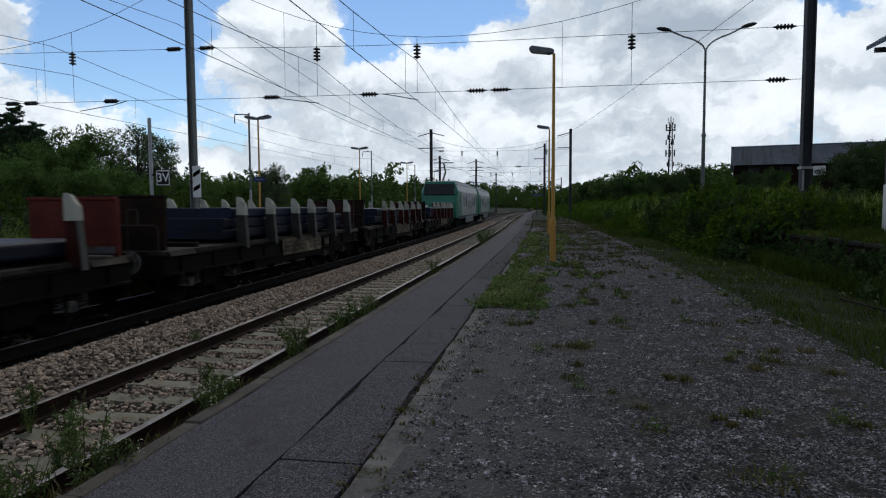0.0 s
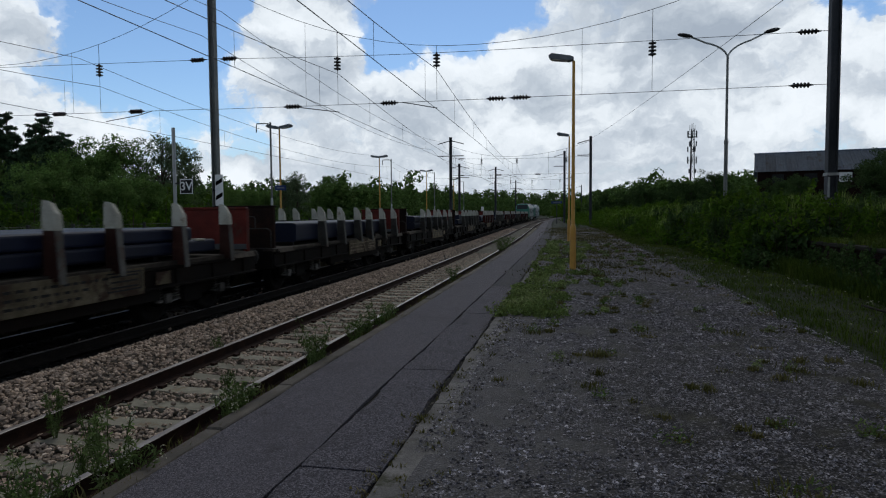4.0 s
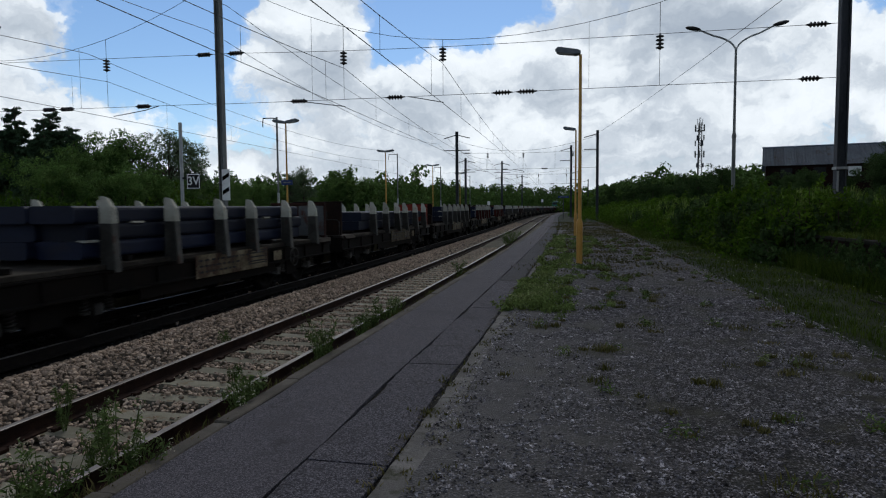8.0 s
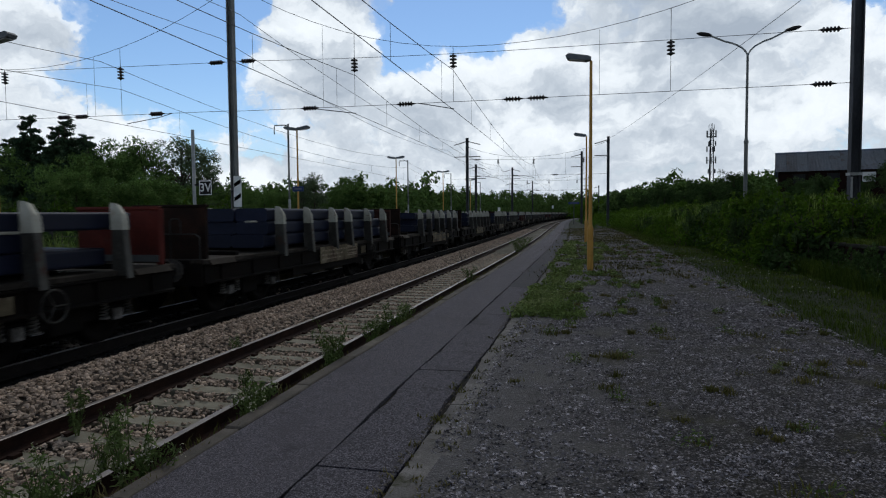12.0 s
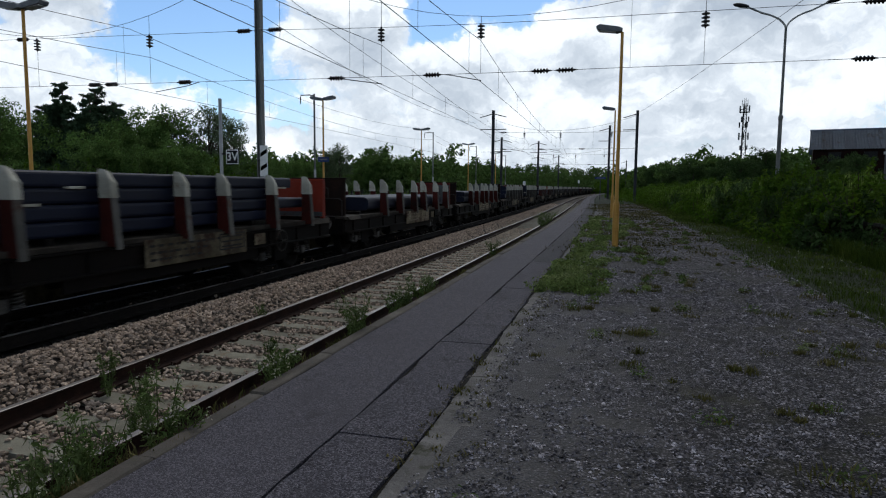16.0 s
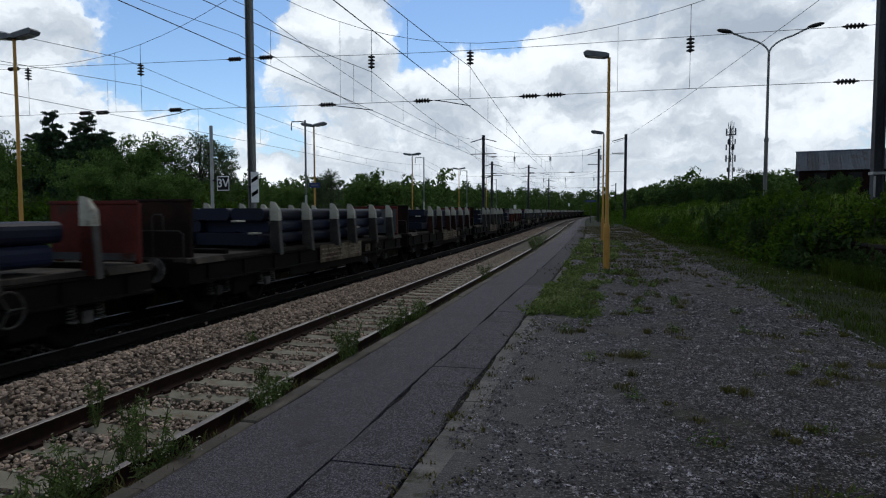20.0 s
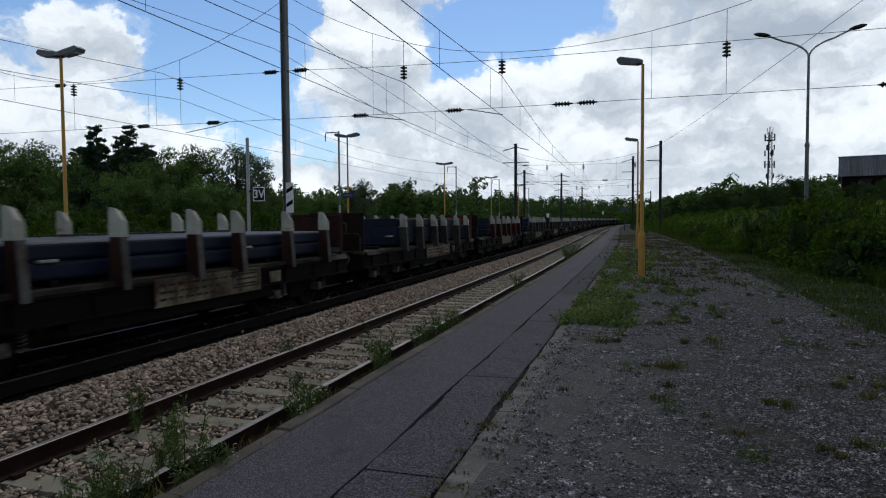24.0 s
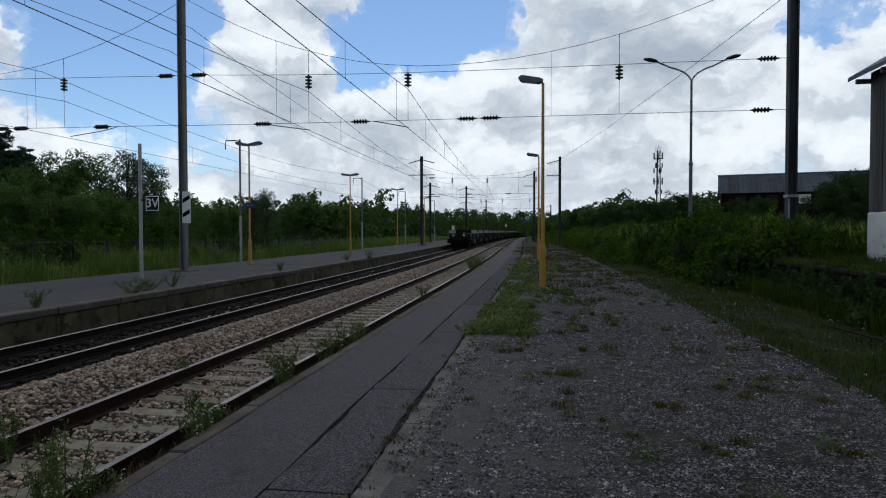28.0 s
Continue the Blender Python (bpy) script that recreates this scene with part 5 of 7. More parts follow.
def locomotive(raised):
    m = thing("electric_locomotive", pose(TRACK_FAR, 0, RAIL), "teal green and silver electric locomotive coupled to the wagons", "locomotive", "locomotives of the train")
    bm = bmesh.new()
    section = [(-1.42, 1.0), (1.42, 1.0), (1.45, 1.3), (1.45, 3.1), (1.30, 3.62), (1.05, 3.86), (-1.05, 3.86), (-1.30, 3.62), (-1.45, 3.1), (-1.45, 1.3)]
    prism(bm, section, -8.6, 8.6)
    part("body", bm, LOCOGREY, m)
    for s in (-1, 1):
        cab = bmesh.new()
        rings = []
        for d, top, wide in ((8.6, 3.88, 1.47), (9.0, 3.84, 1.45), (9.35, 2.75, 1.40), (9.5, 2.1, 1.36), (9.45, 1.0, 1.32)):
            rings.append([(-wide, d * s, 0.98), (wide, d * s, 0.98), (wide, d * s, min(top, 3.1)), (wide - 0.3, d * s, top), (-wide + 0.3, d * s, top), (-wide, d * s, min(top, 3.1))])
        V = [[cab.verts.new(p) for p in ring] for ring in rings]
        for P, Q in zip(V, V[1:]):
            for k in range(6):
                cab.faces.new((P[k], P[(k + 1) % 6], Q[(k + 1) % 6], Q[k]))
        cab.faces.new(V[0])
        cab.faces.new(V[-1][::-1])
        c = part("cab", cab, GREEN, m, "green cab end")
        win = boxed(-1.2, 1.2, -0.03, 0.03, -0.46, 0.46, 0.05)
        part("windscreen", win, GLASS, c, "wide dark windscreen", at=pose(0, s * 9.26, 3.22, 17 * -s * -1, 0, 0))
        for x in (-1.0, 1.0):
            part("headlight", rod(bmesh.new(), (x, s * 9.46, 1.9), (x, s * 9.55, 1.9), 0.12, n=12), LENS, c)
            part("buffer", shared("buffer", buffer_shape, UNDER), None, c, at=pose(x * 0.875, s * 9.45, 1.0, 0, 0, 0 if s > 0 else 180))
        for x in (-1.46, 1.46):
            part("green_side", boxed(x - 0.012, x + 0.012, min(s * 6.6, s * 8.6), max(s * 6.6, s * 8.6), 1.05, 3.1, 0.004), GREEN, m, "green side panel by the cab")
            part("cab_door", boxed(x - 0.02, x + 0.02, s * 7.6 - 0.35, s * 7.6 + 0.35, 1.15, 3.0, 0.008), GREEN, m)
    for x in (-1.46, 1.46):
        for i in range(6):
            part("side_panel", boxed(x - 0.01, x + 0.01, -5.9 + i * 2.0, -5.9 + i * 2.0 + 1.7, 1.2, 2.95, 0.004), LOCOGREY, m)
        for i in range(4):
            part("side_lettering_bar", boxed(x - 0.014, x + 0.014, -1.6 + i * 0.9, -1.6 + i * 0.9 + 0.55, 1.7, 2.4), HEAD, m, "plain dark bar of lettering")
        part("skirt", boxed(x - 0.05, x + 0.03, -3.4, 3.4, 0.45, 0.98, 0.02), HEAD, m)
    for y in (-6.2, 6.2):
        b = part("bogie", shared("bogie", bogie_shape, UNDER), None, m, at=pose(0, y, 0.05) @ Matrix.Diagonal((1.05, 1.5, 1.05, 1)))
        for dy in (-0.9, 0.9):
            for s in (1, -1):
                part("wheel", shared("wheel", wheel_shape, UNDER, True), None, b, at=pose(s * 0.7475, dy, 0.47, 0, 90 * -s, 0))
    roof = bmesh.new()
    prism(roof, [(-1.32, 3.60), (-1.31, 3.66), (-1.06, 3.90), (1.06, 3.90), (1.31, 3.66), (1.32, 3.60), (1.05, 3.84), (-1.05, 3.84)], -8.58, 8.58)
    part("roof", roof, HEAD, m, "dark grey roof")
    for x in (-1.475, 1.475):
        for y in (-7.6, 7.6):
            part("door_window", boxed(x - 0.012, x + 0.012, y - 0.24, y + 0.24, 2.2, 2.85, 0.004), GLASS, m)
        for y in (-4.9, -2.9, 3.1, 5.1):
            part("side_grille", boxed(x - 0.012, x + 0.012, y - 0.28, y + 0.28, 1.9, 2.75, 0.004), DARKSTEEL, m, "dark ventilation grille")
        part("sill_band", boxed(x - 0.02, x + 0.0, -8.5, 8.5, 0.86, 1.12, 0.004), DARKSTEEL, m)
    part("roof_gear", boxed(-0.9, 0.9, -5.5, 5.5, 3.86, 4.05, 0.05), HEAD, m)
    for y, up in ((-6.4, raised), (6.4, False)):
        bm = bmesh.new()
        if up:
            tube(bm, [(0, y - 0.9, 4.05), (0, y + 0.75, 4.75)], 0.08)
            tube(bm, [(0, y + 0.75, 4.75), (0, y - 0.35, 5.45)], 0.06)
            box(bm, -0.8, 0.8, y - 0.55, y - 0.47, 5.45, 5.5)
            box(bm, -0.8, 0.8, y - 0.23, y - 0.15, 5.45, 5.5)
            box(bm, -0.04, 0.04, y - 0.5, y - 0.2, 5.42, 5.46)
        else:
            tube(bm, [(0, y - 0.9, 4.1), (0, y + 0.9, 4.2)], 0.05)
            box(bm, -0.8, 0.8, y + 0.8, y + 0.9, 4.2, 4.25)
        for x in (-0.5, 0.5):
            rod(bm, (x, y - 0.9, 3.86), (x, y - 0.9, 4.12), 0.06, n=8)
        part("pantograph", bm, DARKSTEEL, m, "raised dark pantograph" if up else "folded dark pantograph")
    return m


LOCOS = [locomotive(True), locomotive(False)]

# place of the tail wagon's last stake: it runs through evenly
SPEED = 23.77
TAIL0 = -580.95
LAG_T = (0, 1, 2, 3, 6, 7, 8, 9, 10, 11, 14, 15, 16, 17, 18, 19, 20, 21, 22, 25, 26, 28)
LAG = (-0.8, -1.7, -2.05, -2.1, -3.3, -3.1, -3.7, -3.9, -3.4, -3.9, -3.6, -4.1, -3.8, -2.72, -3.2, -3.0, -2.5, -2.2, -2.35, -1.7, -1.5, -1.7)

# ---- vegetation ----
def leaf_cloud(centres, per, size, rng, shape=1.6, droop=0.3, out=None):
    """Many small leaves scattered round centres (x, y, z, radius)."""
    verts, faces = out if out else ([], [])
    for cx, cy, cz, cr in centres:
        n = max(6, int(per * cr * cr))
        d = rng.normal(size=(n, 3))
        d /= np.linalg.norm(d, axis=1)[:, None]
        rad = cr * rng.uniform(0.35, 1.0, n) ** 0.6
        P = np.array((cx, cy, cz)) + d * rad[:, None] * (1, 1, 0.8)
        face = d + (0, 0, 0.25) + 0.55 * rng.normal(size=(n, 3))
        u = np.cross(face, rng.normal(size=(n, 3)))
        u /= np.linalg.norm(u, axis=1)[:, None] + 1e-9
        v = np.cross(u, face)
        v /= np.linalg.norm(v, axis=1)[:, None] + 1e-9
        s = size * rng.uniform(0.6, 1.4, n)
        a, b = u * (s * shape)[:, None], v * s[:, None]
        sag = np.stack([0 * s, 0 * s, -droop * s], -1)
        base = len(verts)
        verts.extend(np.stack([P - a, P + b * 0.6, P + a + sag, P - b * 0.6], 1).reshape(-1, 3).tolist())
        faces.extend((base + 4 * np.arange(n)[:, None] + np.arange(4)[None]).tolist())
    return verts, faces


def tree_parts(seed, height, spread, kind):
    rng = np.random.default_rng(seed)
    bm = bmesh.new()
    top = height * (0.95 if kind == "conifer" else 0.7)
    lean = rng.uniform(-0.04, 0.04, 2) * height
    trunk = [(lean[0] * u, lean[1] * u, top * u) for u in (0, 0.2, 0.45, 0.7, 1.0)]
    r0 = 0.022 * height
    tube(bm, trunk, [r0 * 1.3, r0, r0 * 0.75, r0 * 0.5, r0 * 0.15], 7)
    blobs = []
    if kind == "conifer":
        for i in range(34):
            for k in range(6 if i < 27 else 3):
                u = 0.08 + 0.92 * (i + rng.uniform(-0.8, 0.8)) / 34
                a = rng.uniform(0, 6.28)
                reach = spread * max(0.03, 1.06 - u) ** 0.8 * rng.uniform(0.45, 1.1)
                tip = (reach * math.cos(a), reach * math.sin(a), height * u - 0.22 * reach)
                tube(bm, [(0, 0, height * u * 0.97), tip], [0.02, 0.006], 4)
                for q in (0.3, 0.55, 0.8, 1.0):
                    blobs.append((tip[0] * q, tip[1] * q, tip[2] * q + height * u * 0.97 * (1 - q), 0.135 * spread * (1.2 - u) * rng.uniform(0.6, 1.3)))
    else:
        n = 11
        for i in range(n):
            a = 2.4 * i + rng.uniform(-0.5, 0.5)
            u = rng.uniform(0.22, 0.95)
            reach = spread * rng.uniform(0.45, 1.0) * (1.15 - 0.65 * u)
            start = Vector((lean[0] * u, lean[1] * u, top * u))
            rise = height * rng.uniform(0.10, 0.30)
            tip = start + Vector((reach * math.cos(a), reach * math.sin(a), rise))
            mid = (start + tip) / 2 + Vector((0, 0, rise * 0.25))
            tube(bm, [start, mid, tip], [r0 * 0.4, r0 * 0.25, r0 * 0.08], 5)
            for k in range(7):
                q = rng.uniform(0.35, 1.12)
                p = start + (tip - start) * q + Vector(rng.normal(size=3) * spread * 0.2)
                if p.z < height * 1.02:
                    blobs.append((p.x, p.y, max(p.z, 0.5), spread * rng.uniform(0.13, 0.30)))
        for k in range(34):
            a, q = rng.uniform(0, 6.28), rng.uniform(0, 0.85)
            blobs.append((q * spread * math.cos(a), q * spread * math.sin(a), height * (rng.uniform(0.12, 0.9) if k < 16 else rng.uniform(0.03, 0.35)), spread * rng.uniform(0.12, 0.26)))
    return bm, blobs, rng


def tree_model(seed, height, spread, kind, mat, leaf, density, label, category="tree", group="trees"):
    bm, blobs, rng = tree_parts(seed, height, spread, kind)
    t = thing("tree", pose(0, 0, -500), label, category, group)
    part("trunk", bm, BARK, t, "dark trunk and limbs")
    v, f = leaf_cloud(blobs, density, leaf, rng, 2.4 if kind == "conifer" else 1.5)
    part("crown", mesh_of("crown", [tuple(p) for p in v], f, mat), None, t, "crown of many small leaves")
    return t


def bush_model(seed, radius, height, mat, leaf, density, label):
    rng = np.random.default_rng(seed)
    t = thing("bush", pose(0, 0, -500), label, "bush", "bushes")
    bm = bmesh.new()
    blobs = []
    for i in range(13):
        a, q = rng.uniform(0, 6.28), math.sqrt(rng.uniform(0, 1)) * radius
        h = height * (1 - 0.55 * (q / radius) ** 2) * rng.uniform(0.65, 1.1)
        p = (q * math.cos(a), q * math.sin(a), h)
        tube(bm, [(p[0] * 0.3, p[1] * 0.3, -0.2), (p[0] * 0.8, p[1] * 0.8, h * 0.6), p], [0.03, 0.02, 0.006], 4)
        blobs.append((p[0], p[1], h * 0.85, radius * rng.uniform(0.18, 0.33)))
        blobs.append((p[0], p[1], h * 0.45, radius * rng.uniform(0.2, 0.36)))
    for i in range(14):  # shoots that stand out of the top
        a, q = rng.uniform(0, 6.28), math.sqrt(rng.uniform(0, 1)) * radius
        h = height * (1 - 0.5 * (q / radius) ** 2)
        p = Vector((q * math.cos(a), q * math.sin(a), h * 0.8))
        tip = p + Vector((rng.normal() * 0.1, rng.normal() * 0.1, rng.uniform(0.3, 0.7)))
        tube(bm, [p, tip], [0.008, 0.003], 4)
        for k in range(5):
            s = p + (tip - p) * (0.3 + 0.17 * k)
            blobs.append((s.x, s.y, s.z, 0.10))
    part("branchwork", bm, BARK, t)
    v, f = leaf_cloud(blobs, density, leaf, rng, 1.5)
    part("foliage", mesh_of("foliage", [tuple(p) for p in v], f, mat), None, t, "dense small leaves")
    return t


def ground_at(x, y, dz=0.0, turn=0.0, scale=1.0):
    return Matrix.LocRotScale((x, y, ground_z(x, y) + dz), Euler((0, 0, radians(turn))), None) 


def plant_copy(model, x, y, rng, scale=1.0, dz=-0.1):
    m = Matrix.Translation((x, y, ground_z(x, y) + dz)) @ Matrix.Rotation(rng.uniform(0, 6.28), 4, "Z")
    c = copy_thing(model, m)
    c.scale = (scale * rng.uniform(0.92, 1.1),) * 2 + (scale * rng.uniform(0.92, 1.1),)
    return c


rng = random.Random(21)
BIG = 1.0
broad = [tree_model(1, 9.0, 3.6, "broad", LEAF, 0.08, 230, "dense broad-leaved tree at the edge of the wood"),
         tree_model(2, 8.0, 3.2, "broad", LEAF, 0.08, 230, "dense broad-leaved tree at the edge of the wood"),
         tree_model(3, 9.5, 2.8, "broad", LEAF_PALE, 0.075, 230, "loose grey-green willow-like tree")]
deep = [tree_model(5, 9.0, 3.6, "broad", LEAF_SHADED, 0.08, 230, "broad-leaved tree on the bank, with shade in its green"), tree_model(6, 8.0, 3.2, "broad", LEAF_SHADED, 0.08, 230, "broad-leaved tree on the bank, with shade in its green")]
fir = tree_model(4, 11.3, 4.2, "conifer", LEAF_DARK, 0.10, 480, "dark conifer with drooping boughs")
spots = []
# the wood behind the far platform
for x, y, k, s in ((-29.3, 42.0, 2, 0.80), (-29.0, 44.1, 2, 0.72), (-31.2, 39.7, 0, 0.84), (-34.3, 41.3, 1, 0.86), (-31.4, 35.7, 0, 0.57), (-27.1, 36.3, 1, 0.64), (-31.2, 33.7, 0, 0.5), (-28.8, 46.2, 1, 0.56), (-29.8, 51.1, 0, 0.45), (-30.4, 56.0, 1, 0.55), (-29.5, 58.2, 0, 0.49), (-29.9, 66.2, 2, 0.68), (-29.5, 62.3, 2, 0.54), (-28.7, 71.5, 0, 0.61), (-27.5, 72.7, 1, 0.78), (-25.6, 75.0, 0, 0.63), (-25.7, 82.1, 1, 0.71), (-27.6, 96.9, 0, 0.53), (-29.4, 111.8, 1, 0.56), (-27.4, 32.2, 1, 0.51), (-26.5, 33.4, 0, 0.46), (-27.5, 38.3, 1, 0.52), (-27.1, 40.4, 0, 0.48), (-27.9, 46.3, 0, 0.38), (-36.9, 38.9, 1, 0.68), (-33.5, 28.1, 0, 0.72), (-37.6, 29.0, 1, 0.89), (-38.1, 26.8, 0, 0.74), (-34.4, 29.9, 1, 0.68), (-49.6, 48.5, 3, 0.84), (-45.6, 47.5, 3, 0.76), (-44.6, 49.7, 3, 0.80), (-53.0, 49.6, 3, 0.80), (-47.4, 50.5, 3, 0.90), (-43.4, 48.6, 3, 0.72), (-32.3, 36.7, 1, 0.77)):
    plant_copy((broad + [fir])[k], x, y, rng, s)
# woods further off, on both sides of the line
def far_growth(name, spots, mat, label, seed, leaves, leaf, tall=True):
    """Trees or bushes too far off to count, in one mesh: uneven crowns of leaf clumps reaching to the ground."""
    r = np.random.default_rng(seed)
    V, F = [], []
    for x, y, h in spots:
        z0 = ground_z(x, y)
        n = 9 if tall else 6
        w = h * (0.36 if tall else 0.7)
        blobs = [(x + r.normal() * w * 0.5, y + r.normal() * w * 0.5, z0 + h * u, w * r.uniform(0.3, 0.55)) for u in np.linspace(0.1, 0.86, n)]
        if tall:
            blobs += [(x + r.normal() * w * 0.9, y + r.normal() * w * 0.5, z0 + h * u, w * r.uniform(0.45, 0.6)) for u in (0.03, 0.1, 0.2, 0.32, 0.5)]
        per = leaves / sum(q[3] ** 2 for q in blobs)
        leaf_cloud(blobs, per, leaf * h, r, 1.4, 0.2, (V, F))
    ob = new(name, mesh_of(name, [tuple(v) for v in V], F, mat))
    return tagged(ob, label, "woods", kind="stuff")


far = []
for i in range(210):
    y = rng.uniform(125, 420)
    if rng.random() < 0.72:
        x = bend(y) - rng.uniform(26, 40 + 0.34 * y)
    else:
        x = bend(y) + rng.uniform(14, 30 + 0.2 * y)
    far.append((x, y, rng.uniform(7.2, 10.8)))
for i in range(170):  # the closed wood at the end of the view
    y = rng.uniform(430, 480)
    far.append((-0.50 * y + i * 0.005 * y + rng.uniform(-2, 2), y, rng.uniform(13.5, 17.5)))
for i in range(150):
    y = rng.uniform(300, 380)
    u = -0.42 + 0.72 * i / 150
    if abs(u * y - bend(y) + 6) > 13:
        far.append((u * y + rng.uniform(-1, 1), y, rng.uniform(7, 10)))
for i in range(75):  # the wood that closes in on the platform's side
    y, a = rng.uniform(120, 240), radians(rng.uniform(1.2, 15))
    far.append((y * math.tan(a), y, 1.0 + y * (0.027 + 0.075 * a + 0.008 * rng.random())))
for i in range(90):  # thickets behind the trees of the far platform
    d, a = rng.uniform(70, 110), radians(rng.uniform(13, 52))
    far.append((-d * math.sin(a) - 4, d * math.cos(a), rng.uniform(3.5, 6.0)))
far_growth("far_wood", far, LEAF, "dense dark wood closing the view beyond the station", 31, 600, 0.04)
for i in range(85):
    y = rng.uniform(55, 230)
    x = bend(y) + rng.uniform(9 if y > 90 else 11, 26)
    low_growth = y < 95 and 0.215 < x / y < 0.385  # the barn's roof stands clear above it
    plant_copy(deep[rng.randrange(2)], x, y, rng, rng.uniform(0.36, 0.56) * (1 + 0.002 * (y - 55)) * (0.6 if low_growth else 1.0))
for x, y, k, s in ((23.8, 56, 1, 0.58), (26.4, 60, 0, 0.56), (28, 57, 1, 0.6), (20, 62, 0, 0.36), (17, 60, 1, 0.36), (23, 70, 0, 0.40), (30, 64, 0, 0.7), (15, 50, 0, 0.28), (18.5, 49, 1, 0.32), (21, 50, 0, 0.42)):
    plant_copy(deep[k], x, y, rng, s)
for m in broad + deep + [fir]:
    for o in (m, *m.children_recursive):
        bpy.data.objects.remove(o)

bushes = [bush_model(11, 1.5, 1.5, LEAF_BUSH, 0.055, 300, "leafy green bramble bush on the bank"), bush_model(12, 1.2, 1.3, LEAF_BUSH, 0.05, 320, "leafy green bramble bush on the bank"),
          bush_model(13, 1.3, 1.6, LEAF_SHADED, 0.06, 280, "green shrub on the bank, with shade in its leaf colour"),
          bush_model(14, 1.1, 1.1, LEAF_GREY, 0.05, 280, "grey-green shrub behind the fence")]
for i in range(46):  # the brambles that overgrow the loading dock
    y = rng.uniform(19.2, 33)
    plant_copy(bushes[rng.randrange(3)], 5.9 + 1.7 * rng.random() ** 1.3, y, rng, rng.uniform(0.85, 1.1), -0.12)
for i in range(26):  # trailing growth over the dock's wall
    plant_copy(bushes[rng.choice((1, 2, 2))], 6.15 + 0.6 * rng.random(), rng.uniform(10.5, 20), rng, rng.uniform(0.35, 0.6), -0.1)
for i in range(70):
    y = rng.uniform(20.5, 36)
    plant_copy(bushes[rng.randrange(3)], rng.uniform(7.6, 15), y, rng, rng.uniform(0.6, 0.85), -0.15)
for i in range(105):
    y = 33 + 37 * rng.random() ** 1.2
    x = bend(y) + rng.uniform(4.9, 13)
    plant_copy(bushes[rng.randrange(3)], x, y, rng, rng.uniform(0.6, 1.0), -0.15)
low = []
for i in range(230):
    y = 66 + 120 * rng.random() ** 1.3
    low.append((bend(y) + rng.uniform(3.2, 15), y, rng.uniform(0.9, 1.9)))
for i in range(70):  # the far end of the platform is overgrown
    y = rng.uniform(66, 160)
    low.append((bend(y) + rng.uniform(0.4, 4.5), y, rng.uniform(0.4, 1.0)))
for i in range(150):  # bushes on the inside of the curve, which hide the line beyond it
    y = rng.uniform(200, 265)
    low.append((bend(y) + rng.uniform(-2.3, 8), y, rng.uniform(4.2, 5.6)))
far_growth("undergrowth", low, LEAF_BUSH, "green brambles and weeds running along the distant bank", 32, 260, 0.045, False)
for i in range(62):  # undergrowth at the foot of the wood
    a, d = radians(rng.uniform(14, 54)), rng.uniform(33, 46)
    x, y = -d * math.sin(a) - 3, d * math.cos(a) + (8 if a < 0.45 else 0)
    if x < -21:
        plant_copy(bushes[rng.randrange(1, 3)], x, y, rng, rng.uniform(1.1, 1.9), -0.2)
for i in range(64):
    plant_copy(bushes[rng.choice((2, 3, 3))], -18.2 - 3.2 * rng.random(), 15 + 45 * rng.random() ** 0.8, rng, rng.uniform(0.55, 1.05), -0.15)
for m in bushes:
    for o in (m, *m.children_recursive):
        bpy.data.objects.remove(o)

# ---- the loading dock, shed and barn ----
dock = thing("loading_dock", pose(0, 0, 0), "low overgrown loading dock of red brick with a worn coping, darkened by painted shade", "loading dock", kind="structure")
core = bmesh.new()
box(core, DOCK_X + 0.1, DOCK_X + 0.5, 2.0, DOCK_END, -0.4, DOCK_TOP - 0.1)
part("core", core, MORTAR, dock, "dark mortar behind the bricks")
brick_me = [from_bm("brick", boxed(0, 0.1, 0, 0.215, 0, 0.062, 0.006), BRICK_SHADED), from_bm("brick", boxed(0, 0.1, 0, 0.105, 0, 0.062, 0.006), BRICK_SHADED)]
rest_v, rest_f = [], []
for row in range(11):
    z = -0.14 + row * 0.074
    y = 2.0 + (0.1125 if row % 2 else 0)
    while y < DOCK_END - 0.3:
        dx = random.uniform(-0.008, 0.012)
        if 11.6 < y < 18.2:
            part("brick", brick_me[0], None, dock, at=pose(DOCK_X + dx, y, z, 0, 0, random.uniform(-1.2, 1.2)))
        else:
            b = len(rest_v)
            for X in (DOCK_X + dx, DOCK_X + 0.1):
                rest_v += [(X, y, z), (X, y + 0.215, z), (X, y + 0.215, z + 0.062), (X, y, z + 0.062)]
            rest_f += [(b, b + 1, b + 2, b + 3), (b, b + 4, b + 5, b + 1), (b + 3, b + 2, b + 6, b + 7), (b, b + 3, b + 7, b + 4), (b + 1, b + 5, b + 6, b + 2)]
        y += 0.225
part("brickwork", mesh_of("brickwork", rest_v, rest_f, BRICK_SHADED), None, dock)["kind"] = "stuff"
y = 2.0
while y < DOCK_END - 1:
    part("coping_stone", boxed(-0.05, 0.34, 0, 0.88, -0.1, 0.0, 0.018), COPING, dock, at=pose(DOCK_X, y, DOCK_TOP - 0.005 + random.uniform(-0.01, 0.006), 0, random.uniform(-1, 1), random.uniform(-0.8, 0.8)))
    y += 0.9

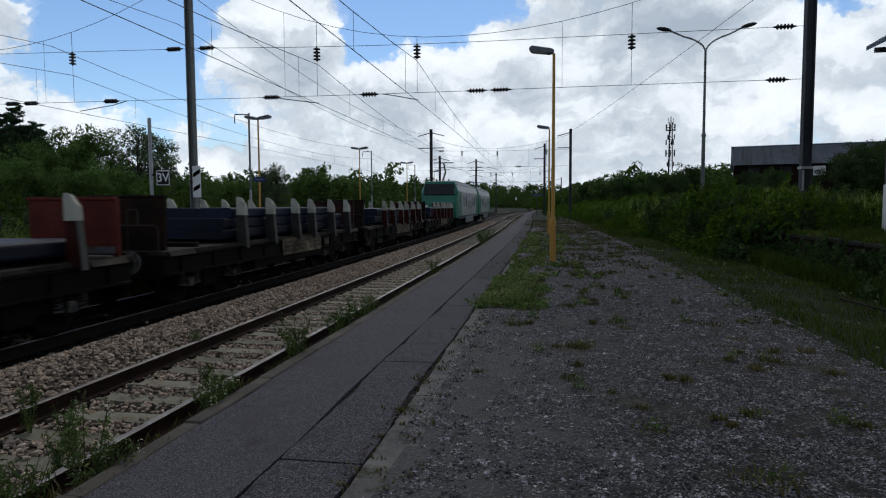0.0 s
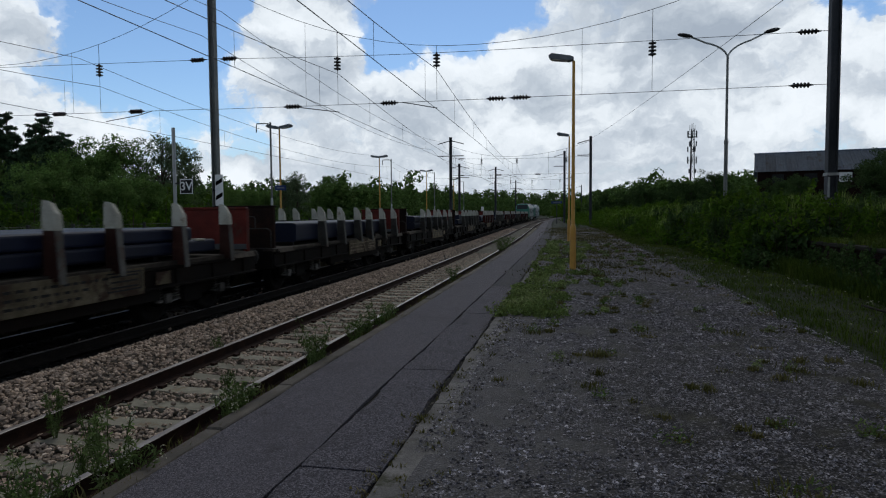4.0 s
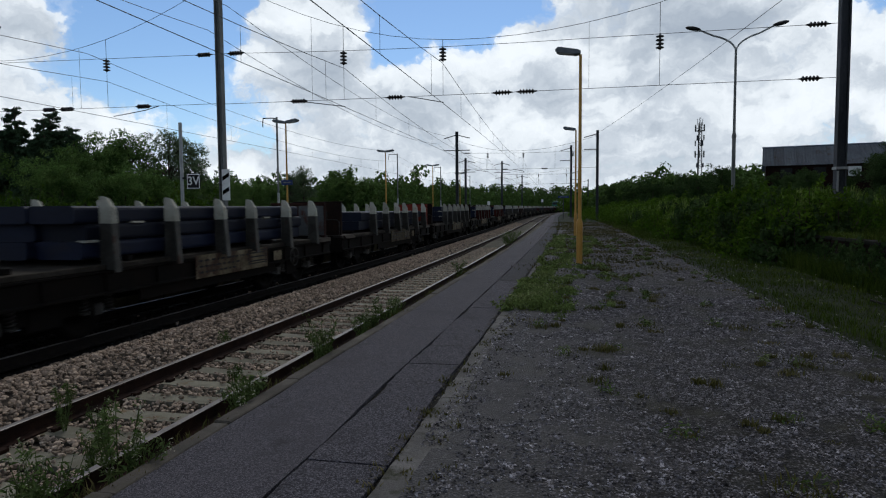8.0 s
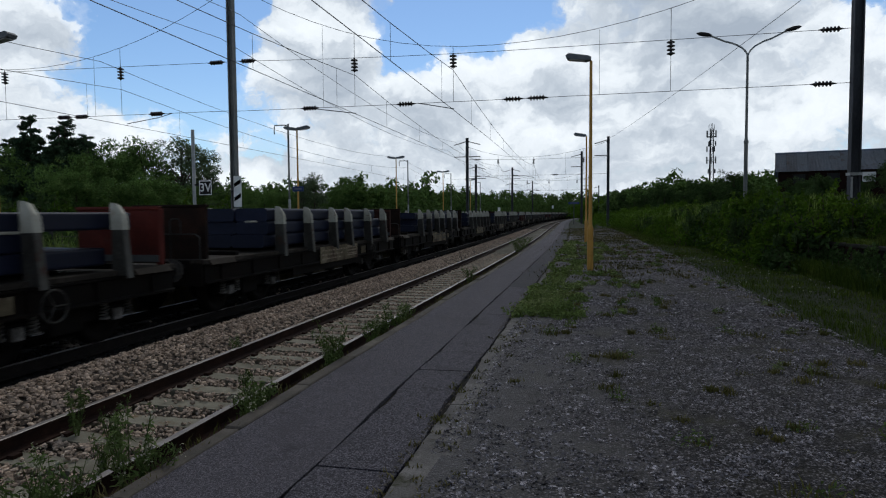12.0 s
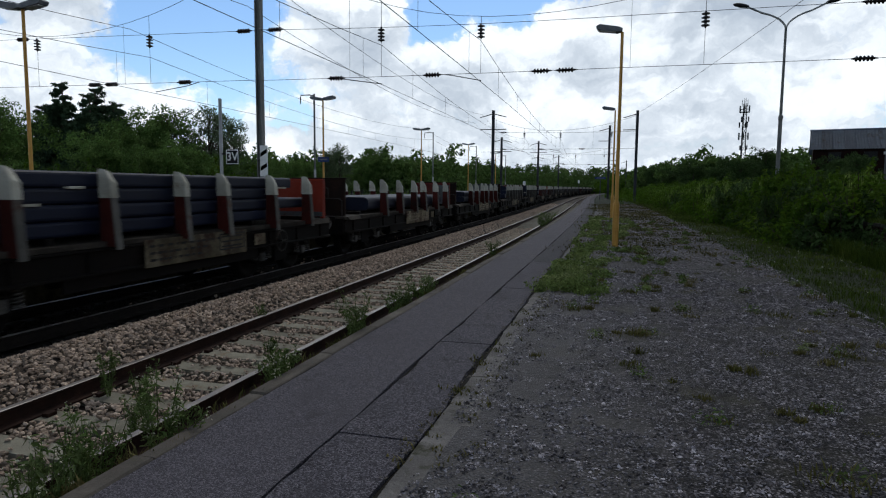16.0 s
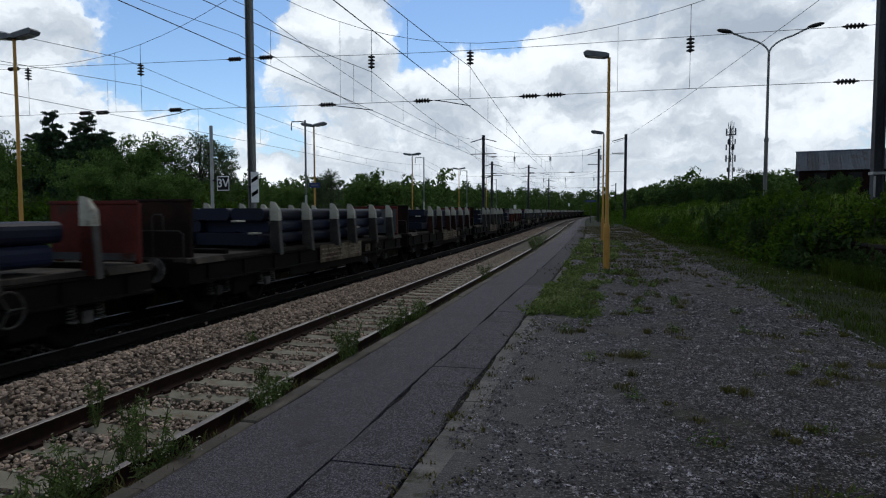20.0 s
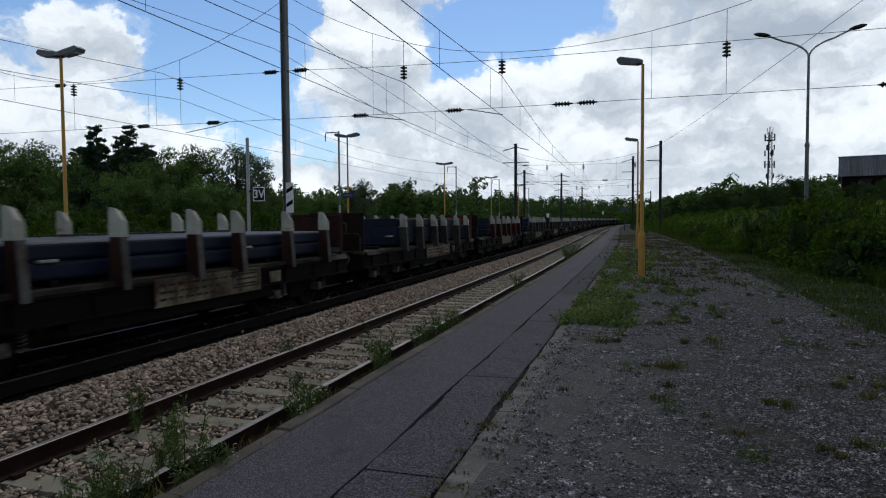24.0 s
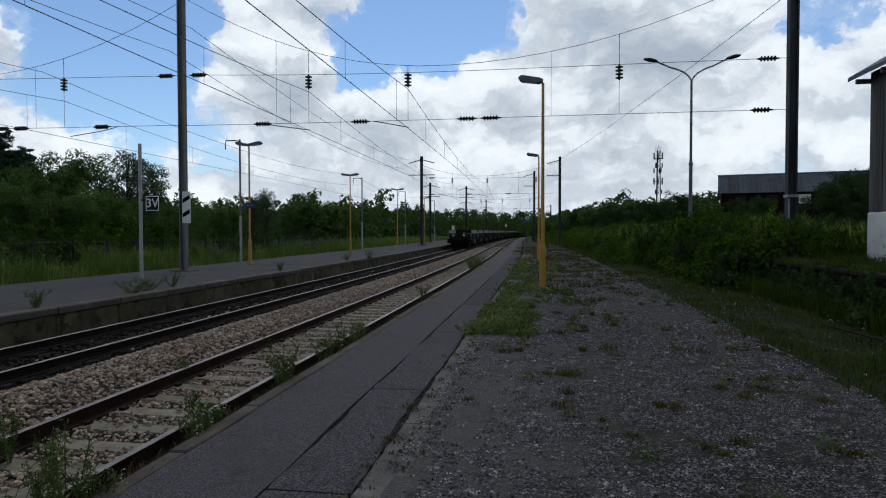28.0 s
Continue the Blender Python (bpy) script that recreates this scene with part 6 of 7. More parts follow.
shed = thing("goods_shed", pose(0, 0, 0), "old goods shed with grey upright boards on a white plastered base", "shed")
SX, SY0, SY1 = 9.2, 6.0, 19.8
part("plinth", boxed(SX, SX + 6.5, SY0, SY1, 0.6, 2.13, 0.06), PLASTER, shed, "white plastered base wall")
part("timber_core", boxed(SX + 0.06, SX + 6.4, SY0 + 0.06, SY1 - 0.06, 2.12, 6.0), WOOD, shed)
y = SY0 + 0.05
while y < SY1 - 0.15:
    w = random.uniform(0.15, 0.19)
    part("board", boxed(0, 0.035, 0, w - 0.012, 2.1 + random.uniform(-0.02, 0.02), 6.05, 0.004), WOOD, shed, at=pose(SX + random.uniform(0.02, 0.035), y, 0))
    y += w
x = SX + 0.1
while x < SX + 6.3:
    w = random.uniform(0.16, 0.2)
    part("board", boxed(0, w - 0.012, 0, 0.035, 2.1, 6.05, 0.004), WOOD, shed, at=pose(x, SY1 - 0.06 + random.uniform(0, 0.012), 0))
    x += w
roof = bmesh.new()
prism(roof, [(SX - 0.42, 5.88), (SX - 0.42, 6.0), (SX + 3.25, 8.2), (SX + 6.9, 6.0), (SX + 6.9, 5.88), (SX + 3.25, 8.06)], SY0 - 0.4, SY1 + 0.3)
part("roof", roof, ROOF, shed, "grey sheet roof with deep eaves")
for y in np.arange(SY0 + 0.2, SY1, 1.35):
    part("rafter_end", boxed(SX - 0.38, SX + 0.1, y - 0.04, y + 0.04, 5.74, 5.87), WOOD, shed)

barn = thing("barn", pose(24.0, 91.5, 0, 0, 0, -14.5), "long low barn with a dark corrugated roof among trees", "barn")
part("wall", boxed(0.3, 25, 0.5, 13.5, 1.0, 6.8), BRICK_SHADED, barn, "dull brick wall under the eaves")
for i in range(20):
    sheet = bmesh.new()
    for k in range(4):
        x = i * 1.26 + k * 0.31
        A = [sheet.verts.new(q) for q in ((x, 0, 6.7), (x + 0.155, 0, 6.76), (x + 0.31, 0, 6.7), (x + 0.31, 7, 9.6), (x + 0.155, 7, 9.66), (x, 7, 9.6))]
        sheet.faces.new((A[0], A[1], A[4], A[5]))
        sheet.faces.new((A[1], A[2], A[3], A[4]))
    bmesh.ops.solidify(sheet, geom=sheet.faces[:], thickness=0.03)
    part("roof_sheet", sheet, ROOF, barn)
back = bmesh.new()
V = [back.verts.new(q) for q in ((-0.1, 7, 9.6), (25.2, 7, 9.6), (25.2, 14, 6.7), (-0.1, 14, 6.7))]
back.faces.new(V)
bmesh.ops.solidify(back, geom=back.faces[:], thickness=0.08)
part("back_roof", back, ROOF, barn)
part("ridge", rod(bmesh.new(), (-0.15, 7, 9.68), (25.3, 7, 9.68), 0.12, n=8), ROOF, barn)
gable = bmesh.new()
V = [gable.verts.new(q) for q in ((0.3, 0.5, 6.7), (0.3, 13.5, 6.7), (0.3, 7, 9.5))]
gable.faces.new(V)
bmesh.ops.solidify(gable, geom=gable.faces[:], thickness=0.2)
part("gable", gable, WOOD, barn)
for i in range(6):
    part("window", boxed(2 + i * 3.8, 3.4 + i * 3.8, 0.44, 0.5, 5.2, 6.4), LENS if i in (2, 3) else BLACK, barn)

# ---- the fence behind the far platform ----
fence = thing("fence", pose(0, 0, 0), "dark wire mesh fence on thin posts behind the far platform", "fence")
for i in range(30):
    y = 4.4 + 2.05 * i
    x = -18.4 + 0.6 * bend(y)
    part("post", boxed(-0.055, 0.055, -0.04, 0.04, -0.3, 1.32, 0.006), DARKSTEEL, fence, at=pose(x, y, -0.05))
    for z in (0.12, 0.5, 0.88, 1.2):
        part("wire", tube(bmesh.new(), [(x, y, z), (x + 0.6 * (bend(y + 2.05) - bend(y)), y + 2.05, z)], 0.006, 4), DARKSTEEL, fence)


# ---- stones ----
def clumped_at(x, y, scale, cut, seed=0.0):
    return np.array([noise.noise(Vector((a * scale, b * scale * 0.75, seed))) for a, b in zip(x, y)]) > cut


ICO_V = np.array([(0, 0, 1), (0.894, 0, 0.447), (0.276, 0.851, 0.447), (-0.724, 0.526, 0.447), (-0.724, -0.526, 0.447), (0.276, -0.851, 0.447), (0.724, 0.526, -0.447), (-0.276, 0.851, -0.447), (-0.894, 0, -0.447), (-0.276, -0.851, -0.447), (0.724, -0.526, -0.447), (0, 0, -1)])
ICO_F = np.array([(0, 1, 2), (0, 2, 3), (0, 3, 4), (0, 4, 5), (0, 5, 1), (1, 6, 2), (2, 7, 3), (3, 8, 4), (4, 9, 5), (5, 10, 1), (6, 7, 2), (7, 8, 3), (8, 9, 4), (9, 10, 5), (10, 6, 1), (6, 11, 7), (7, 11, 8), (8, 11, 9), (9, 11, 10), (10, 11, 6)])
OCT_V = np.array([(1, 0, 0), (0, 1, 0), (-1, 0, 0), (0, -1, 0), (0, 0, 1), (0, 0, -1)], float)
OCT_F = np.array([(0, 1, 4), (1, 2, 4), (2, 3, 4), (3, 0, 4)])


def stones(name, P, sizes, mat, label, seed, fine=True, squash=0.7):
    r = np.random.default_rng(seed)
    BV, BF = (ICO_V, ICO_F) if fine else (OCT_V, OCT_F)
    n, k = len(P), len(BV)
    stretch = r.uniform(0.65, 1.25, (n, 1, 3)) * (1, 1, squash)
    V = BV[None] * stretch * (1 + r.uniform(-0.42, 0.30, (n, k, 1)))
    a, b = r.uniform(0, 6.28, n), r.uniform(-0.5, 0.5, n)
    ca, sa, cb, sb = np.cos(a), np.sin(a), np.cos(b), np.sin(b)
    x, y, z = V[..., 0], V[..., 1], V[..., 2]
    y, z = y * cb[:, None] - z * sb[:, None], y * sb[:, None] + z * cb[:, None]
    x, y = x * ca[:, None] - y * sa[:, None], x * sa[:, None] + y * ca[:, None]
    V = np.stack([x, y, z], -1) * sizes[:, None, None] + P[:, None, :]
    F = BF[None] + (np.arange(n) * k)[:, None, None]
    me = bpy.data.meshes.new(name)
    V, F = V.reshape(-1, 3), F.reshape(-1, 3)
    me.vertices.add(len(V))
    me.vertices.foreach_set("co", V.astype(np.float32).ravel())
    me.loops.add(F.size)
    me.loops.foreach_set("vertex_index", F.astype(np.int32).ravel())
    me.polygons.add(len(F))
    me.polygons.foreach_set("loop_start", np.arange(0, F.size, 3, dtype=np.int32))
    me.polygons.foreach_set("use_smooth", np.zeros(len(me.polygons), dtype=bool))
    me.update(calc_edges=True)
    me.materials.append(mat)
    return tagged(new(name, me), label, "gravel", kind="stuff")


def ballast_top(u):
    return np.interp(u, [-7.0, -6.9, -6.35, -5.75, -5.35, -5.25], [RAIL - 0.22, RAIL - 0.12, RAIL + 0.02, RAIL - 0.03, RAIL - 0.16, RAIL - 0.2])


def bends(y):
    return np.interp(y, LINE_Y, LINE_X)


R = np.random.default_rng(3)


def spread(n, x0, x1, y0, y1, power=1.0):
    return R.uniform(x0, x1, n), y0 + (y1 - y0) * R.uniform(0, 1, n) ** power


x, y = spread(17000, -6.98, -5.26, 2.0, 22.0, 1.25)
stones("ballast", np.stack([x + bends(y), y, ballast_top(x) + R.uniform(-0.012, 0.035, len(x))], -1), R.uniform(0.016, 0.038, len(x)), BALLAST, "ridge of loose pinkish-grey crushed stones between the tracks", 1)
x, y = spread(9000, -6.98, -5.26, 22.0, 80.0, 1.6)
stones("ballast", np.stack([x + bends(y), y, ballast_top(x) + R.uniform(-0.01, 0.03, len(x))], -1), R.uniform(0.03, 0.06, len(x)), BALLAST, "ridge of loose pinkish-grey crushed stones between the tracks", 2, False)
x, y = spread(17000, TRACK_NEAR - 0.7, TRACK_NEAR + 0.7, 1.2, 34.0, 1.3)
on = np.abs(((y - 0.4) / 0.6) % 1.0 - 0.5) < 0.27
keep = on | (R.uniform(0, 1, len(x)) < 0.09)
x, y, on = x[keep], y[keep], on[keep]
stones("ballast", np.stack([x + bends(y), y, np.where(on, RAIL - 0.195, RAIL - 0.172) + R.uniform(0, 0.022, len(x))], -1), R.uniform(0.014, 0.032, len(x)), BALLAST, "loose brown-grey stones between the sleepers", 3)
x, y = spread(2600, TRACK_NEAR + 0.8, EDGE - 0.02, 1.2, 30.0, 1.3)
stones("ballast", np.stack([x + bends(y), y, RAIL - 0.25 + R.uniform(0, 0.05, len(x))], -1), R.uniform(0.02, 0.045, len(x)), BALLAST, "loose brown-grey stones by the platform edge", 4)
x, y = spread(5200, TRACK_FAR - 1.6, TRACK_FAR + 1.45, 6.0, 45.0, 1.2)
keep = np.abs(np.abs(x - TRACK_FAR) - 0.7475) > 0.1
x, y = x[keep], y[keep]
stones("ballast", np.stack([x + bends(y), y, RAIL - 0.245 + R.uniform(0, 0.07, len(x))], -1), R.uniform(0.03, 0.055, len(x)), BALLAST_DARK, "oily dark stones of the far track", 5)
x, y = spread(110, TRACK_FAR - 1.2, TRACK_FAR + 1.4, 8.0, 40.0, 1.0)
stones("ballast", np.stack([x + bends(y), y, RAIL - 0.17 + R.uniform(0, 0.02, len(x))], -1), R.uniform(0.025, 0.05, len(x)), BALLAST, "single pale stones on the dark track", 6)

x, y = spread(112000, KERB + 0.1, GRAVEL_EDGE + 0.1, 2.0, 11.5, 1.3)
P = np.stack([x + bends(y), y, R.uniform(-0.004, 0.006, len(x))], -1)
patch = np.array([noise.noise(Vector((a * 1.1, b * 1.1, 3.3))) for a, b in zip(x, y)]) + 0.08 * (x - 0.6)
moss = np.array([noise.noise(Vector((a * 2.6, b * 1.9, 9.1))) + 0.6 * noise.noise(Vector((a * 7.0, b * 5.0, 1.1))) for a, b in zip(x, y)])
P = P[(patch + R.uniform(-0.3, 0.3, len(patch)) > -0.42) & (moss + R.uniform(-0.1, 0.1, len(moss)) < 0.16)]
stones("gravel", P, 0.0070 + 0.012 * R.uniform(0, 1, len(P)) ** 2.5, GRAVEL, "loose grey gravel spread over the platform", 7, False, 0.6)
x, y = spread(42000, KERB + 0.1, GRAVEL_EDGE + 0.1, 11.0, 34.0, 1.3)
keep = ~clumped_at(x, y, 1.6, 0.16, 9.1)
x, y = x[keep], y[keep]
stones("gravel", np.stack([x + bends(y), y, R.uniform(-0.004, 0.006, len(x))], -1), R.uniform(0.010, 0.022, len(x)), GRAVEL, "loose grey gravel spread over the platform", 8, False, 0.6)
x, y = spread(260, KERB - 0.06, KERB + 0.0, 2.0, 20.0, 1.0)
stones("gravel", np.stack([x + bends(y), y, R.uniform(0.0, 0.01, len(x))], -1), R.uniform(0.008, 0.022, len(x)), CONCRETE, "broken bits of kerb and asphalt", 9, False, 0.6)


# ---- grass and weeds ----
def blades(name, x, y, z, height, mat, label, seed, width=0.006, lean=0.45, category="grass"):
    """Grass: each blade is a bent strip that narrows to its tip."""
    r = np.random.default_rng(seed)
    n = len(x)
    h = height * r.uniform(0.5, 1.25, n)
    a = r.uniform(0, 6.28, n)
    d = np.stack([np.cos(a), np.sin(a), 0 * a], -1)
    s = np.stack([-np.sin(a), np.cos(a), 0 * a], -1) * (width * r.uniform(0.6, 1.4, n))[:, None]
    b = lean * r.uniform(0.1, 1.0, n)
    base = np.stack([x, y, z - 0.02], -1)
    mid = base + d * (b * h * 0.35)[:, None] + np.stack([0 * h, 0 * h, h * 0.6], -1)
    tip = base + d * (b * h)[:, None] + np.stack([0 * h, 0 * h, h], -1)
    V = np.stack([base - s, base + s, mid + s * 0.8, mid - s * 0.8, tip], 1).reshape(-1, 3)
    q = (np.arange(n) * 5)[:, None]
    Q, T = q + np.array([[0, 1, 2, 3]]), q + np.array([[3, 2, 4]])
    loops = np.concatenate([Q, T], 1).ravel()
    me = bpy.data.meshes.new(name)
    me.vertices.add(len(V))
    me.vertices.foreach_set("co", V.astype(np.float32).ravel())
    me.loops.add(len(loops))
    me.loops.foreach_set("vertex_index", loops.astype(np.int32))
    me.polygons.add(2 * n)
    me.polygons.foreach_set("loop_start", (np.arange(n)[:, None] * 7 + np.array([[0, 4]])).ravel().astype(np.int32))
    me.polygons.foreach_set("use_smooth", np.zeros(len(me.polygons), dtype=bool))
    me.update(calc_edges=True)
    me.materials.append(mat)
    return tagged(new(name, me), label, category, kind="stuff")


def heights(x, y):
    return np.array([ground_z(a, b) for a, b in zip(x, y)])


def clumped(x, y, scale, cut, seed=0.0):
    return np.array([noise.noise(Vector((a * scale, b * scale, seed))) for a, b in zip(x, y)]) > cut


# verge between the gravel and the dock
u, y = spread(42000, 2.95, 6.45, 3.0, 34.0, 1.2)
x = u + bends(y)
keep = ((u > 3.25 + 0.12 * np.sin(y * 1.7)) | (R.uniform(0, 1, len(u)) < 0.35)) & (R.uniform(0, 1, len(u)) < np.where(clumped(u, y, 1.5, -0.1, 2.0), 1.0, 0.5))
u, x, y = u[keep], x[keep], y[keep]
blades("grass", x, y, np.where(u > 3.1, heights(x, y), 0.0), 0.07 + 0.05 * clumped(u, y, 0.8, 0.0, 5.0), GRASS, "short weedy grass on the verge", 21, 0.006, 0.7)
u, y = spread(16000, 2.9, 6.3, 34.0, 95.0, 1.3)
x = u + bends(y)
blades("grass", x, y, heights(x, y), 0.16, GRASS, "short weedy grass on the verge", 22, 0.016, 0.7)
u, y = spread(2200, 4.6, 6.4, 4.0, 30.0, 1.0)
keep = clumped(u, y, 0.9, 0.15, 8.0)
x, y = (u + bends(y))[keep], y[keep]
blades("grass", x, y, heights(x, y), 0.2, GRASS, "taller seeding grass on the verge", 23, 0.005, 0.8)
# clover and daisies in the verge
V, F = [], []
fu, fy = spread(110, 3.25, 5.9, 5.0, 24.0, 1.0)
for a, b in zip(fu, fy):
    leaf_cloud([(a + bend(b), b, ground_z(a + bend(b), b) + R.uniform(0.06, 0.13), 0.02)], 0, 0.005 + 0.0003 * b, R, 1.0, 0, (V, F))
tagged(new("flowers", mesh_of("flowers", V, F, FLOWER)), "tiny whitish flowers scattered in the verge", "flowers", kind="stuff")
single("iron_pipe", tube(bmesh.new(), [(4.93, 12.1, -0.06), (4.97, 11.2, -0.05), (5.02, 10.3, -0.04), (5.1, 9.3, -0.06)], 0.02, 8), RAIL_DARK, None, "old dark iron pipe lying in the grass", "pipe")
# grass on the dock and rank growth at its foot
u, y = spread(9000, DOCK_X + 0.05, 9.1, 8.0, 27.0, 0.9)
blades("grass", u, y, np.where(u < DOCK_X + 0.34, DOCK_TOP - 0.01, heights(u, y)), 0.15 + 0.12 * clumped(u, y, 0.7, 0.0, 3.0), GRASS, "rough grass on top of the loading dock", 33, 0.008, 0.8)
u, y = spread(9000, 5.5, 6.48, 8.0, 21.0, 0.7)
keep = clumped(u, y, 0.8, -0.15, 9.0)
u, y = u[keep], y[keep]
blades("grass", u, y, heights(u, y), 0.42, GRASS, "rank weeds at the foot of the dock wall", 34, 0.008, 0.7)
u, y = spread(5200, DOCK_X - 0.07, DOCK_X + 0.4, 6.0, 27.0, 1.0)
keep = clumped(u, y, 1.3, -0.22, 19.0)
u, y = u[keep], y[keep]
blades("grass", u, y, 0 * u + DOCK_TOP, 0.13, GRASS, "grass creeping over the dock's coping", 36, 0.009, 1.3)
# tall grass and meadow behind the far platform
u, y = spread(62000, -24.0, -16.05, 6.0, 75.0, 1.3)
x = u + 0.6 * bends(y)
tall = clumped(u, y, 0.35, -0.05, 1.0)
blades("grass", x, y, heights(x, y), np.where(tall, 0.95, 0.55) * np.where(u > -16.7, 0.5, 1.0), DRYGRASS, "tall uncut meadow grass behind the far platform", 24, 0.012, 0.8)
u, y = spread(14000, -30.0, -17.0, 70.0, 150.0, 1.0)
x = u + bends(y)
blades("grass", x, y, heights(x, y), 0.5, DRYGRASS, "tall uncut meadow grass behind the far platform", 25, 0.03, 0.5)
# the ragged strip of green that has grown along the platform's middle
u, y = spread(26000, -1.3, 1.3, 9.5, 36.0, 1.25)
mid = -0.68 + 0.2 * np.sin(y * 0.5)
wide = 0.42 + 0.4 * np.array([noise.noise(Vector((b * 0.55, 4.0, 0))) for b in y]) + np.where(y < 11.2, 0.16, 0)
gaps = np.array([noise.noise(Vector((a * 1.9, b * 0.8, 6.0))) + 0.6 * noise.noise(Vector((a * 6.0, b * 3.0, 2.0))) for a, b in zip(u, y)])
inside = (np.abs(u - mid) < wide) & (gaps > -0.02 - np.where(y < 12, 0.25, 0))
loose = (np.abs(u - mid) < wide + 0.5 + 0.02 * y) & (gaps > 0.30)
keep = (u > -1.12) & (inside | loose)
x, y = (u + bends(y))[keep], y[keep]
blades("grass", x, y, 0 * x, 0.075, STRIP, "strip of weeds and grass growing through the platform", 26, 0.010, 0.9)
# broad-leaved weeds in the same strip
V, F = [], []
for k in range(0, len(x), 6):
    leaf_cloud([(x[k], y[k], 0.03, R.uniform(0.05, 0.13))], 900, 0.022 + 0.0006 * y[k], R, 1.5, 0.5, (V, F))
for k in range(150):
    y0 = 9.65 + 3.6 * R.uniform() ** 1.4
    leaf_cloud([(-0.68 + R.normal() * 0.26, y0, R.uniform(0.02, 0.09), R.uniform(0.06, 0.14))], 2400, 0.019, R, 1.5, 0.5, (V, F))
tagged(new("weeds", mesh_of("weeds", [(v[0], v[1], max(v[2], 0.004)) for v in V], F, STRIP)), "low broad-leaved weeds spreading over the platform", "weeds", kind="stuff")
# tufts over the gravel, each a few upright shoots
tx, ty = spread(430, -0.75, 3.0, 2.6, 32.0, 1.3)
keep = clumped(tx, ty, 0.7, 0.08, 12.0) | (R.uniform(0, 1, len(tx)) < 0.16)
tx, ty = tx[keep], ty[keep]
gx, gy = np.repeat(tx, 70), np.repeat(ty, 70)
r0 = R.normal(size=(2, len(gx))) * np.repeat(0.025 + 0.08 * R.uniform(0, 1, len(tx)) ** 2, 70)
tall = np.repeat(R.uniform(0.03, 0.085, len(tx)), 70)
blades("grass", gx + r0[0] + bends(gy), gy + r0[1], 0 * gx, tall, TUFT, "small olive tufts in the gravel", 27, 0.006, 0.8)
V, F = [], []
for k in range(0, len(tx), 3):
    leaf_cloud([(tx[k] + bend(ty[k]) + R.normal() * 0.05, ty[k] + R.normal() * 0.05, R.uniform(0.02, 0.07), R.uniform(0.04, 0.10)) for q in range(4)], 2600, 0.008 + 0.0006 * ty[k], R, 1.8, 0.5, (V, F))
tagged(new("weeds", mesh_of("weeds", [(v[0], v[1], max(v[2], 0.004)) for v in V], F, WEED)), "small leafy weeds rooted in the gravel", "weeds", kind="stuff")
tx, ty = spread(300, -0.9, 3.0, 15.0, 66.0, 0.9)
gx, gy = np.repeat(tx, 70), np.repeat(ty, 70)
r0 = R.normal(size=(2, len(gx))) * np.repeat(R.uniform(0.06, 0.30, len(tx)) * (1 + 0.02 * ty), 70)
blades("grass", gx + 1.2 * r0[0] + bends(gy), gy + r0[1], 0 * gx, 0.08, TUFT, "patches of grass on the far gravel", 35, 0.012, 0.9)
tx, ty = spread(90, KERB - 0.1, KERB + 0.35, 2.4, 14.0, 1.0)
gx, gy = np.repeat(tx, 14), np.repeat(ty, 14)
r0 = R.normal(size=(2, len(gx))) * 0.035
blades("grass", gx + r0[0], gy + r0[1], 0 * gx, 0.045, TUFT, "weeds rooted in the kerb joint", 28, 0.007, 1.1)
tx, ty = spread(110, EDGE - 0.12, EDGE + 0.06, 2.2, 26.0, 1.2)
gx, gy = np.repeat(tx, 22), np.repeat(ty, 22)
r0 = R.normal(size=(2, len(gx))) * 0.05
blades("grass", gx + r0[0] + bends(gy), gy + r0[1], -0.06 + 0 * gx, 0.09, TUFT, "weeds rooted along the platform edge", 29, 0.007, 1.0)


def weed(x, y, z, height, spread_, seed, mat=None, label="bushy green weed at the platform edge", flowers=True):
    """A branching weed: stalks with many narrow leaves and pale seed heads."""
    r = np.random.default_rng(seed)
    t = thing("weed", pose(x, y, z), label, "weed", "weeds")
    stalk = bmesh.new()
    V, F, HV, HF = [], [], [], []
    for i in range(int(5 + spread_ * 24)):
        a, reach = r.uniform(0, 6.28), spread_ * r.uniform(0.15, 1.0)
        h = height * r.uniform(0.55, 1.0)
        pts = [Vector((reach * 0.15 * math.cos(a), reach * 0.15 * math.sin(a), -0.03)), Vector((reach * 0.6 * math.cos(a), reach * 0.6 * math.sin(a), h * 0.55)), Vector((reach * math.cos(a), reach * math.sin(a), h))]
        tube(stalk, pts, [0.005, 0.004, 0.002], 4)
        for k in range(int(12 + 44 * h)):
            q = r.uniform(0.12, 1.0)
            p = pts[0].lerp(pts[1], q * 2) if q < 0.5 else pts[1].lerp(pts[2], q * 2 - 1)
            leaf_cloud([(p.x, p.y, p.z, 0.05)], 0, 0.0095 * r.uniform(0.7, 1.5), r, 2.4, 0.8, (V, F)) if k % 4 == 0 else None
        if flowers and r.random() < 0.7:
            leaf_cloud([(pts[2].x, pts[2].y, pts[2].z, 0.035)], 0, 0.009, r, 1.2, 0, (HV, HF))
            leaf_cloud([(pts[2].x, pts[2].y, pts[2].z - 0.05, 0.035)], 0, 0.008, r, 1.2, 0, (HV, HF))
    part("stalk", stalk, WEED, t)["kind"] = "stuff"
    part("foliage", mesh_of("foliage", [tuple(v) for v in V], F, mat or WEED), None, t, "narrow green leaves")
    if HF:
        part("seed_head", mesh_of("seed_head", [tuple(v) for v in HV], HF, FLOWER), None, t, "pale seed heads")["kind"] = "stuff"
    return t


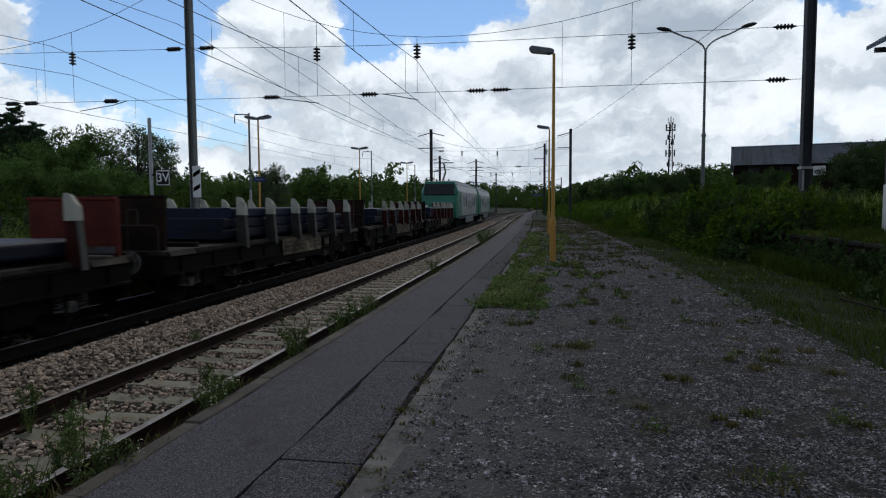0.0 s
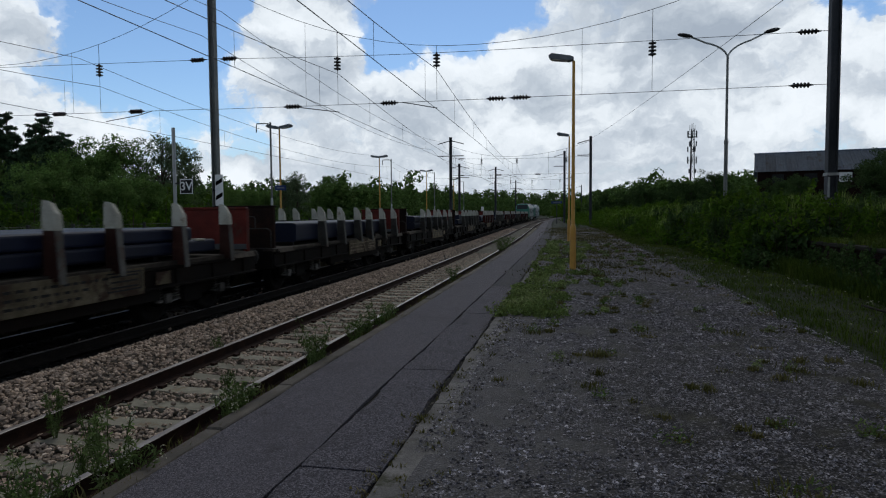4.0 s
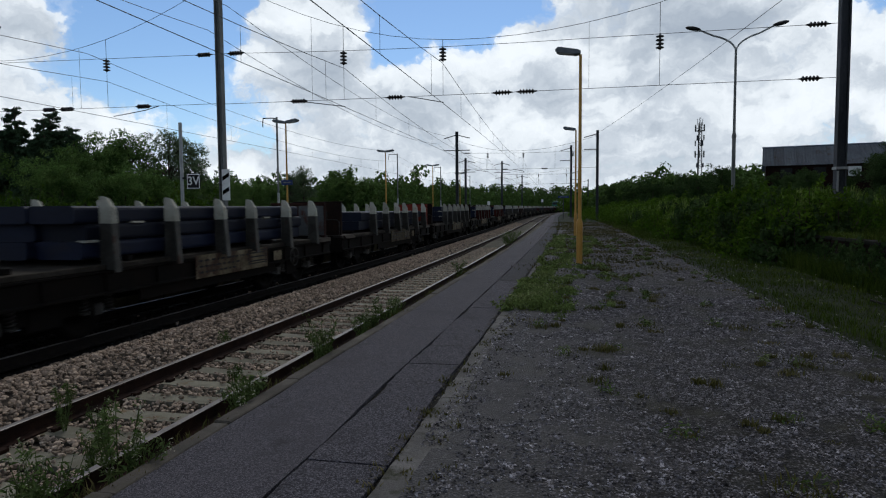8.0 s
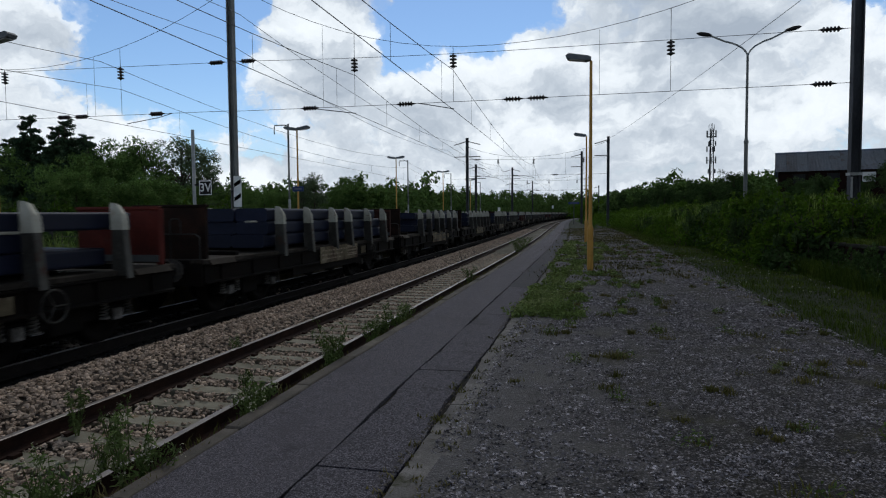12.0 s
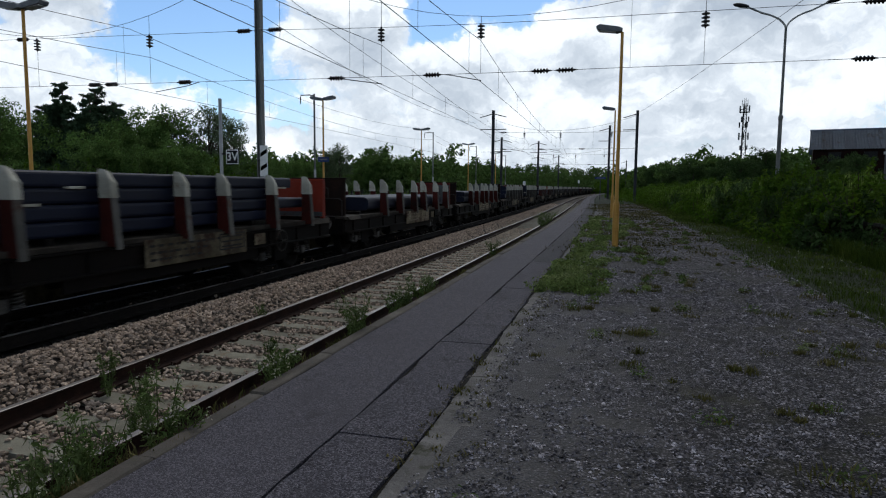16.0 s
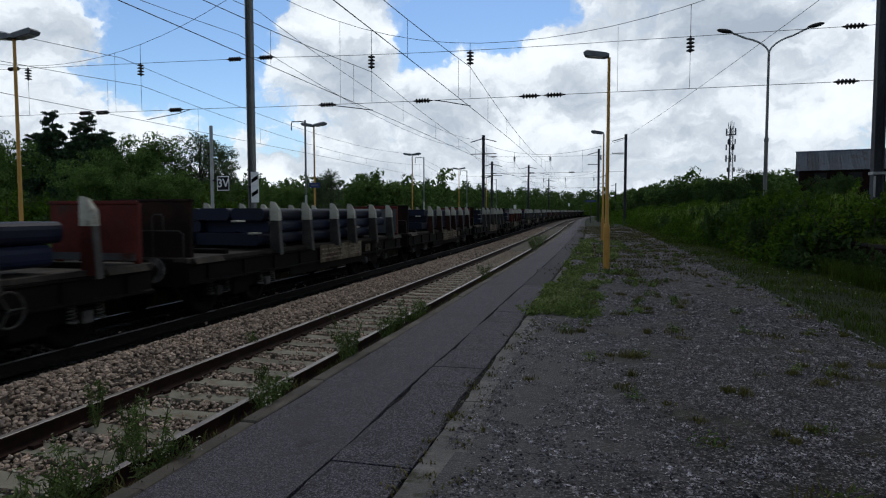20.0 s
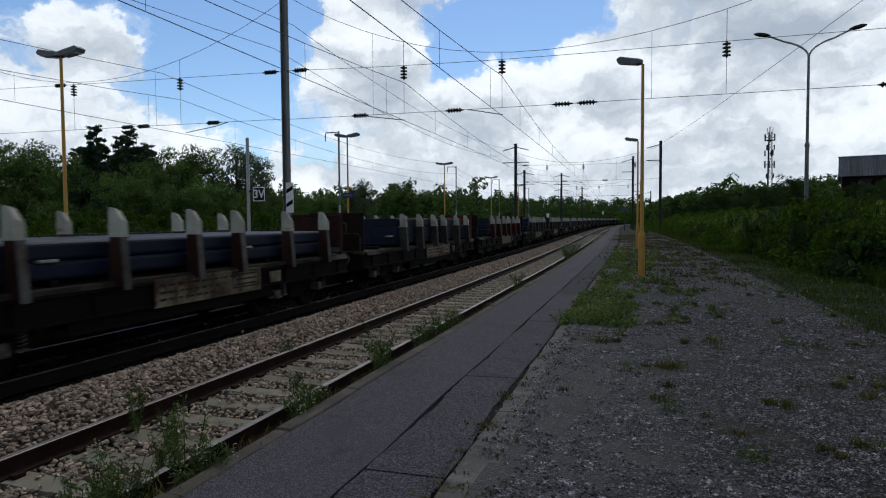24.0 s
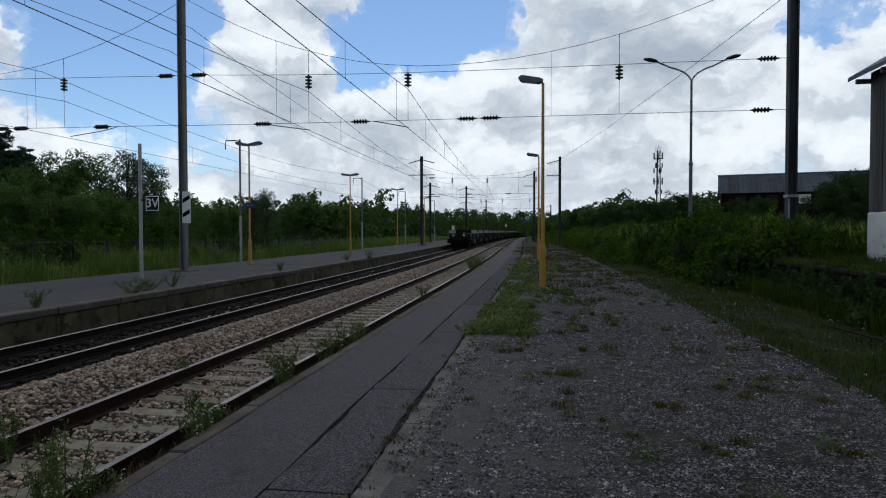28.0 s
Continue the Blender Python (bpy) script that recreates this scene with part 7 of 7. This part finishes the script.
for i, (x, y, z, h, s) in enumerate(((-2.78, 6.65, -0.1, 0.55, 0.28), (-2.72, 6.35, -0.1, 0.40, 0.22), (-2.68, 7.75, -0.08, 0.30, 0.25), (-2.75, 8.3, -0.1, 0.36, 0.18), (-2.80, 9.2, -0.1, 0.32, 0.24), (-2.9, 9.9, -0.2, 0.4, 0.16), (-2.79, 14.9, -0.05, 0.42, 0.24), (-2.9, 27.5, -0.05, 0.5, 0.5), (-2.9, 28.8, -0.05, 0.6, 0.6), (-2.95, 31, -0.05, 0.5, 0.5),
                                       (-2.95, 3.55, -0.35, 0.75, 0.20), (-2.7, 3.45, -0.08, 0.22, 0.20), (-2.72, 4.7, -0.08, 0.22, 0.22), (-2.75, 4.95, -0.1, 0.3, 0.15), (-3.05, 2.75, -0.4, 0.62, 0.28), (-3.0, 3.0, -0.4, 0.7, 0.3), (-2.9, 2.5, -0.3, 0.5, 0.3), (-3.2, 3.2, -0.5, 0.6, 0.25), (-4.3, 5.0, -0.6, 0.45, 0.12), (-4.9, 5.2, -0.55, 0.5, 0.10), (-4.1, 7.0, -0.6, 0.35, 0.10), (-5.2, 8.6, -0.5, 0.3, 0.08), (-3.9, 4.4, -0.6, 0.4, 0.15), (-3.3, 5.7, -0.55, 0.45, 0.14), (-3.1, 10.8, -0.5, 0.5, 0.14))):
    weed(x + bend(y), y, z, h, s, 300 + i, label="bushy green weed at the platform edge" if x > -2.99 else "thin straggling weed between the rails")
for i, (x, y, h, s) in enumerate(((-10.5, 11.9, 0.45, 0.3), (-10.4, 15.0, 0.35, 0.5), (-10.6, 15.9, 0.4, 0.5), (-10.5, 16.9, 0.45, 0.45), (-10.45, 24.5, 0.4, 0.25), (-10.6, 34, 0.4, 0.5), (-10.1, 37, 0.5, 0.5))):
    weed(x, y, 0, h, s, 400 + i, label="straggling weed on the far platform's edge", flowers=False)
# tall shoots standing out of the brambles on the bank
u, y = spread(9000, 5.6, 13.5, 34.0, 100.0, 1.4)
keep = clumped(u, y, 0.45, -0.1, 14.0)
x, y = (u + bends(y))[keep], y[keep]
blades("willowherb", x, y, heights(x, y), 1.2, SHOOT, "tall pale green shoots above the brambles", 41, 0.04, 0.45, "weeds")
u, y = spread(3500, 6.9, 13.0, 21.0, 36.0, 1.0)
keep = clumped(u, y, 0.6, 0.0, 15.0)
x, y = u[keep], y[keep]
blades("willowherb", x, y, heights(x, y), 1.15, SHOOT, "tall pale green shoots above the brambles", 42, 0.03, 0.45, "weeds")


# ---- what moves ----
ARC = np.concatenate([[0], np.cumsum(np.hypot(np.diff(LINE_X), np.diff(LINE_Y)))])
ARC -= np.interp(0.0, LINE_Y, ARC)


def on_track(s):
    """The pose on the far track s metres along it."""
    y = float(np.interp(s, ARC, LINE_Y))
    a = heading(y)
    return pose(TRACK_FAR * math.cos(a) + bend(y), y - TRACK_FAR * math.sin(a) * -1, RAIL, 0, 0, math.degrees(-a))


def motions():
    times = [0.5 * i for i in range(57)]
    trailing = [(w, TAIL0 - STAKES[-1] + k * PITCH) for k, w in enumerate(WAGON_THINGS)]
    front = trailing[-1][1] + PITCH / 2
    trailing += [(LOCOS[0], front + 10.05), (LOCOS[1], front + 30.15)]
    for ob, s0 in trailing:
        rows = []
        for t in times:
            s = s0 + SPEED * t + float(np.interp(t, LAG_T, LAG))
            if t in (0.0, 28.0) or -5 < s < 420 or t in (7.0, 14.0, 21.0):
                rows.append((t, on_track(s)))
        walk(ob, rows)


motions()
